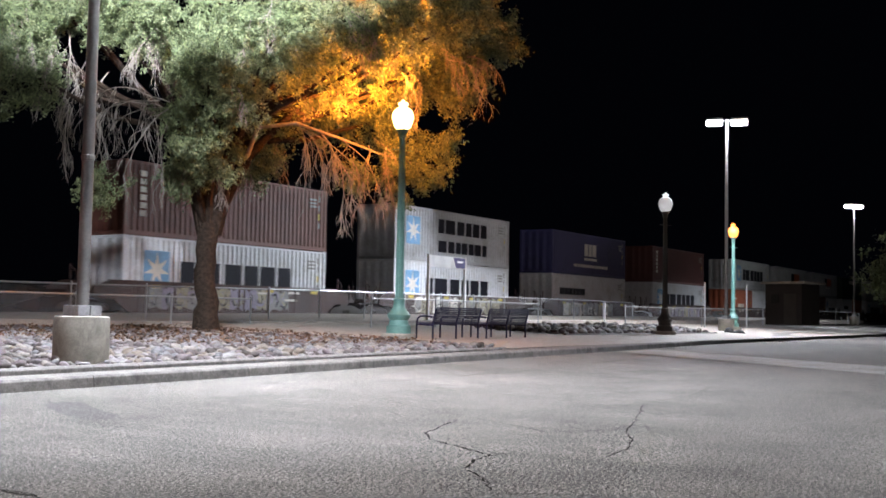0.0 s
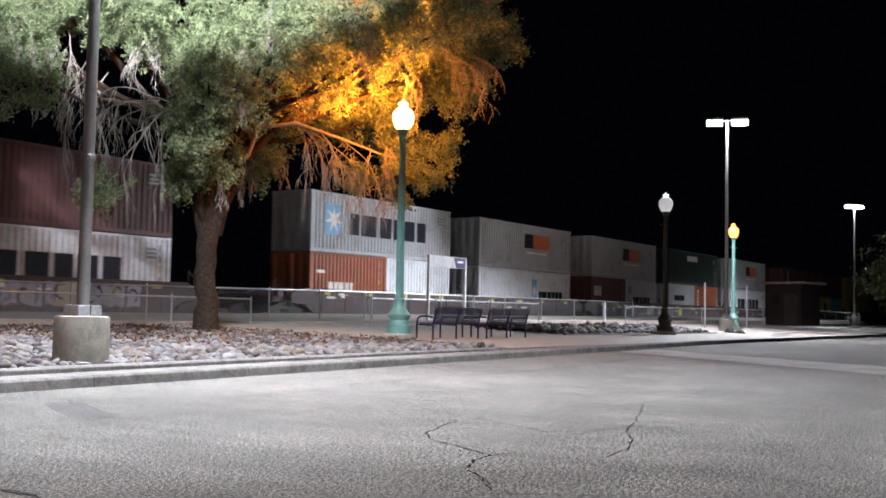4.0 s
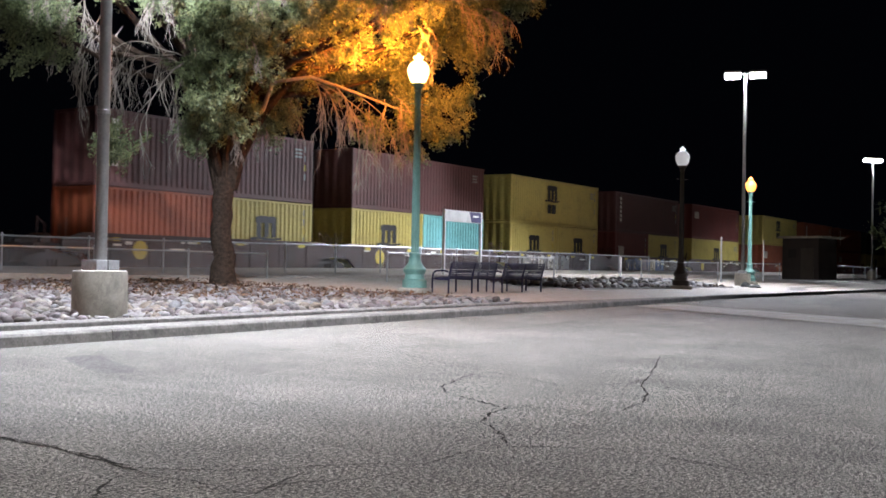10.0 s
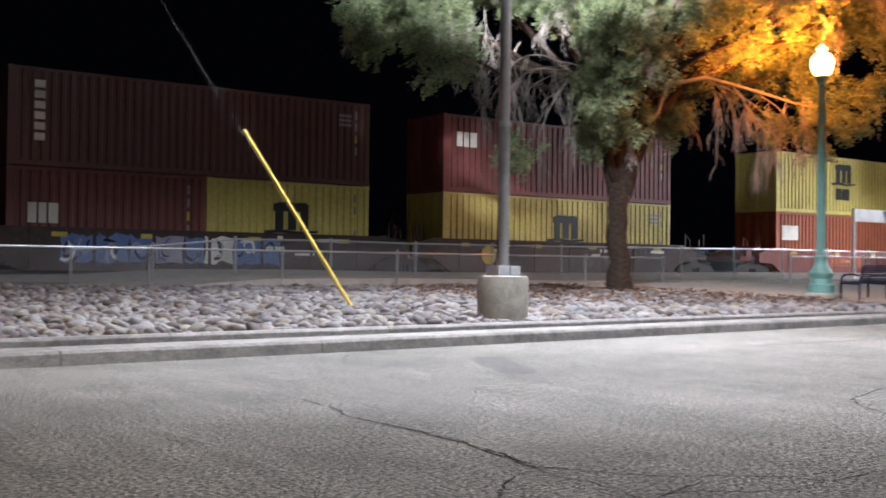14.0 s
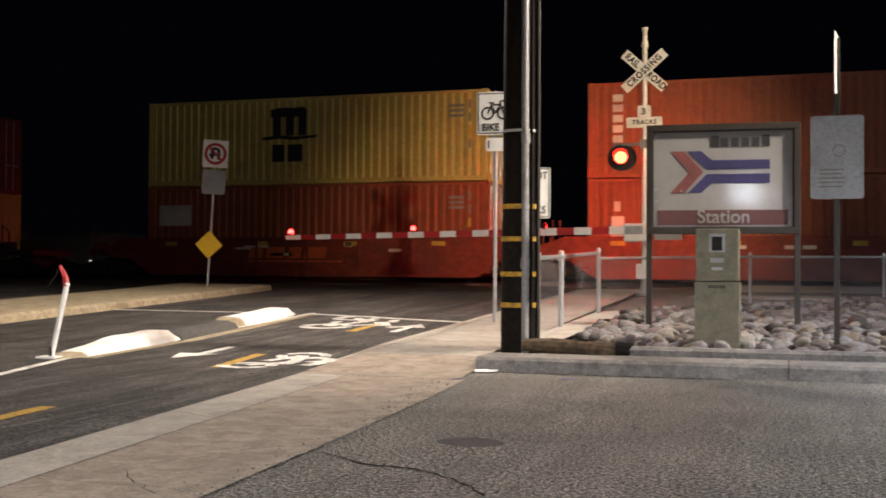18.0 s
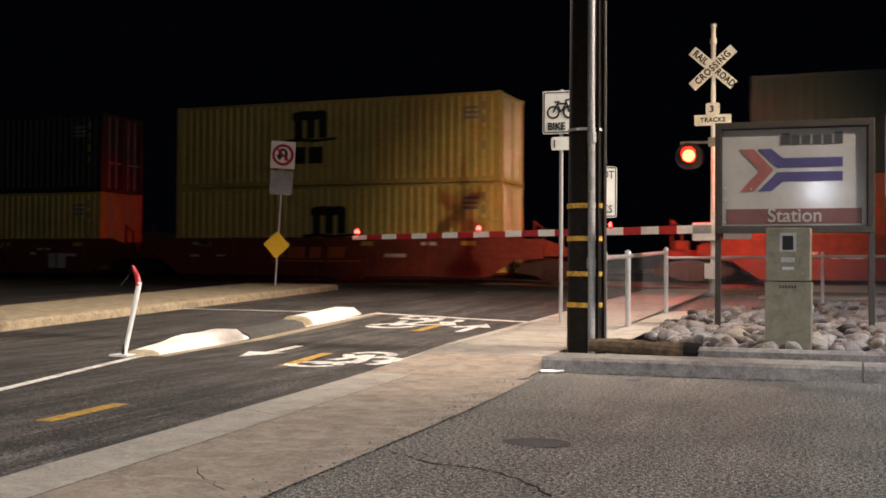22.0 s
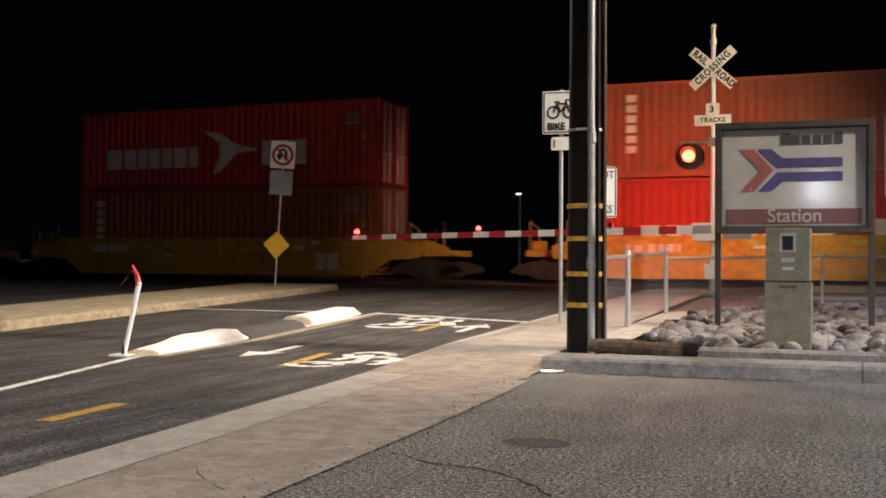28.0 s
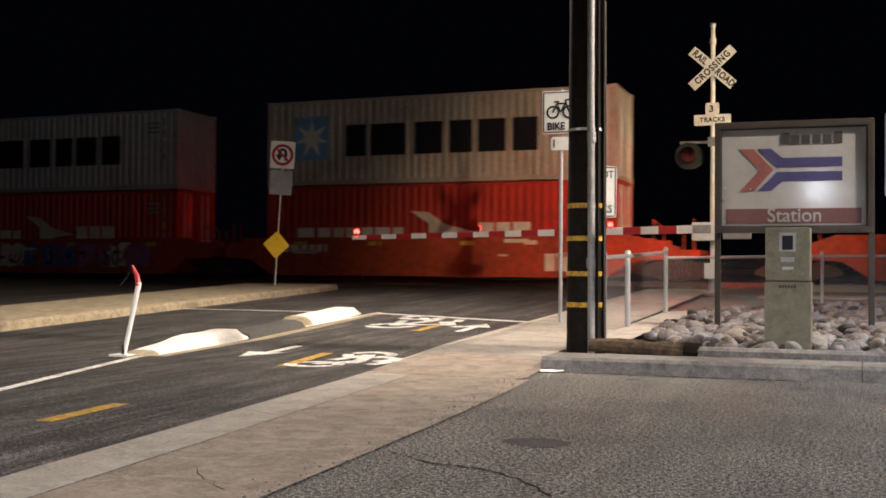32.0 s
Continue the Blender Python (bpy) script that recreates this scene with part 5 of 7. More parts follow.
def fence(name, label, posts, height, infill=True, r=0.03, rail=0.024):
    """A low chain-link fence: posts, a top rail and woven wire."""
    ob = thing(name, label, "fence", group="low station fences")
    for x, y, z in posts:
        part("post", lathe([(r, -0.1), (r, height), (r * 1.25, height + 0.01), (r * 1.1, height + 0.05), (0.004, height + 0.07)], 10), M["steel"], ob, smooth=True).location = (x, y, z)
    for a, b in zip(posts, posts[1:]):
        part("top_rail", tube([(a[0], a[1], a[2] + height - 0.02), (b[0], b[1], b[2] + height - 0.02)], rail, 8), M["steel"], ob, smooth=True)
        if not infill:
            continue
        A, B = Vector(a), Vector(b)
        L = (B - A).length
        d, up = (B - A) / L, Vector((0, 0, 1))
        h0, h1, s = 0.06, height - 0.04, 0.075
        H = h1 - h0
        v, f = [], []
        n = int((L + H) / s)
        side = d.cross(up) * 0.004
        for i in range(1, n):
            o = i * s
            for sign in (1, -1):
                pts = []
                for q in (max(0.0, o - H), min(L, o)):
                    zz = (o - q) if sign > 0 else H - (o - q)
                    pts.append(A + d * q + up * (h0 + min(max(zz, 0), H)) + side * sign)
                w = Vector((0, 0, 0.0026 if r > 0.033 else 0.0022))
                k = len(v)
                v += [(pts[0] - w)[:], (pts[1] - w)[:], (pts[1] + w)[:], (pts[0] + w)[:]]
                f.append((k, k + 1, k + 2, k + 3))
        me = bpy.data.meshes.new("wire_mesh")
        me.from_pydata(v, [], f)
        me.materials.append(M["mesh"])
        piece("wire_mesh", me, ob)
    return ob


def build_fences():
    fence("chain_link_fence", "low galvanised chain-link fence beside the pavement", [(-2.86, 12.75, 0.17), (-2.92, 14.5, 0.21), (-2.92, 17.6, 0.31)], 1.03, r=0.036, rail=0.028)
    row = [(-2.92, 17.6, 0.31), (-0.6, 20.6, 0.38), (1.93, 23.5, 0.42)] + [(1.93 + 3.34 * i, 23.5, 0.43) for i in range(1, 8)]
    fence("chain_link_fence", "low galvanised chain-link fence behind the rock bed", row, 0.94)
    tops = [(7.75, 1.34), (9.81, 1.47), (12.08, 1.70), (15.0, 1.72), (17.9, 1.70), (20.8, 1.71), (23.7, 1.73), (26.6, 1.76), (29.5, 1.78), (32.4, 1.81), (35.3, 1.83), (38.2, 1.84), (41.1, 1.85), (44.0, 1.86), (47.0, 1.87), (51.0, 1.88), (55.0, 1.89), (59.0, 1.89), (63.5, 1.90)]
    fence("platform_railing", "galvanised railing along the raised platform", [(x, 26.5, z - 1.0) for x, z in tops], 1.0)
    fence("plaza_railing", "short galvanised railing at the plaza", [(28.9, 21.4, 0.48), (33.0, 21.5, 0.50), (37.2, 21.6, 0.5), (41.5, 21.7, 0.5)], 1.0)
    fence("plaza_railing", "galvanised railing round the far plaza", [(48.0, 20.4, 0.5), (54.0, 20.6, 0.52), (60.0, 20.8, 0.55), (66.0, 19.0, 0.58)], 1.0)
    fence("plaza_railing", "distant railing beside the lot", [(74.0, 18.6, 0.6), (80.0, 19.0, 0.6), (88.0, 19.6, 0.6), (97.0, 20.6, 0.6), (106, 21.5, 0.6)], 1.05)


# ---- station things ----
def build_station():
    ob = thing("platform_sign", "white-posted platform sign with a pale banner", "sign", pose(36.4, 24.1, 0.62))
    for x in (0.0, 2.84):
        part("post", box(x - 0.05, x + 0.05, -0.05, 0.05, 0.0, 2.78, 0.008), M["signwhite"], ob)
    part("banner", box(0.05, 2.79, -0.035, 0.035, 2.28, 2.76, 0.005), M["banner"], ob)
    b = prism([(2.05, 2.30), (2.79, 2.30), (2.79, 2.74), (1.85, 2.74)], -0.042, -0.036)
    part("banner_panel", b, M["signblue"], ob, "blue end panel")
    part("lettering_bar", box(2.15, 2.6, -0.046, -0.043, 2.52, 2.6), M["signwhite"], ob)
    sh = thing("station_shed", "small dark block shed with a flat overhanging roof", "shed", pose(72.6, 18.9, 0.62, 0, 0, -14))
    part("wall", box(-1.2, 1.2, -1.25, 1.35, 0.0, 2.7, 0.02), M["shed"], sh)
    part("roof", box(-1.45, 1.45, -1.6, 1.55, 2.7, 2.85, 0.03), M["concrete"], sh)
    part("door", box(-1.25, -1.2, -0.9, 0.0, 0.02, 2.05, 0.01), M["bronze"], sh)
    part("window", box(-1.245, -1.2, 0.35, 0.9, 1.4, 2.0, 0.01), M["dark"], sh)
    for x, y in ((49.6, 22.2), (64.0, 19.4), (58.5, 20.1)):
        p = thing("marker_post", "slim white marker post on the plaza" if x < 50 else "slim grey signpost on the plaza", "post", pose(x, y, 0.6 if x < 50 else 0.55))
        h = 1.05 if x < 50 else 2.4
        part("post", lathe([(0.05, -0.1), (0.05, h), (0.03, h + 0.03)], 10), M["signwhite"] if x < 50 else M["steel"], p)
    k = thing("kerb_island", "curved concrete kerb end of the lot", "kerb", kind="structure")
    bm = slab([(50.0, 13.4), (52.5, 13.7), (55.0, 14.6), (60, 15.2), (66, 15.0), (66, 15.4), (60, 15.7), (54.5, 15.3), (52.0, 14.4), (50.0, 14.1)], -0.1, 0.15, lift=ground_height)
    part("kerb_stone", bm, M["kerb"], k)
    bag = bmesh.new()
    bmesh.ops.create_icosphere(bag, subdivisions=3, radius=1)
    for v in bag.verts:
        q = 1 + 0.3 * noise.noise(v.co * 1.7)
        v.co = Vector((0.36 * v.co.x * q, 0.3 * v.co.y * q, 0.17 * (v.co.z * q + 0.8)))
    tagged(part("dark_boulder", bag, M["rubber"], smooth=True), "dark low boulder at the foot of the light", "boulder").matrix_basis = pose(50.6, 15.75, 0.16)
    far = thing("far_tree", "distant leafy tree at the edge of the lot", "tree", pose(79.0, 14.0, 0.4))
    part("trunk", tube([(0, 0, 0), (0.1, 0, 1.5), (0, 0.1, 2.6)], [0.16, 0.13, 0.1], 8), M["bark"], far)
    rng = np.random.default_rng(9)
    vs, fs = [], []
    for c in range(60):
        ctr = rng.normal(size=3) * np.array([1.0, 1.0, 0.8]) + np.array([0, 0, 3.6])
        for i in range(40):
            p = ctr + rng.normal(size=3) * 0.3
            t, w = rng.normal(size=3) * 0.09, rng.normal(size=3) * 0.05
            j = len(vs)
            vs += [(p - t).tolist(), (p + w).tolist(), (p + t).tolist(), (p - w).tolist()]
            fs.append((j, j + 1, j + 2, j + 3))
    me = bpy.data.meshes.new("crown")
    me.from_pydata(vs, [], fs)
    me.materials.append(LEAF)
    piece("crown", me, far)


# ---- signs near the crossing ----
def sign_post(ob, h, r=0.03):
    part("post", lathe([(r, -0.1), (r, h)], 10), M["steel"], ob)


def plate(name, w, h, z, mat, ob, label="", y=-0.04, t=0.006, bevel=0.03):
    b = bmesh.new()
    pts = []
    for cx, cz, a0 in ((w / 2 - bevel, h / 2 - bevel, 0), (-w / 2 + bevel, h / 2 - bevel, 90), (-w / 2 + bevel, -h / 2 + bevel, 180), (w / 2 - bevel, -h / 2 + bevel, 270)):
        for a in (0, 45, 90):
            pts.append((cx + bevel * math.cos(radians(a0 + a)), z + cz + bevel * math.sin(radians(a0 + a))))
    prism(pts, y, y + t, b)
    bmesh.ops.recalc_face_normals(b, faces=b.faces[:])
    return part(name, b, mat, ob, label)


def ring(cx, cz, r0, r1, y, mat, ob, name, sides=28, start=0, sweep=360, label=""):
    b = bmesh.new()
    n = max(3, int(sides * sweep / 360))
    A = [radians(start + sweep * i / n) for i in range(n + 1)]
    o = [b.verts.new((cx + r1 * math.cos(a), y, cz + r1 * math.sin(a))) for a in A]
    i_ = [b.verts.new((cx + r0 * math.cos(a), y, cz + r0 * math.sin(a))) for a in A]
    for j in range(n):
        b.faces.new((o[j], i_[j], i_[j + 1], o[j + 1]))
    ex = bmesh.ops.extrude_face_region(b, geom=b.faces[:])
    for v in [g for g in ex["geom"] if isinstance(g, bmesh.types.BMVert)]:
        v.co.y += 0.003
    return part(name, b, mat, ob, label)


def bar(p, q, w, y, mat, ob, name, label=""):
    d = Vector((q[0] - p[0], q[1] - p[1])).normalized() * w / 2
    return part(name, prism([(p[0] - d.y, p[1] + d.x), (p[0] + d.y, p[1] - d.x), (q[0] + d.y, q[1] - d.x), (q[0] - d.y, q[1] + d.x)], y, y + 0.003), mat, ob, label)


def build_signs():
    # no U-turn sign over a yellow diamond, on the median
    ob = thing("no_u_turn_sign", "no U-turn sign over a yellow diamond marker on a steel post", "sign", pose(-13.55, 23.36, 0.56, 0, 3.0, 24))
    sign_post(ob, 3.6)
    p = plate("sign_plate", 0.61, 0.68, 3.28, M["signwhite"], ob)
    ring(0, 3.28, 0.20, 0.27, -0.046, M["signred"], p, "red_ring")
    ring(0.0, 3.33, 0.045, 0.115, -0.046, M["black"], p, "arrow_bend", 20, 0, 180)
    bar((0.08, 3.33), (0.08, 3.14), 0.07, -0.046, M["black"], p, "arrow_stem")
    bar((-0.08, 3.33), (-0.08, 3.25), 0.07, -0.046, M["black"], p, "arrow_stem")
    part("arrow_head", prism([(-0.175, 3.27), (0.015, 3.27), (-0.08, 3.13)], -0.047, -0.044), M["black"], p)
    bar((-0.16, 3.44), (0.16, 3.12), 0.055, -0.050, M["signred"], p, "red_slash")
    plate("lower_plate", 0.56, 0.60, 2.58, M["signback"], ob, "grey lower plate", y=-0.036)
    b = prism([(-0.02, 0.68), (0.31, 1.03), (-0.02, 1.38), (-0.35, 1.03)], -0.045, -0.038)
    part("yellow_diamond", b, M["yellow"], ob, "yellow diamond marker")
    # bike sign and stop sign behind the utility pole
    ob = thing("bike_sign", "white bicycle sign on a steel post", "sign", pose(-4.24, 15.92, 0.24, 0, 0, 2))
    sign_post(ob, 3.55)
    p = plate("sign_plate", 0.58, 0.66, 3.20, M["signwhite"], ob)
    for q, r in (((-0.265, 2.895), (0.265, 2.895)), ((0.265, 2.895), (0.265, 3.505)), ((0.265, 3.505), (-0.265, 3.505)), ((-0.265, 3.505), (-0.265, 2.895))):
        bar(q, r, 0.016, -0.044, M["black"], p, "border")
    for cx in (-0.12, 0.13):
        ring(cx, 3.20, 0.074, 0.103, -0.046, M["black"], p, "bicycle_wheel", 20)
    for q, r in (((-0.12, 3.20), (-0.06, 3.33)), ((-0.06, 3.33), (0.08, 3.33)), ((0.08, 3.33), (0.0, 3.20)), ((0.0, 3.20), (-0.06, 3.33)), ((0.13, 3.20), (0.07, 3.38)), ((0.07, 3.38), (0.14, 3.39)), ((-0.10, 3.36), (-0.02, 3.36))):
        bar(q, r, 0.026, -0.046, M["black"], p, "bicycle_frame")
    words("BIKE", 0.155, M["black"], p, pose(-0.07, -0.046, 2.98), stretch=0.9, bold=0.03)
    q = plate("small_plate", 0.30, 0.20, 2.72, M["signwhite"], ob, "small white plate")
    bar((-0.10, 2.66), (-0.10, 2.78), 0.02, -0.046, M["black"], q, "lettering_bar")
    ob = thing("stop_on_tracks_sign", "white regulatory sign for the crossing on a post", "sign", pose(-3.74, 16.12, 0.28, 0, 0, 14))
    sign_post(ob, 2.4)
    p = plate("sign_plate", 0.62, 0.78, 1.94, M["signwhite"], ob)
    for q, r in (((-0.29, 1.57), (0.29, 1.57)), ((0.29, 1.57), (0.29, 2.31)), ((0.29, 2.31), (-0.29, 2.31)), ((-0.29, 2.31), (-0.29, 1.57))):
        bar(q, r, 0.016, -0.044, M["black"], p, "border")
    for i, w in enumerate(("DO NOT", "STOP", "ON", "TRACKS")):
        words(w, 0.16, M["black"], p, pose(0, -0.046, 2.20 - i * 0.175), stretch=0.82)
    # weathered sign board by the kerb
    ob = thing("parking_sign", "weathered grey sign board on a dark post", "sign", pose(0.53, 12.04, 0.22))
    part("post", box(-0.03, 0.03, -0.03, 0.03, -0.1, 3.3, 0.004), M["bronze"], ob)
    p = plate("sign_plate", 0.53, 0.88, 2.03, M["signback"], ob, "weathered grey board")
    for i in range(5):
        bar((-0.18, 1.72 + 0.045 * i), (0.05 + 0.02 * (i % 3), 1.72 + 0.045 * i), 0.012, -0.044, M["cabinet"], p, "lettering_bar")
    ring(0.02, 2.1, 0.055, 0.065, -0.044, M["cabinet"], p, "faded_symbol", 16)
    part("edge_sign", box(-0.006, 0.0, -0.2, 0.2, 2.70, 3.34, 0.001), M["signwhite"], ob, "white sign seen edge-on").rotation_euler = (0, 0, radians(-8))


def build_station_sign():
    ob = thing("station_sign", "framed station sign board with arrow emblem on two posts", "sign", pose(-1.78, 14.65, 0.25, 0, 0, 3.2))
    W, z0, z1 = 1.98, 1.30, 2.73
    for x in (-0.0, W - 0.07):
        part("post", box(x, x + 0.075, -0.04, 0.04, -0.15, z1 - 0.02, 0.006), M["bronze"], ob)
    for n, b in (("frame_rail", box(0.0, W, -0.075, 0.075, z1 - 0.07, z1 + 0.02, 0.01)), ("frame_rail", box(0.0, W, -0.075, 0.075, z0 - 0.02, z0 + 0.06, 0.01)), ("frame_stile", box(0.001, 0.08, -0.073, 0.073, z0 + 0.06, z1 - 0.07, 0.008)), ("frame_stile", box(W - 0.08, W - 0.001, -0.073, 0.073, z0 + 0.06, z1 - 0.07, 0.008))):
        part(n, b, M["bronze"], ob)
    p = part("sign_face", box(0.08, W - 0.08, -0.03, 0.03, z0 + 0.06, z1 - 0.07), M["acrylic"], ob, "glossy white sign face")
    for a, b, c, d in ((0.08, W - 0.08, z1 - 0.085, z1 - 0.07), (0.08, W - 0.08, z0 + 0.06, z0 + 0.075), (0.08, 0.095, z0 + 0.075, z1 - 0.085), (W - 0.095, W - 0.08, z0 + 0.075, z1 - 0.085)):
        part("inner_bead", box(a, b, -0.055, -0.031, c, d), M["black"], ob, "dark inner bead")
    for x, z in ((0.13, z1 - 0.13), (W - 0.14, z1 - 0.13), (0.13, z0 + 0.42), (W - 0.14, z0 + 0.42), (0.13, z0 + 0.13), (W - 0.14, z0 + 0.13), (0.13, z0 + 0.58), (0.46, z0 + 0.56)):
        b = lathe([(0.012, 0.0), (0.012, 0.006), (0.006, 0.010)], 8)
        b.transform(pose(x, -0.031, z, 90, 0, 0))
        part("bolt", b, M["steel"], ob)
    y = -0.036
    part("red_band", box(0.15, W - 0.15, y, -0.031, z0 + 0.10, z0 + 0.30), M["maroon"], p)
    words("Station", 0.255, M["acrylic"], p, pose(W / 2 + 0.02, y - 0.003, z0 + 0.205), stretch=0.95)
    # six plain bars stand for the operator's name
    for i in range(6):
        a = 0.84 + i * 0.132
        part("lettering_bar", box(a, a + (0.10 if i else 0.11), y, -0.031, z1 - 0.29, z1 - (0.14 if i in (0, 5) else 0.17)), M["greytext"], p)
    cx, cz = 0.62, z0 + 0.81
    def shape(name, pts, mat):
        part(name, prism([(cx + a, cz + b) for a, b in pts], y, -0.031), mat, p)
    shape("arrow_chevron", [(-0.30, 0.28), (-0.12, 0.28), (0.13, 0.0), (-0.12, -0.28), (-0.30, -0.28), (-0.05, 0.0)], M["chevron"])
    shape("arrow_upper", [(-0.07, 0.28), (0.10, 0.28), (0.24, 0.155), (0.98, 0.155), (0.98, 0.03), (0.17, 0.03)], M["signblue"])
    shape("arrow_lower", [(-0.07, -0.28), (0.10, -0.28), (0.24, -0.155), (0.98, -0.155), (0.98, -0.03), (0.17, -0.03)], M["signblue"])
    # parking pay cabinet
    c = thing("utility_cabinet", "beige metal utility pedestal cabinet with a small window", "cabinet", pose(-0.69, 11.86, 0.15))
    part("lower_body", box(-0.235, 0.235, -0.01, 0.42, -0.03, 0.77, 0.012), M["cabinet"], c)
    t = part("upper_body", box(-0.225, 0.225, -0.004, 0.41, 0.782, 1.345, 0.014), M["cabinet"], c)
    part("window", box(-0.055, 0.055, -0.012, -0.002, 1.11, 1.26, 0.004), M["dark"], t)
    part("window_trim", box(-0.085, 0.085, -0.007, 0.0, 1.09, 1.29, 0.004), M["signback"], t)
    part("handle_recess", box(-0.07, 0.07, -0.008, 0.0, 0.98, 1.03, 0.003), M["signback"], t)
    part("lock", box(-0.055, 0.06, -0.022, 0.0, 0.90, 0.93, 0.004), M["steel"], t)
    for i in range(6):
        part("lettering_bar", box(-0.085 + i * 0.03, -0.065 + i * 0.03, -0.018, -0.011, 0.705, 0.735), M["black"], c)
    part("hasp", box(0.23, 0.255, 0.1, 0.16, 0.45, 0.53, 0.004), M["steel"], c)


def build_utility_pole():
    ob = thing("utility_pole", "tarred wooden utility pole with conduits and yellow bands", "utility pole", pose(-2.97, 12.30, 0.05))
    part("pole", tube([(0, 0, -0.2), (0, 0, 4), (0.02, 0, 11)], [0.225, 0.20, 0.15], 18), M["wood"], ob, smooth=True)
    part("conduit", tube([(0.12, -0.235, 0.0), (0.12, -0.235, 1.0), (0.105, -0.22, 3.0), (0.09, -0.20, 8.0)], 0.042, 10), M["dullsteel"], ob, "grey steel conduit", smooth=True)
    for z in (1.0, 2.45):
        part("coupling", lathe([(0.054, z), (0.054, z + 0.12)], 12), M["dullsteel"], ob).location = (0.115, -0.235 + 0.012 * z / 3, 0)
    part("conduit", tube([(0.235, -0.06, 0.0), (0.225, -0.06, 4.0), (0.2, -0.06, 8)], 0.022, 8), M["bronze"], ob, "thin dark conduit")
    part("ground_strip", box(0.155, 0.185, -0.18, -0.14, 0.1, 6.0, 0.004), M["wood"], ob)
    for z in (0.55, 0.91, 1.32, 1.70):
        part("yellow_band", tube([(0, 0, z), (0, 0, z + 0.055)], 0.229, 18), M["lineyellow"], ob, "worn yellow band")
    for z in (2.6, 4.6):
        part("strap", tube([(0, 0, z), (0, 0, z + 0.03)], 0.222, 18), M["steel"], ob)
    # street light added to the pole, out of view, to light the crossing
    part("lamp_arm", tube([(-0.1, 0.1, 8.4), (-1.8, 1.6, 8.75), (-3.8, 3.3, 8.85)], 0.04, 8), M["steel"], ob)
    head = part("lamp_head", box(-4.35, -3.7, 3.25, 3.55, 8.77, 8.93, 0.04), M["signback"], ob, "added street light head, out of view")
    part("lamp_lens", box(-4.25, -3.85, 3.31, 3.49, 8.74, 8.765), M["led"], head)
    log = thing("timber_log", "weathered dark timber lying behind the kerb", "timber", pose(-2.1, 11.42, 0.20, 0, 1.5, 0))
    bm = tube([(-0.62, 0, 0), (-0.3, 0.01, 0.01), (0.1, -0.01, 0.0), (0.42, 0, 0.0)], [0.07, 0.085, 0.08, 0.085], 10)
    for v in bm.verts:
        v.co += 0.014 * noise.noise_vector(v.co * 6)
    part("log", bm, M["log"], log, smooth=False)
    part("log_end", tube([(0.40, 0, -0.01), (0.56, 0.0, -0.01)], [0.105, 0.10], 9), M["wood"], log, "dark log end")
    g = thing("guy_wire", "steel guy wire with a yellow plastic guard", "guy wire", pose(9.32, 15.59, 0.22))
    part("wire", tube([(0, 0, -0.1), (-3.08, 1.47, 5.35), (-9.2, 4.4, 16.0)], 0.003, 6), M["bronze"], g)
    part("guard", tube([(-0.02, 0.01, 0.03), (-1.70, 0.86, 3.05)], 0.032, 8), M["guard"], g, "yellow plastic guard", smooth=True)


# ---- the level crossing ----
FLASHERS = []


def signal_lamp(ob, x, y, z, facing, phase):
    """One round flashing lamp: hood, backboard and a lens drum that turns its lit face in and out."""
    m = pose(x, y, z, 9 if facing > 90 else 0, 0, facing)
    b = bmesh.new()
    lathe([(0.30, 0.0), (0.30, 0.012)], 26, b)
    b.transform(m @ pose(0, 0.10, 0, 90, 0, 0))
    board = part("backboard", b, M["black"], ob, "round black backboard")
    b = lathe([(0.155, -0.02), (0.165, 0.02), (0.165, 0.16), (0.06, 0.24)], 22)
    b.transform(m @ pose(0, 0.0, 0, -90, 0, 0))
    part("housing", b, M["black"], ob)
    b = bmesh.new()
    n = 14
    A = [radians(10 + 160 * i / n) for i in range(n + 1)]
    front = [b.verts.new((0.17 * math.cos(a), -0.26 + 0.1 * (1 - math.sin(a)), 0.17 * math.sin(a))) for a in A]
    back = [b.verts.new((0.17 * math.cos(a), 0.02, 0.17 * math.sin(a))) for a in A]
    for i in range(n):
        b.faces.new((front[i], front[i + 1], back[i + 1], back[i]))
    b.transform(m)
    part("hood", b, M["black"], ob)
    if facing > 90:
        # black tube added on the unseen far side, to narrow the lamp's beam
        b = tube([(0, 0.02, 0), (0, -0.32, 0)], 0.172, 20, caps=False)
        b.transform(m)
        part("tunnel_visor", b, M["beam_black"], ob, "added black tube that narrows the unseen lamp's beam")
    lens = new("lens_drum")
    lens.parent = ob
    drum = bmesh.new()
    lathe([(0.145, 0.0), (0.145, 0.012), (0.10, 0.032), (0.02, 0.04)], 22, drum)
    drum.transform(pose(0, 0, 0, 90, 0, 0))
    me = bpy.data.meshes.new("lit_lens")
    drum.to_mesh(me)
    drum.free()
    me.materials.append(M["red_back"] if facing > 90 else M["red_on"])
    lens.matrix_basis = m @ pose(0, -0.005, 0)
    piece("lit_lens", me, lens)
    back_ = bmesh.new()
    lathe([(0.15, 0.0), (0.15, 0.01), (0.10, 0.03), (0.02, 0.038)], 22, back_)
    back_.transform(pose(0, 0.004, 0, -90, 0, 0))
    part("dark_lens", back_, M["red_off"], lens)
    FLASHERS.append((lens, m @ pose(0, -0.005, 0), phase))


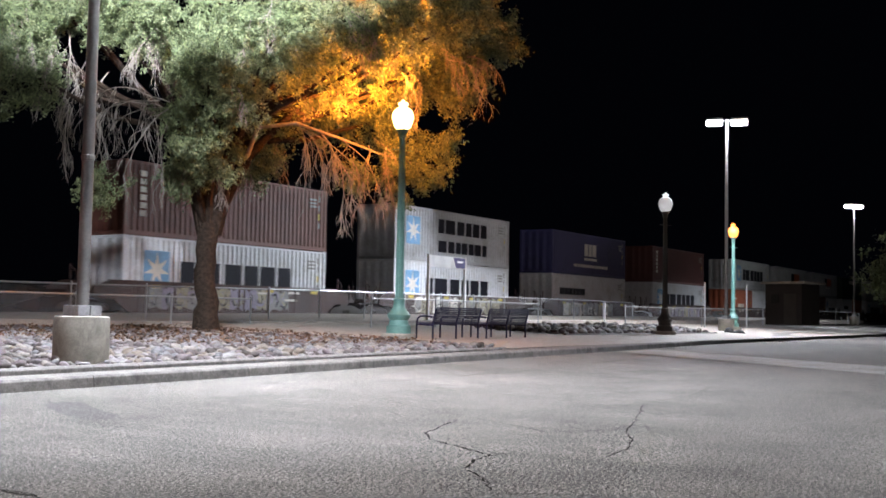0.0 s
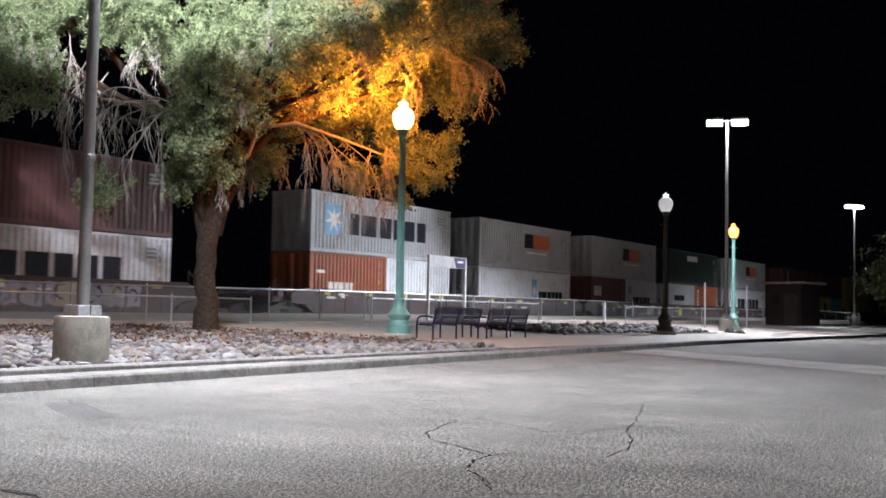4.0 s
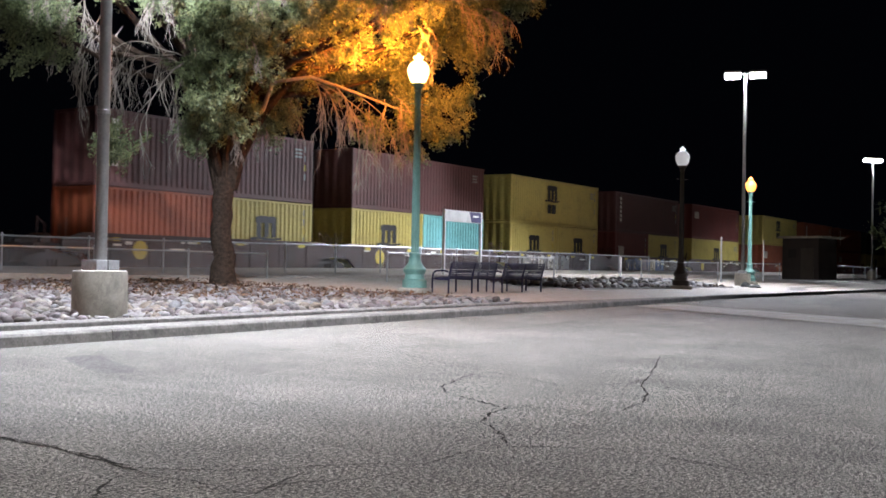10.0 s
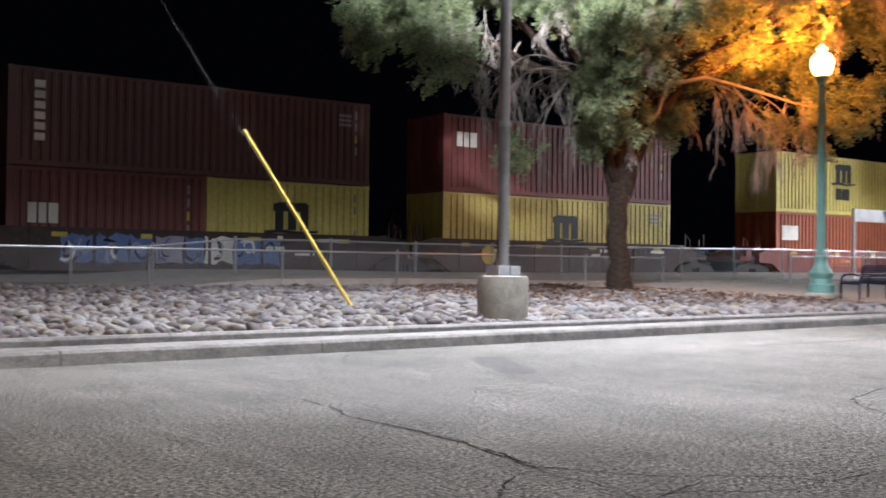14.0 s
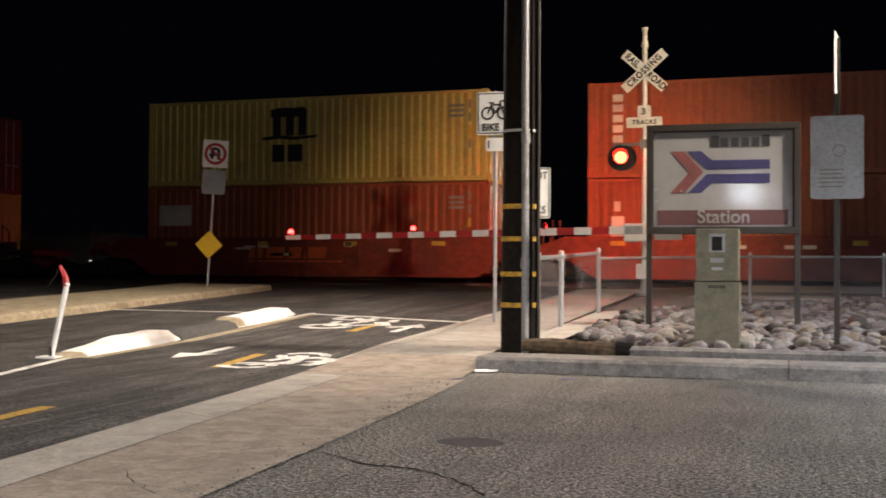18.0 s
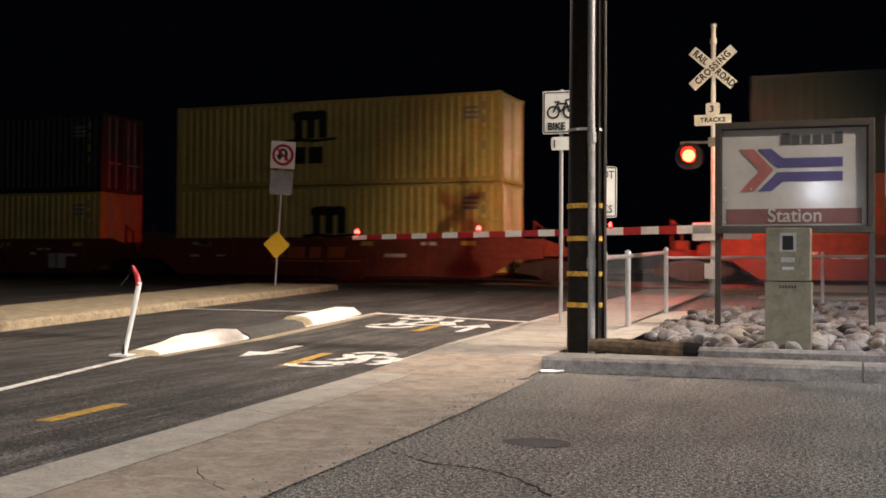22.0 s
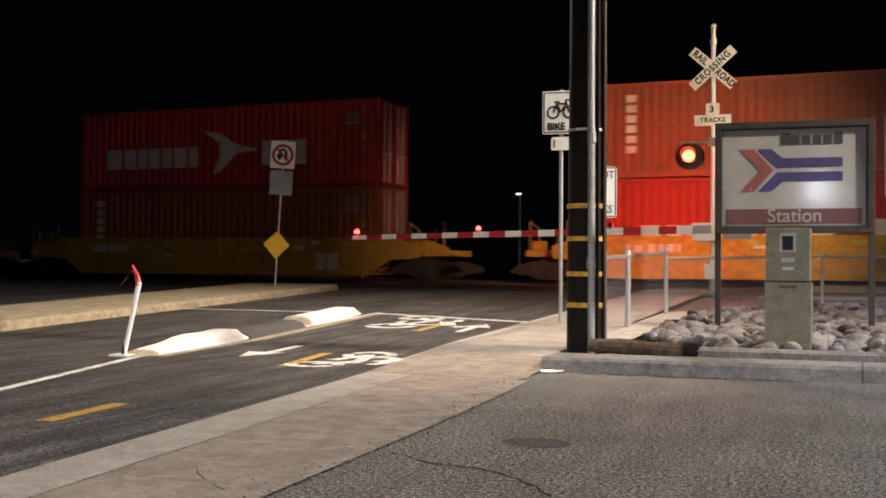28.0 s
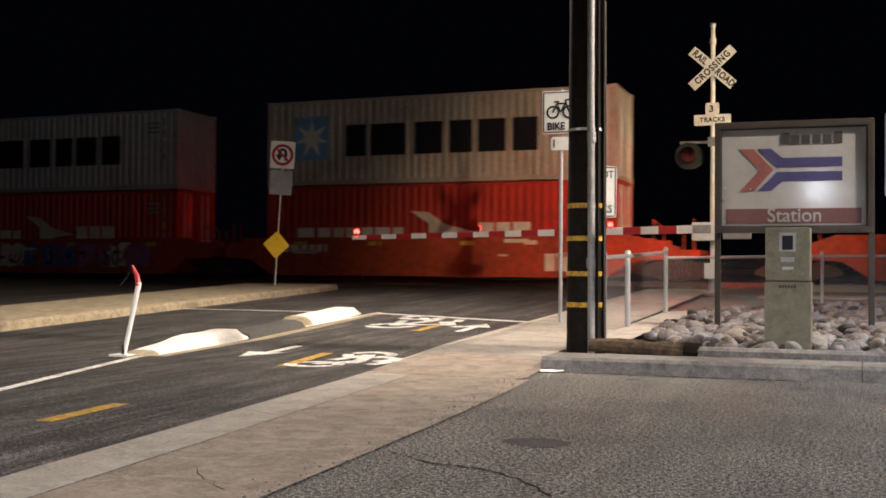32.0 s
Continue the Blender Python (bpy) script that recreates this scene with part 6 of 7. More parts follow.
def crossbuck(ob, y, z, side=1):
    for ang, texts in ((42, (("CROSSING", 0.0),)), (-42, (("RAIL", -0.36), ("ROAD", 0.36)))):
        blade = part("crossbuck_blade", box(-0.61, 0.61, y - 0.004 - (0.006 if ang > 0 else 0), y + (0 if ang < 0 else -0.005), -0.115, 0.115), M["signwhite"], ob, "white crossbuck blade")
        blade.matrix_basis = pose(0, 0, z, 0, -ang, 0)
        for text, x in texts:
            words(text, 0.205, M["black"], blade, pose(x, y - (0.012 if ang > 0 else 0.007), 0), stretch=0.84, spacing=1.22 if x == 0 else 1.08, bold=0.035)


def build_crossing():
    ob = thing("crossing_signal", "railroad crossing mast with crossbuck and red flashing lamps", "crossing signal", pose(-3.0, 24.3, 0.46))
    part("mast", lathe([(0.055, 0.0), (0.055, 5.6), (0.075, 5.61), (0.075, 5.72), (0.05, 5.75), (0.05, 5.98), (0.07, 5.99), (0.07, 6.05), (0.01, 6.06)], 12), M["signwhite"], ob, "white painted mast", smooth=True)
    part("mast_base", lathe([(0.19, 0.0), (0.19, 0.06), (0.10, 0.10), (0.085, 0.45), (0.06, 0.48)], 14), M["steel"], ob)
    crossbuck(ob, -0.09, 5.06)
    p = plate("tracks_plate", 0.80, 0.24, 3.90, M["signwhite"], ob, "white track count plate", y=-0.09)
    words("TRACKS", 0.14, M["black"], p, pose(0, -0.095, 3.90), stretch=0.95, spacing=1.15, bold=0.035)
    p = plate("number_plate", 0.30, 0.26, 4.15, M["signwhite"], ob, "", y=-0.09)
    words("3", 0.20, M["black"], p, pose(-0.02, -0.095, 4.14), bold=0.035)
    part("crossarm", tube([(-0.72, 0, 3.42), (0.72, 0, 3.42)], 0.035, 8), M["steel"], ob)
    part("junction_box", box(-0.1, 0.1, -0.08, 0.1, 3.32, 3.52, 0.01), M["signback"], ob)
    for x, ph in ((-0.52, 0), (0.52, 1)):
        part("lamp_hanger", tube([(x, 0, 3.42), (x, 0, 3.3)], 0.025, 6), M["steel"], ob)
        signal_lamp(ob, x, -0.12, 3.12, 6, ph)
        signal_lamp(ob, x, 0.22, 3.12, 196, ph)
    part("gate_mechanism", box(-0.42, 0.12, -0.28, 0.22, 1.22, 1.62, 0.03), M["signwhite"], ob, "white gate mechanism box")
    part("relay_box", box(-0.16, 0.06, -0.2, 0.05, 0.38, 0.72, 0.015), M["signwhite"], ob)
    part("counterweight", box(0.25, 0.85, -0.26, -0.16, 1.25, 1.55, 0.02), M["steel"], ob)
    g = thing("crossing_gate_arm", "lowered gate arm striped red and white with small lamps", "gate arm", pose(-3.35, 24.05, 1.93, 0, -1.0, 0))
    L = 8.4
    n = 21
    for i in range(n):
        a, b = -L + i * L / n, -L + (i + 1) * L / n
        h = 0.055 + 0.035 * (i / n)
        part("arm_stripe", box(a, b - 0.001, -0.025, 0.025, -h, h), M["signred"] if i % 2 == 1 else M["signwhite"], g)
    part("arm_adapter", box(-0.05, 0.35, -0.05, 0.05, -0.09, 0.09, 0.01), M["steel"], g)
    for i, (x, ph) in enumerate(((-8.28, None), (-5.07, 0), (-1.89, 1))):
        part("lamp_bracket", box(x - 0.03, x + 0.03, -0.03, 0.03, 0.06, 0.11), M["black"], g)
        if ph is None:
            part("gate_lamp", lathe([(0.06, 0.10), (0.068, 0.13), (0.06, 0.18), (0.02, 0.2)], 12), M["red_tip"], g, "steady red gate lamp").location.x = x
        else:
            lens = new("lamp_drum")
            lens.parent = g
            m = pose(x, 0, 0.15)
            lens.matrix_basis = m
            for nm, rot, mat in (("lit_lens", 90, M["red_tip"]), ("dark_lens", -90, M["red_off"])):
                b = lathe([(0.062, 0.0), (0.062, 0.02), (0.03, 0.045)], 12)
                b.transform(pose(0, 0, 0, rot, 0, 0))
                part(nm, b, mat, lens)
            FLASHERS.append((lens, m, ph))
    # mast on the far side of the tracks
    o2 = thing("far_crossing_signal", "crossing signal mast beyond the tracks", "crossing signal", pose(-20.5, 43.0, 0.5))
    part("mast", lathe([(0.06, 0.0), (0.06, 4.6), (0.01, 4.62)], 10), M["steel"], o2)
    part("crossarm", tube([(-0.5, 0, 3.18), (0.5, 0, 3.18)], 0.035, 8), M["steel"], o2)
    for x, ph in ((-0.4, 0), (0.4, 1)):
        part("lamp_hanger", tube([(x, 0, 3.18), (x, 0, 3.0)], 0.025, 6), M["steel"], o2)
        signal_lamp(o2, x, -0.12, 2.88, 22, ph)


def mark_ground(name, pts, mat, dz=0.012):
    bm = bmesh.new()
    bm.faces.new([bm.verts.new((x, y, ground_height(x, y) + dz)) for x, y in pts])
    bmesh.ops.recalc_face_normals(bm, faces=bm.faces[:])
    return part(name, bm, mat, MARKS)


def stripe(a, b, w, mat, name="lane_line", dz=0.012):
    d = Vector((b[0] - a[0], b[1] - a[1])).normalized()
    nx, ny = -d.y * w / 2, d.x * w / 2
    n = max(1, int(math.dist(a, b) / 2.5))
    out = []
    for i in range(n):
        p = [a[j] + (b[j] - a[j]) * i / n for j in (0, 1)]
        q = [a[j] + (b[j] - a[j]) * (i + 1) / n for j in (0, 1)]
        mark_ground(name, [(p[0] - nx, p[1] - ny), (p[0] + nx, p[1] + ny), (q[0] + nx, q[1] + ny), (q[0] - nx, q[1] - ny)], mat, dz)


MARKS = thing("road_markings", "worn white and yellow road paint", "road marking", kind="structure")


def build_markings():
    W, Y = M["linewhite"], M["lineyellow"]
    stripe((-5.7, 4.0), (-7.72, 10.3), 0.11, W)
    stripe((-7.72, 10.3), (-8.05, 17.6), 0.10, W)
    stripe((-7.52, 10.35), (-7.56, 12.6), 0.17, M["oldkerb"], "sand_strip", 0.009)
    stripe((-7.56, 12.6), (-7.98, 17.4), 0.20, M["oldkerb"], "sand_strip", 0.009)
    stripe((-5.05, 5.69), (-5.17, 6.65), 0.14, Y)
    stripe((-12.1, 17.46), (-8.8, 17.43), 0.13, W)
    stripe((-8.05, 17.42), (-4.9, 16.38), 0.17, W)
    stripe((-5.6, 9.85), (-5.88, 11.4), 0.14, Y)
    stripe((-6.0, 14.4), (-6.05, 15.7), 0.14, Y)
    def arrow(x, y, d):
        stripe((x, y), (x - 0.03 * d, y + 0.75 * d), 0.13, W, "arrow_stem", 0.014)
        k = y + 0.75 * d
        mark_ground("arrow_head", [(x - 0.28, k), (x + 0.24, k), (x - 0.03, k + 0.62 * d)], W, 0.014)
    arrow(-6.6, 12.0, -1)
    arrow(-5.36, 14.45, 1)
    def bicycle(cx, cy, d, k=1.0):
        for e in (-0.5, 0.5):
            bm = bmesh.new()
            A = [math.tau * i / 18 for i in range(18)]
            o, i_ = ([bm.verts.new((cx + k * (r * math.cos(a) + 0.1 * e), cy + d * k * (e * 1.25 + q * math.sin(a)), ground_height(cx, cy + d * k * (e * 1.25 + q * math.sin(a))) + 0.014)) for a in A] for r, q in ((0.34, 0.36), (0.20, 0.20)))
            for j in range(18):
                if j % 9 < 8:
                    bm.faces.new((o[j], o[(j + 1) % 18], i_[(j + 1) % 18], i_[j]))
            part("bicycle_wheel", bm, W, MARKS)
        for p, q in (((-0.05, -0.62), (0.25, -0.1)), ((0.25, -0.1), (0.05, 0.62)), ((-0.1, -0.1), (0.05, 0.62)), ((0.28, -0.4), (0.25, -0.05)), ((0.3, 0.5), (0.55, 0.3))):
            stripe((cx + k * p[0], cy + d * k * p[1]), (cx + k * q[0], cy + d * k * q[1]), 0.15, W, "bicycle_frame", 0.016)
        for p, q, w in (((0.48, -0.1), (0.72, 0.42), 0.24), ((0.55, -0.45), (0.62, -0.1), 0.16), ((0.82, 0.5), (0.95, 0.62), 0.2)):
            stripe((cx + k * p[0], cy + d * k * p[1]), (cx + k * q[0], cy + d * k * q[1]), w, W, "symbol_stroke", 0.016)
    bicycle(-5.35, 10.75, 1, 0.95)
    bicycle(-6.75, 15.9, -1, 1.25)
    # pale painted line across the car park
    mark_ground("lot_line", [(27.8, 12.0), (30.6, 12.1), (25.7, 4.6), (22.0, 4.0)], M["patch_pale"], 0.006)
    for i in range(3):
        mark_ground("lot_line", [(62 + 4 * i, 14.0), (64.4 + 4 * i, 14.0), (66.4 + 4 * i, 14.7), (64 + 4 * i, 14.7)], W, 0.01)


def build_road_things():
    med = thing("median", "worn tan concrete median kerb with a flat top", "median", kind="structure")
    ys = [6.0, 9, 12.4, 16, 19, 22, 24.6]
    for i, (a, b) in enumerate(zip(ys, ys[1:])):
        bm = bmesh.new()
        def sec(y):
            x = -11.86 - 0.045 * max(0, y - 12.4) - (0.0 if y < 24 else 0.0)
            g = ground_height(x, y)
            return [bm.verts.new((x + p, y, g + q)) for p, q in ((0, 0), (-0.02, 0.11), (-0.07, 0.15), (-2.6, 0.16), (-2.75, 0))]
        A, B = sec(a), sec(b - 0.015)
        for j in range(4):
            bm.faces.new((A[j], A[j + 1], B[j + 1], B[j]))
        bm.faces.new(A)
        bm.faces.new(B)
        bmesh.ops.recalc_face_normals(bm, faces=bm.faces[:])
        part("median_block", bm, M["oldkerb"], med)
    # two white-painted separators
    def separator(y0, y1, x0, x1, h, label, tail):
        """A low concrete bar: a long dirty ramp at one end, a steep worn face at the other."""
        ob = thing("lane_separator", label, "kerb")
        rnd = random.Random(int(10 * y0))
        def run(name, ta, tb, mat, label=""):
            bm, rings, n = bmesh.new(), [], 10
            for i in range(n + 1):
                t = ta + (tb - ta) * i / n
                y, x = y0 + (y1 - y0) * t, x0 + (x1 - x0) * t
                k = min(1.0, 0.10 + 0.9 * t / tail, 0.12 + (1 - t) * 16)
                w = 0.75 + 0.25 * min(1.0, t / tail)
                g = ground_height(x, y)
                rings.append([bm.verts.new((x + p * w + rnd.uniform(-0.012, 0.012), y, g + q * h * k * rnd.uniform(0.95, 1.04) - (0.02 if q == 0 else 0))) for p, q in ((0.30, 0), (0.24, 0.55), (0.16, 0.96), (0.0, 1.0), (-0.16, 0.96), (-0.24, 0.55), (-0.30, 0))])
            for a, b in zip(rings, rings[1:]):
                for j in range(6):
                    bm.faces.new((a[j], a[j + 1], b[j + 1], b[j]))
            bm.faces.new(rings[0])
            bm.faces.new(rings[-1])
            bmesh.ops.recalc_face_normals(bm, faces=bm.faces[:])
            part(name, bm, mat, ob, label)
        run("bare_end", 0.0, 0.16, M["oldkerb"], "bare tan concrete end")
        run("body", 0.16, 1.0, M["signwhite_worn"])
    separator(10.1, 12.75, -7.83, -8.02, 0.155, "white-painted concrete lane separator, scuffed", 0.55)
    separator(14.4, 17.3, -8.15, -8.50, 0.145, "white-painted concrete lane separator near the crossing", 0.12)
    ob = thing("separator_foot", "worn dark asphalt mound between the separators", "kerb")
    bm, rings = bmesh.new(), []
    for y, h in ((12.7, 0.10), (13.2, 0.115), (13.8, 0.11), (14.5, 0.12)):
        x = -8.0 - 0.08 * (y - 12.7)
        rings.append([bm.verts.new((x + p, y, ground_height(x, y) + h * q - (0.02 if q == 0 else 0))) for p, q in ((0.30, 0), (0.22, 0.7), (0.08, 1.0), (-0.1, 1.0), (-0.22, 0.7), (-0.30, 0))])
    for a, b in zip(rings, rings[1:]):
        for j in range(5):
            bm.faces.new((a[j], a[j + 1], b[j + 1], b[j]))
    bm.faces.new(rings[0])
    bm.faces.new(rings[-1])
    bmesh.ops.recalc_face_normals(bm, faces=bm.faces[:])
    part("body", bm, M["patch"], ob)
    d = thing("bent_delineator", "bent white flexible post with a torn red tip", "delineator", pose(-7.88, 10.18, 0.0))
    part("foot", box(-0.14, 0.12, -0.1, 0.1, 0.0, 0.03, 0.008), M["signwhite"], d)
    part("tube", tube([(0, 0, 0.02), (0.08, 0.0, 0.35), (0.20, 0.0, 0.86)], [0.028, 0.028, 0.032], 10), M["signwhite"], d, smooth=True)
    part("red_tip", tube([(0.19, 0.0, 0.82), (0.17, 0.0, 0.93), (0.10, 0.0, 1.05)], [0.036, 0.03, 0.018], 8), M["signred"], d, "torn red tip")
    part("loose_wire", tube([(0.10, 0, 1.04), (0.04, 0, 0.93), (-0.06, 0, 0.82)], 0.006, 5), M["black"], d)
    part("dark_sleeve", tube([(0.0, 0, 0.03), (0.015, 0, 0.14)], 0.031, 10), M["black"], d)
    # litter
    for x, y, s, mat, lab in ((-2.86, 10.42, 0.12, "signwhite", "crumpled white paper"), (-2.93, 9.6, 0.045, "signblue", "small dark wrapper"), (-1.95, 9.95, 0.06, "signblue", "small purple wrapper")):
        b = bmesh.new()
        bmesh.ops.create_grid(b, x_segments=4, y_segments=3, size=1)
        for v in b.verts:
            v.co = Vector((v.co.x * s, v.co.y * s * 0.6, 0.016 + s * 0.28 * abs(noise.noise(v.co * 2.3 + Vector((x, y, 0))))))
        bmesh.ops.solidify(b, geom=b.faces[:], thickness=0.003)
        tagged(part("paper_scrap", b, M[mat]), lab + " on the asphalt", "litter").matrix_basis = pose(x, y, 0.0, 0, 0, 20)
    # cracks and patches in the asphalt
    rnd = random.Random(21)
    cr = thing("asphalt_crack", "dark open crack in the worn asphalt", "crack", kind="structure")
    def crack(pts, w, dz=0.004):
        bm, row = bmesh.new(), []
        line = []
        for a, b in zip(pts, pts[1:]):
            n = max(2, int(math.dist(a, b) / 0.07))
            for i in range(n):
                t = i / n
                line.append((a[0] + (b[0] - a[0]) * t + rnd.uniform(-0.013, 0.013) + 0.02 * noise.noise(Vector((a[0] + t * 3, a[1], 1))), a[1] + (b[1] - a[1]) * t + rnd.uniform(-0.013, 0.013) + 0.02 * noise.noise(Vector((a[1] + t * 3, a[0], 5)))))
        line.append(pts[-1])
        prev = None
        for i, p in enumerate(line):
            q = line[min(i + 1, len(line) - 1)]
            o = line[max(i - 1, 0)]
            d = Vector((q[0] - o[0], q[1] - o[1])).normalized()
            k = w * rnd.uniform(0.3, 1.5) * (0.25 if i in (0, len(line) - 1) else 1)
            now = [bm.verts.new((p[0] - d.y * k, p[1] + d.x * k, dz + ground_height(*p))), bm.verts.new((p[0] + d.y * k, p[1] - d.x * k, dz + ground_height(*p)))]
            if prev:
                bm.faces.new((prev[0], prev[1], now[1], now[0]))
            prev = now
        bmesh.ops.recalc_face_normals(bm, faces=bm.faces[:])
        part("crack_line", bm, M["crack"], cr)
    crack([(1.24, 9.94), (1.26, 9.24), (1.27, 8.37), (1.27, 7.41), (1.22, 6.82), (1.28, 6.36), (1.23, 5.82)], 0.0101)
    crack([(1.24, 7.25), (1.36, 7.04)], 0.0067)
    crack([(3.91, 7.73), (3.90, 6.87), (3.75, 6.34), (3.78, 5.68), (3.78, 5.10), (3.72, 4.76), (3.62, 4.17)], 0.0076)
    crack([(3.94, 6.96), (3.75, 6.35), (3.80, 5.73), (3.80, 5.18), (3.75, 4.80), (3.68, 4.29)], 0.0093)
    crack([(3.68, 4.29), (3.75, 4.11), (4.02, 3.73), (4.28, 3.58), (4.49, 3.44), (4.67, 3.20), (5.04, 3.23), (5.26, 3.22), (5.44, 3.12)], 0.0067)
    crack([(3.60, 4.19), (3.41, 4.14), (3.22, 4.00), (3.02, 3.78)], 0.0084)
    crack([(3.58, 4.13), (3.62, 3.81), (3.56, 3.46), (3.60, 3.39), (3.81, 3.46), (4.11, 3.54)], 0.0059)
    crack([(3.64, 3.45), (3.90, 3.40), (4.08, 3.26), (4.33, 3.17), (4.69, 3.22)], 0.0051)
    crack([(5.44, 3.12), (5.64, 2.88), (5.76, 2.58), (5.75, 2.31), (5.64, 1.99), (5.58, 1.74), (5.57, 1.54)], 0.0067)
    crack([(10.46, 7.56), (9.63, 6.33), (8.90, 4.95), (8.56, 4.36), (9.20, 3.99), (9.76, 4.03)], 0.0084)
    crack([(8.87, 5.51), (8.30, 5.33), (7.75, 5.13), (7.38, 4.82), (7.12, 4.36), (6.92, 3.99), (6.52, 3.92), (6.16, 3.76), (5.95, 3.51), (5.73, 3.33), (5.53, 3.19)], 0.0101)
    crack([(6.86, 3.97), (7.24, 3.91)], 0.0059)
    crack([(11.90, 9.35), (14.18, 9.33), (16.62, 9.27), (19.33, 9.49), (24.12, 10.19), (26.14, 10.28)], 0.0185)
    crack([(13.11, 7.35), (12.62, 6.19), (12.26, 5.33), (12.21, 4.94), (13.56, 4.90), (15.14, 5.17)], 0.0076)
    crack([(12.21, 4.94), (10.12, 4.18), (9.08, 3.84), (8.51, 3.54), (7.95, 3.35), (7.36, 3.28)], 0.0076)
    crack([(9.96, 4.12), (10.69, 3.65)], 0.0059)
    crack([(5.36, 3.45), (5.56, 3.48), (5.70, 3.37)], 0.0051)
    crack([(-4.76, 6.53), (-4.32, 6.4), (-4.13, 6.36)], 0.010, 0.010)
    crack([(-2.49, 5.59), (-2.14, 5.33), (-1.84, 5.29), (-1.56, 5.11), (-1.3, 4.75)], 0.012)
    crack([(-2.6, 10.46), (-2.2, 10.5), (-1.67, 10.50), (-1.2, 10.52), (-0.5, 10.6)], 0.05)
    crack([(-3.9, 6.9), (-3.4, 7.1), (-2.75, 7.64)], 0.007)
    crack([(-3.4, 5.4), (-2.9, 4.6), (-2.7, 4.1)], 0.008)
    for pts in ([(-3.23, 4.74), (-2.96, 4.45), (-2.71, 4.25)], [(-4.1, 6.73), (-3.9, 6.6), (-3.72, 6.53)], [(-3.69, 6.69), (-3.3, 7.1), (-2.98, 7.42)]):
        crack(pts, 0.0035, 0.016)
    for cx, cy, rx, ry in ((-1.8, 6.21, 0.21, 0.17),):
        mark = [(cx + rx * math.cos(math.tau * i / 20), cy + ry * math.sin(math.tau * i / 20)) for i in range(20)]
        bm = bmesh.new()
        bm.faces.new([bm.verts.new((x, y, 0.004)) for x, y in mark])
        tagged(part("asphalt_patch", bm, M["patch"]), "dark round stain in the asphalt", "stain", kind="structure")
    bm = bmesh.new()
    bm.faces.new([bm.verts.new((x, y, 0.004)) for x, y in ((7.25, 9.62), (7.55, 9.75), (7.72, 9.6), (7.4, 9.0), (7.0, 8.15), (6.75, 7.95), (6.5, 8.02), (6.8, 8.8))])
    tagged(part("asphalt_patch", bm, M["patch_soft"]), "old dark patch in the asphalt", "patch", kind="structure")


def build_grit():
    """Loose grit and crumbled asphalt along the kerb and the apron's edge."""
    rnd = random.Random(9)
    vs, fs = [], []
    lines = (((-2.51, 4.3), (-2.59, 5.9), 0.10, 160), ((-2.59, 5.9), (-2.82, 7.85), 0.10, 180), ((-2.82, 7.85), (-3.0, 10.3), 0.10, 180), ((-2.85, 10.48), (0.3, 10.66), 0.12, 420), ((0.3, 10.62), (16.0, 11.5), 0.16, 500), ((-3.0, 9.0), (2.5, 4.0), 2.4, 260))
    for a, b, w, n in lines:
        for i in range(n):
            t = rnd.random()
            x, y = a[0] + (b[0] - a[0]) * t + rnd.gauss(0, w), a[1] + (b[1] - a[1]) * t + rnd.gauss(0, w)
            if y > kerb_y(x) - 0.02:
                continue
            r = rnd.uniform(0.004, 0.009) * (1.5 if rnd.random() < 0.12 else 1)
            k = len(vs)
            vs += [(x + r * p * rnd.uniform(0.7, 1.3), y + r * q * rnd.uniform(0.7, 1.3), 0.010 + r * h) for p, q, h in ((1, 0, 0), (0, 1, 0), (-1, 0, 0), (0, -1, 0), (0, 0, 0.8))]
            fs += [(k, k + 1, k + 4), (k + 1, k + 2, k + 4), (k + 2, k + 3, k + 4), (k + 3, k, k + 4)]
    me = bpy.data.meshes.new("loose_grit")
    me.from_pydata(vs, [], fs)
    me.materials.append(M["grit"])
    tagged(piece("loose_grit", me, None), "loose grit and crumbs of asphalt along the kerb", "grit", kind="stuff")
    ob = thing("dark_bag", "small dark bag slumped beside the lamp pedestal", "bag", pose(50.6, 16.2, 0.17))
    bm = lathe([(0.05, 0.0), (0.22, 0.02), (0.26, 0.12), (0.2, 0.28), (0.10, 0.36), (0.03, 0.38)], 12)
    for v in bm.verts:
        v.co += 0.05 * noise.noise_vector(v.co * 5)
    part("bag", bm, M["rubber"], ob, smooth=True)


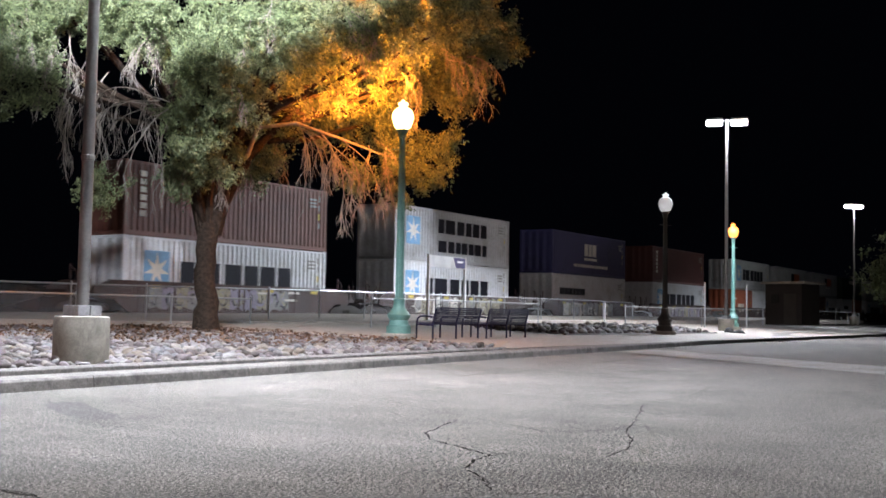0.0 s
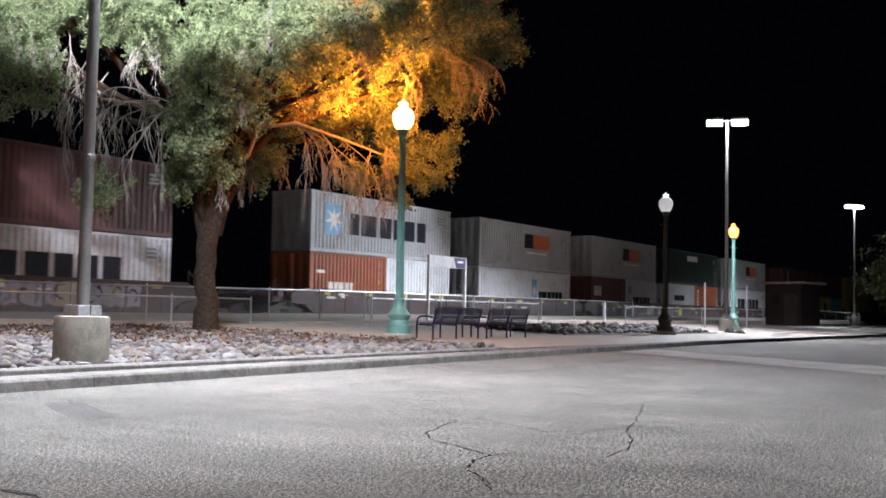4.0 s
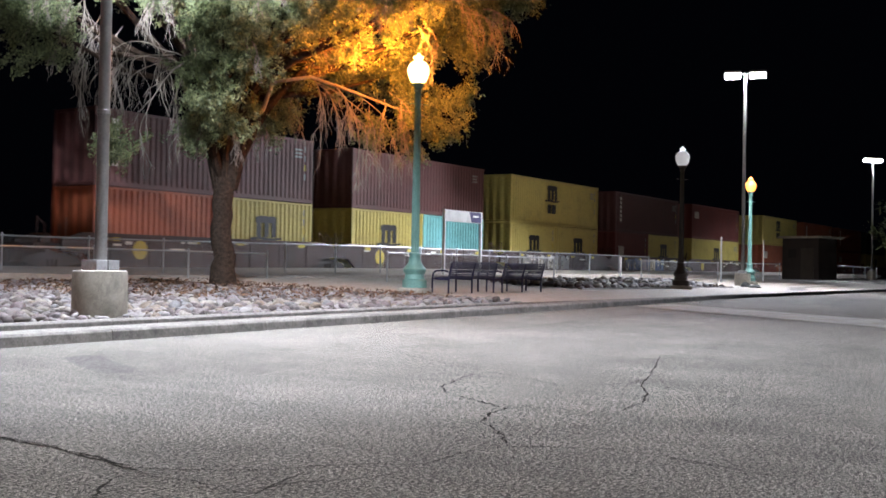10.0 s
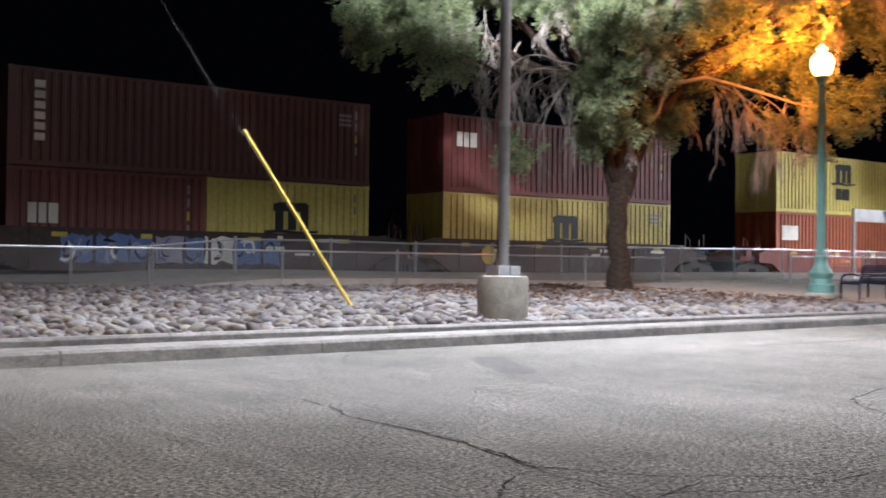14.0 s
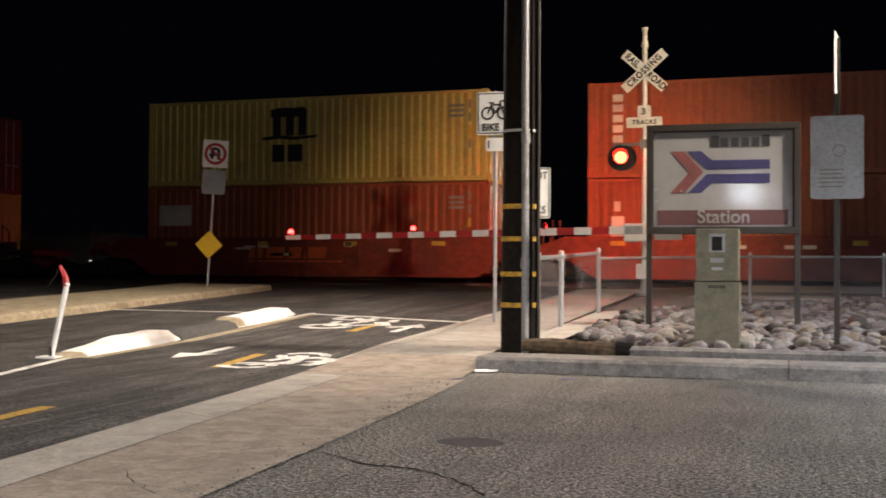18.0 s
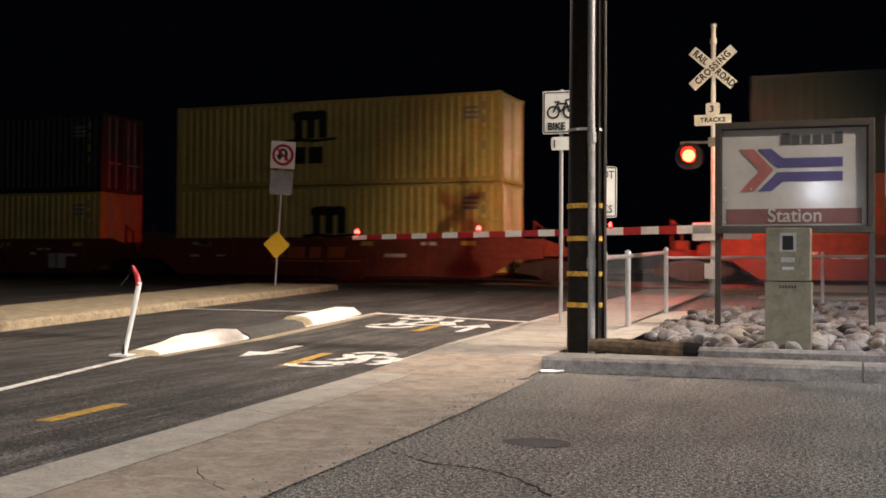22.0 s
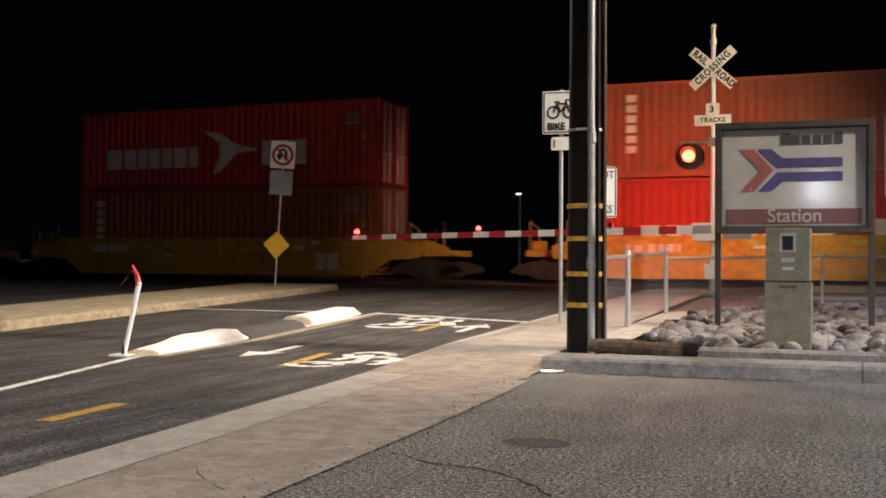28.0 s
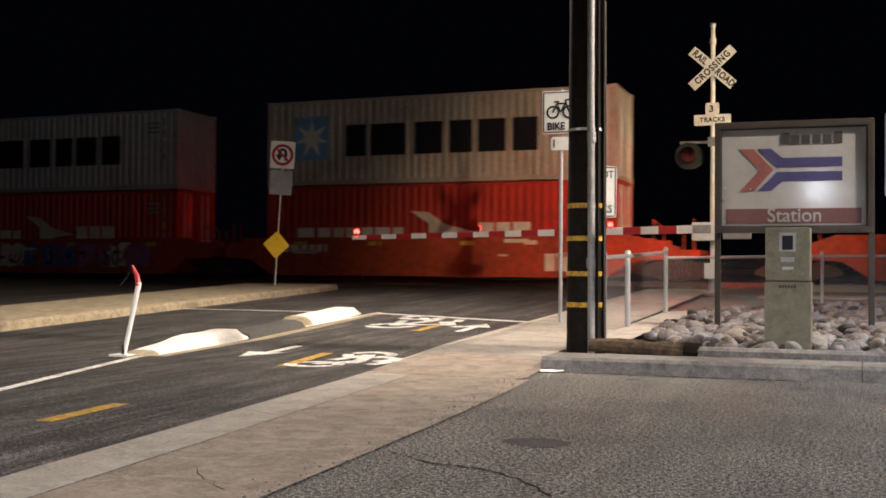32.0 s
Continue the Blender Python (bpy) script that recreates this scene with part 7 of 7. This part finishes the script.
def build_distance():
    for x, y, h in ((-24, 78, 6.2), (-60, 110, 6.0)):
        ob = thing("distant_street_lamp", "distant street lamp beyond the tracks", "street lamp", pose(x, y, 0.48))
        part("pole", tube([(0, 0, 0), (0, 0, h)], 0.08, 8), M["steel"], ob)
        part("arm", tube([(0, 0, h - 0.1), (-1.6, 0, h - 0.4)], 0.04, 6), M["steel"], ob)
        part("lamp_head", box(-0.3, 0.1, -0.12, 0.12, h - 0.04, h + 0.1, 0.02), M["distant"], ob)
    ob = thing("distant_mast_light", "distant white yard light on a tall mast", "lamp", pose(150.6, 80, 0.48))
    part("mast", tube([(0, 0, 0), (0, 0, 9.3)], [0.12, 0.07], 8), M["steel"], ob)
    part("lamp_head", box(-0.3, 0.3, -0.2, 0.2, 9.3, 9.75, 0.05), M["led"], ob, "glowing white lamp head")
    for x, z in ((-65.1, 1.45), (-60.1, 1.2)):
        ob = thing("distant_yard_light", "small distant yard light on a short post", "lamp", pose(x, 90, 0.48))
        part("post", tube([(0, 0, 0), (0, 0, z - 0.55)], 0.04, 6), M["steel"], ob)
        part("lamp_head", box(-0.16, 0.16, -0.1, 0.1, z - 0.57, z - 0.33, 0.02), M["distant"], ob)
    ob = thing("distant_building", "long low pale building beyond the tracks", "building", pose(-92, 105, 0.45))
    part("wall", box(-16, 16, 0, 10, 0, 4.2, 0.05), M["walkway"], ob)
    part("roof", box(-16.4, 16.4, -0.4, 10.4, 4.2, 4.5, 0.05), M["signback"], ob)
    for i in range(4):
        part("window", box(-12 + 7 * i, -10 + 7 * i, -0.04, 0.0, 1.3, 2.6), M["dark"], ob)
    for x, w in ((-7.6, 1.3), (-4.4, 1.0), (-2.0, 0.5), (4.6, 0.1)):
        part("lamp", box(x - w, x + w, -0.3, -0.1, 0.12 if w > 0.2 else 1.9, 0.22 if w > 0.2 else 2.1), M["distant"], ob, "dim wall light")


def build_boom():
    """A folded loader boom parked beyond the tracks, seen through the gaps of the train."""
    ob = thing("loader_boom", "pale folded loader boom on a dark track machine", "track machine", pose(26.8, 41.6, 0.515))
    part("body", box(-1.6, 1.4, -0.7, 0.9, 0.02, 1.75, 0.08), M["truck"], ob, "dark machine body")
    for x in (-1.1, 0.9):
        for y in (-0.8, 0.85):
            w = lathe([(0.05, 0.0), (0.42, 0.0), (0.45, 0.05), (0.42, 0.14), (0.05, 0.14)], 18)
            w.transform(pose(x, y, 0.44, 90, 0, 0))
            part("wheel", w, M["rubber"], ob)
    part("outer_arm", tube([(-0.75, -0.2, 1.7), (-0.35, -0.2, 2.6), (-0.05, -0.2, 3.35), (0.1, -0.2, 3.42)], [0.09, 0.11, 0.10, 0.08], 8), M["signback"], ob, "pale steel boom")
    part("inner_arm", tube([(0.1, -0.2, 3.42), (0.16, -0.2, 2.8), (0.12, -0.2, 2.1), (-0.1, -0.2, 1.7)], [0.08, 0.10, 0.09, 0.07], 8), M["signback"], ob, "pale steel boom")
    part("ram", tube([(-0.2, -0.25, 1.9), (0.08, -0.25, 2.9)], 0.035, 8), M["steel"], ob)


def build_all():
    build_lamps()
    build_tree()
    build_benches()
    build_fences()
    build_station()
    build_signs()
    build_station_sign()
    build_utility_pole()
    build_crossing()
    build_markings()
    build_road_things()
    build_grit()
    build_distance()
    build_boom()


M["patch_pale"] = asphalt("worn_pale_paint", (0.40, 0.385, 0.36), (0.27, 0.26, 0.245), 0.4)
M["patch_soft"] = asphalt("soft_patch_asphalt", (0.125, 0.12, 0.113), (0.10, 0.096, 0.09), 0.8)
M["signwhite_worn"] = paint("worn_white_paint", (0.84, 0.83, 0.80), 0.7, grain=20, vary=0.10, stain=1.6, bump=0.3, dirt=(0.64, 0.57, 0.47))
M["grit"] = paint("grit", (0.14, 0.12, 0.10), 0.9, vary=0.3, island=0.5)
M["log"] = paint("weathered_timber", (0.085, 0.055, 0.03), 0.9, grain=16, vary=0.45, stain=3, bump=0.8, dirt=(0.025, 0.016, 0.011), mottle=0.5)
build_all()
build_beds()


# ---- what moves ----
def motions():
    ends = (0, 1 / 30, 16, 32 - 1 / 30, 32)
    for ob, u, y, z in MOVING:
        walk(ob, [(t, pose(u - TRAIN_SPEED * t, y, z)) for t in ends])
    # the crossing lamps blink in turn: each lens drum swings its lit face out and back
    half, first, glow_time = 0.607, 17.745, 0.69
    for lens, m, phase in FLASHERS:
        rows, k = [(0, None)], 0
        turn = first + half * phase
        while turn > half:
            turn -= 2 * half
        events = []
        while turn < 32.2:
            events.append((turn, 0))
            events.append((turn + glow_time, 180))
            turn += 2 * half
        now = 180 if events[0][1] == 0 else 0
        rows = [(0, m @ pose(0, 0, 0, 0, 0, now))]
        for t, a in events:
            if t < 0.05:
                now = a
                rows = [(0, m @ pose(0, 0, 0, 0, 0, now))]
                continue
            if t > 31.85:
                break
            for i in range(4):
                rows.append((t - 0.05 + i / 30, m @ pose(0, 0, 0, 0, 0, now + 60 * i)))
            now += 180
        rows.append((32, m @ pose(0, 0, 0, 0, 0, now)))
        walk(lens, rows)


motions()
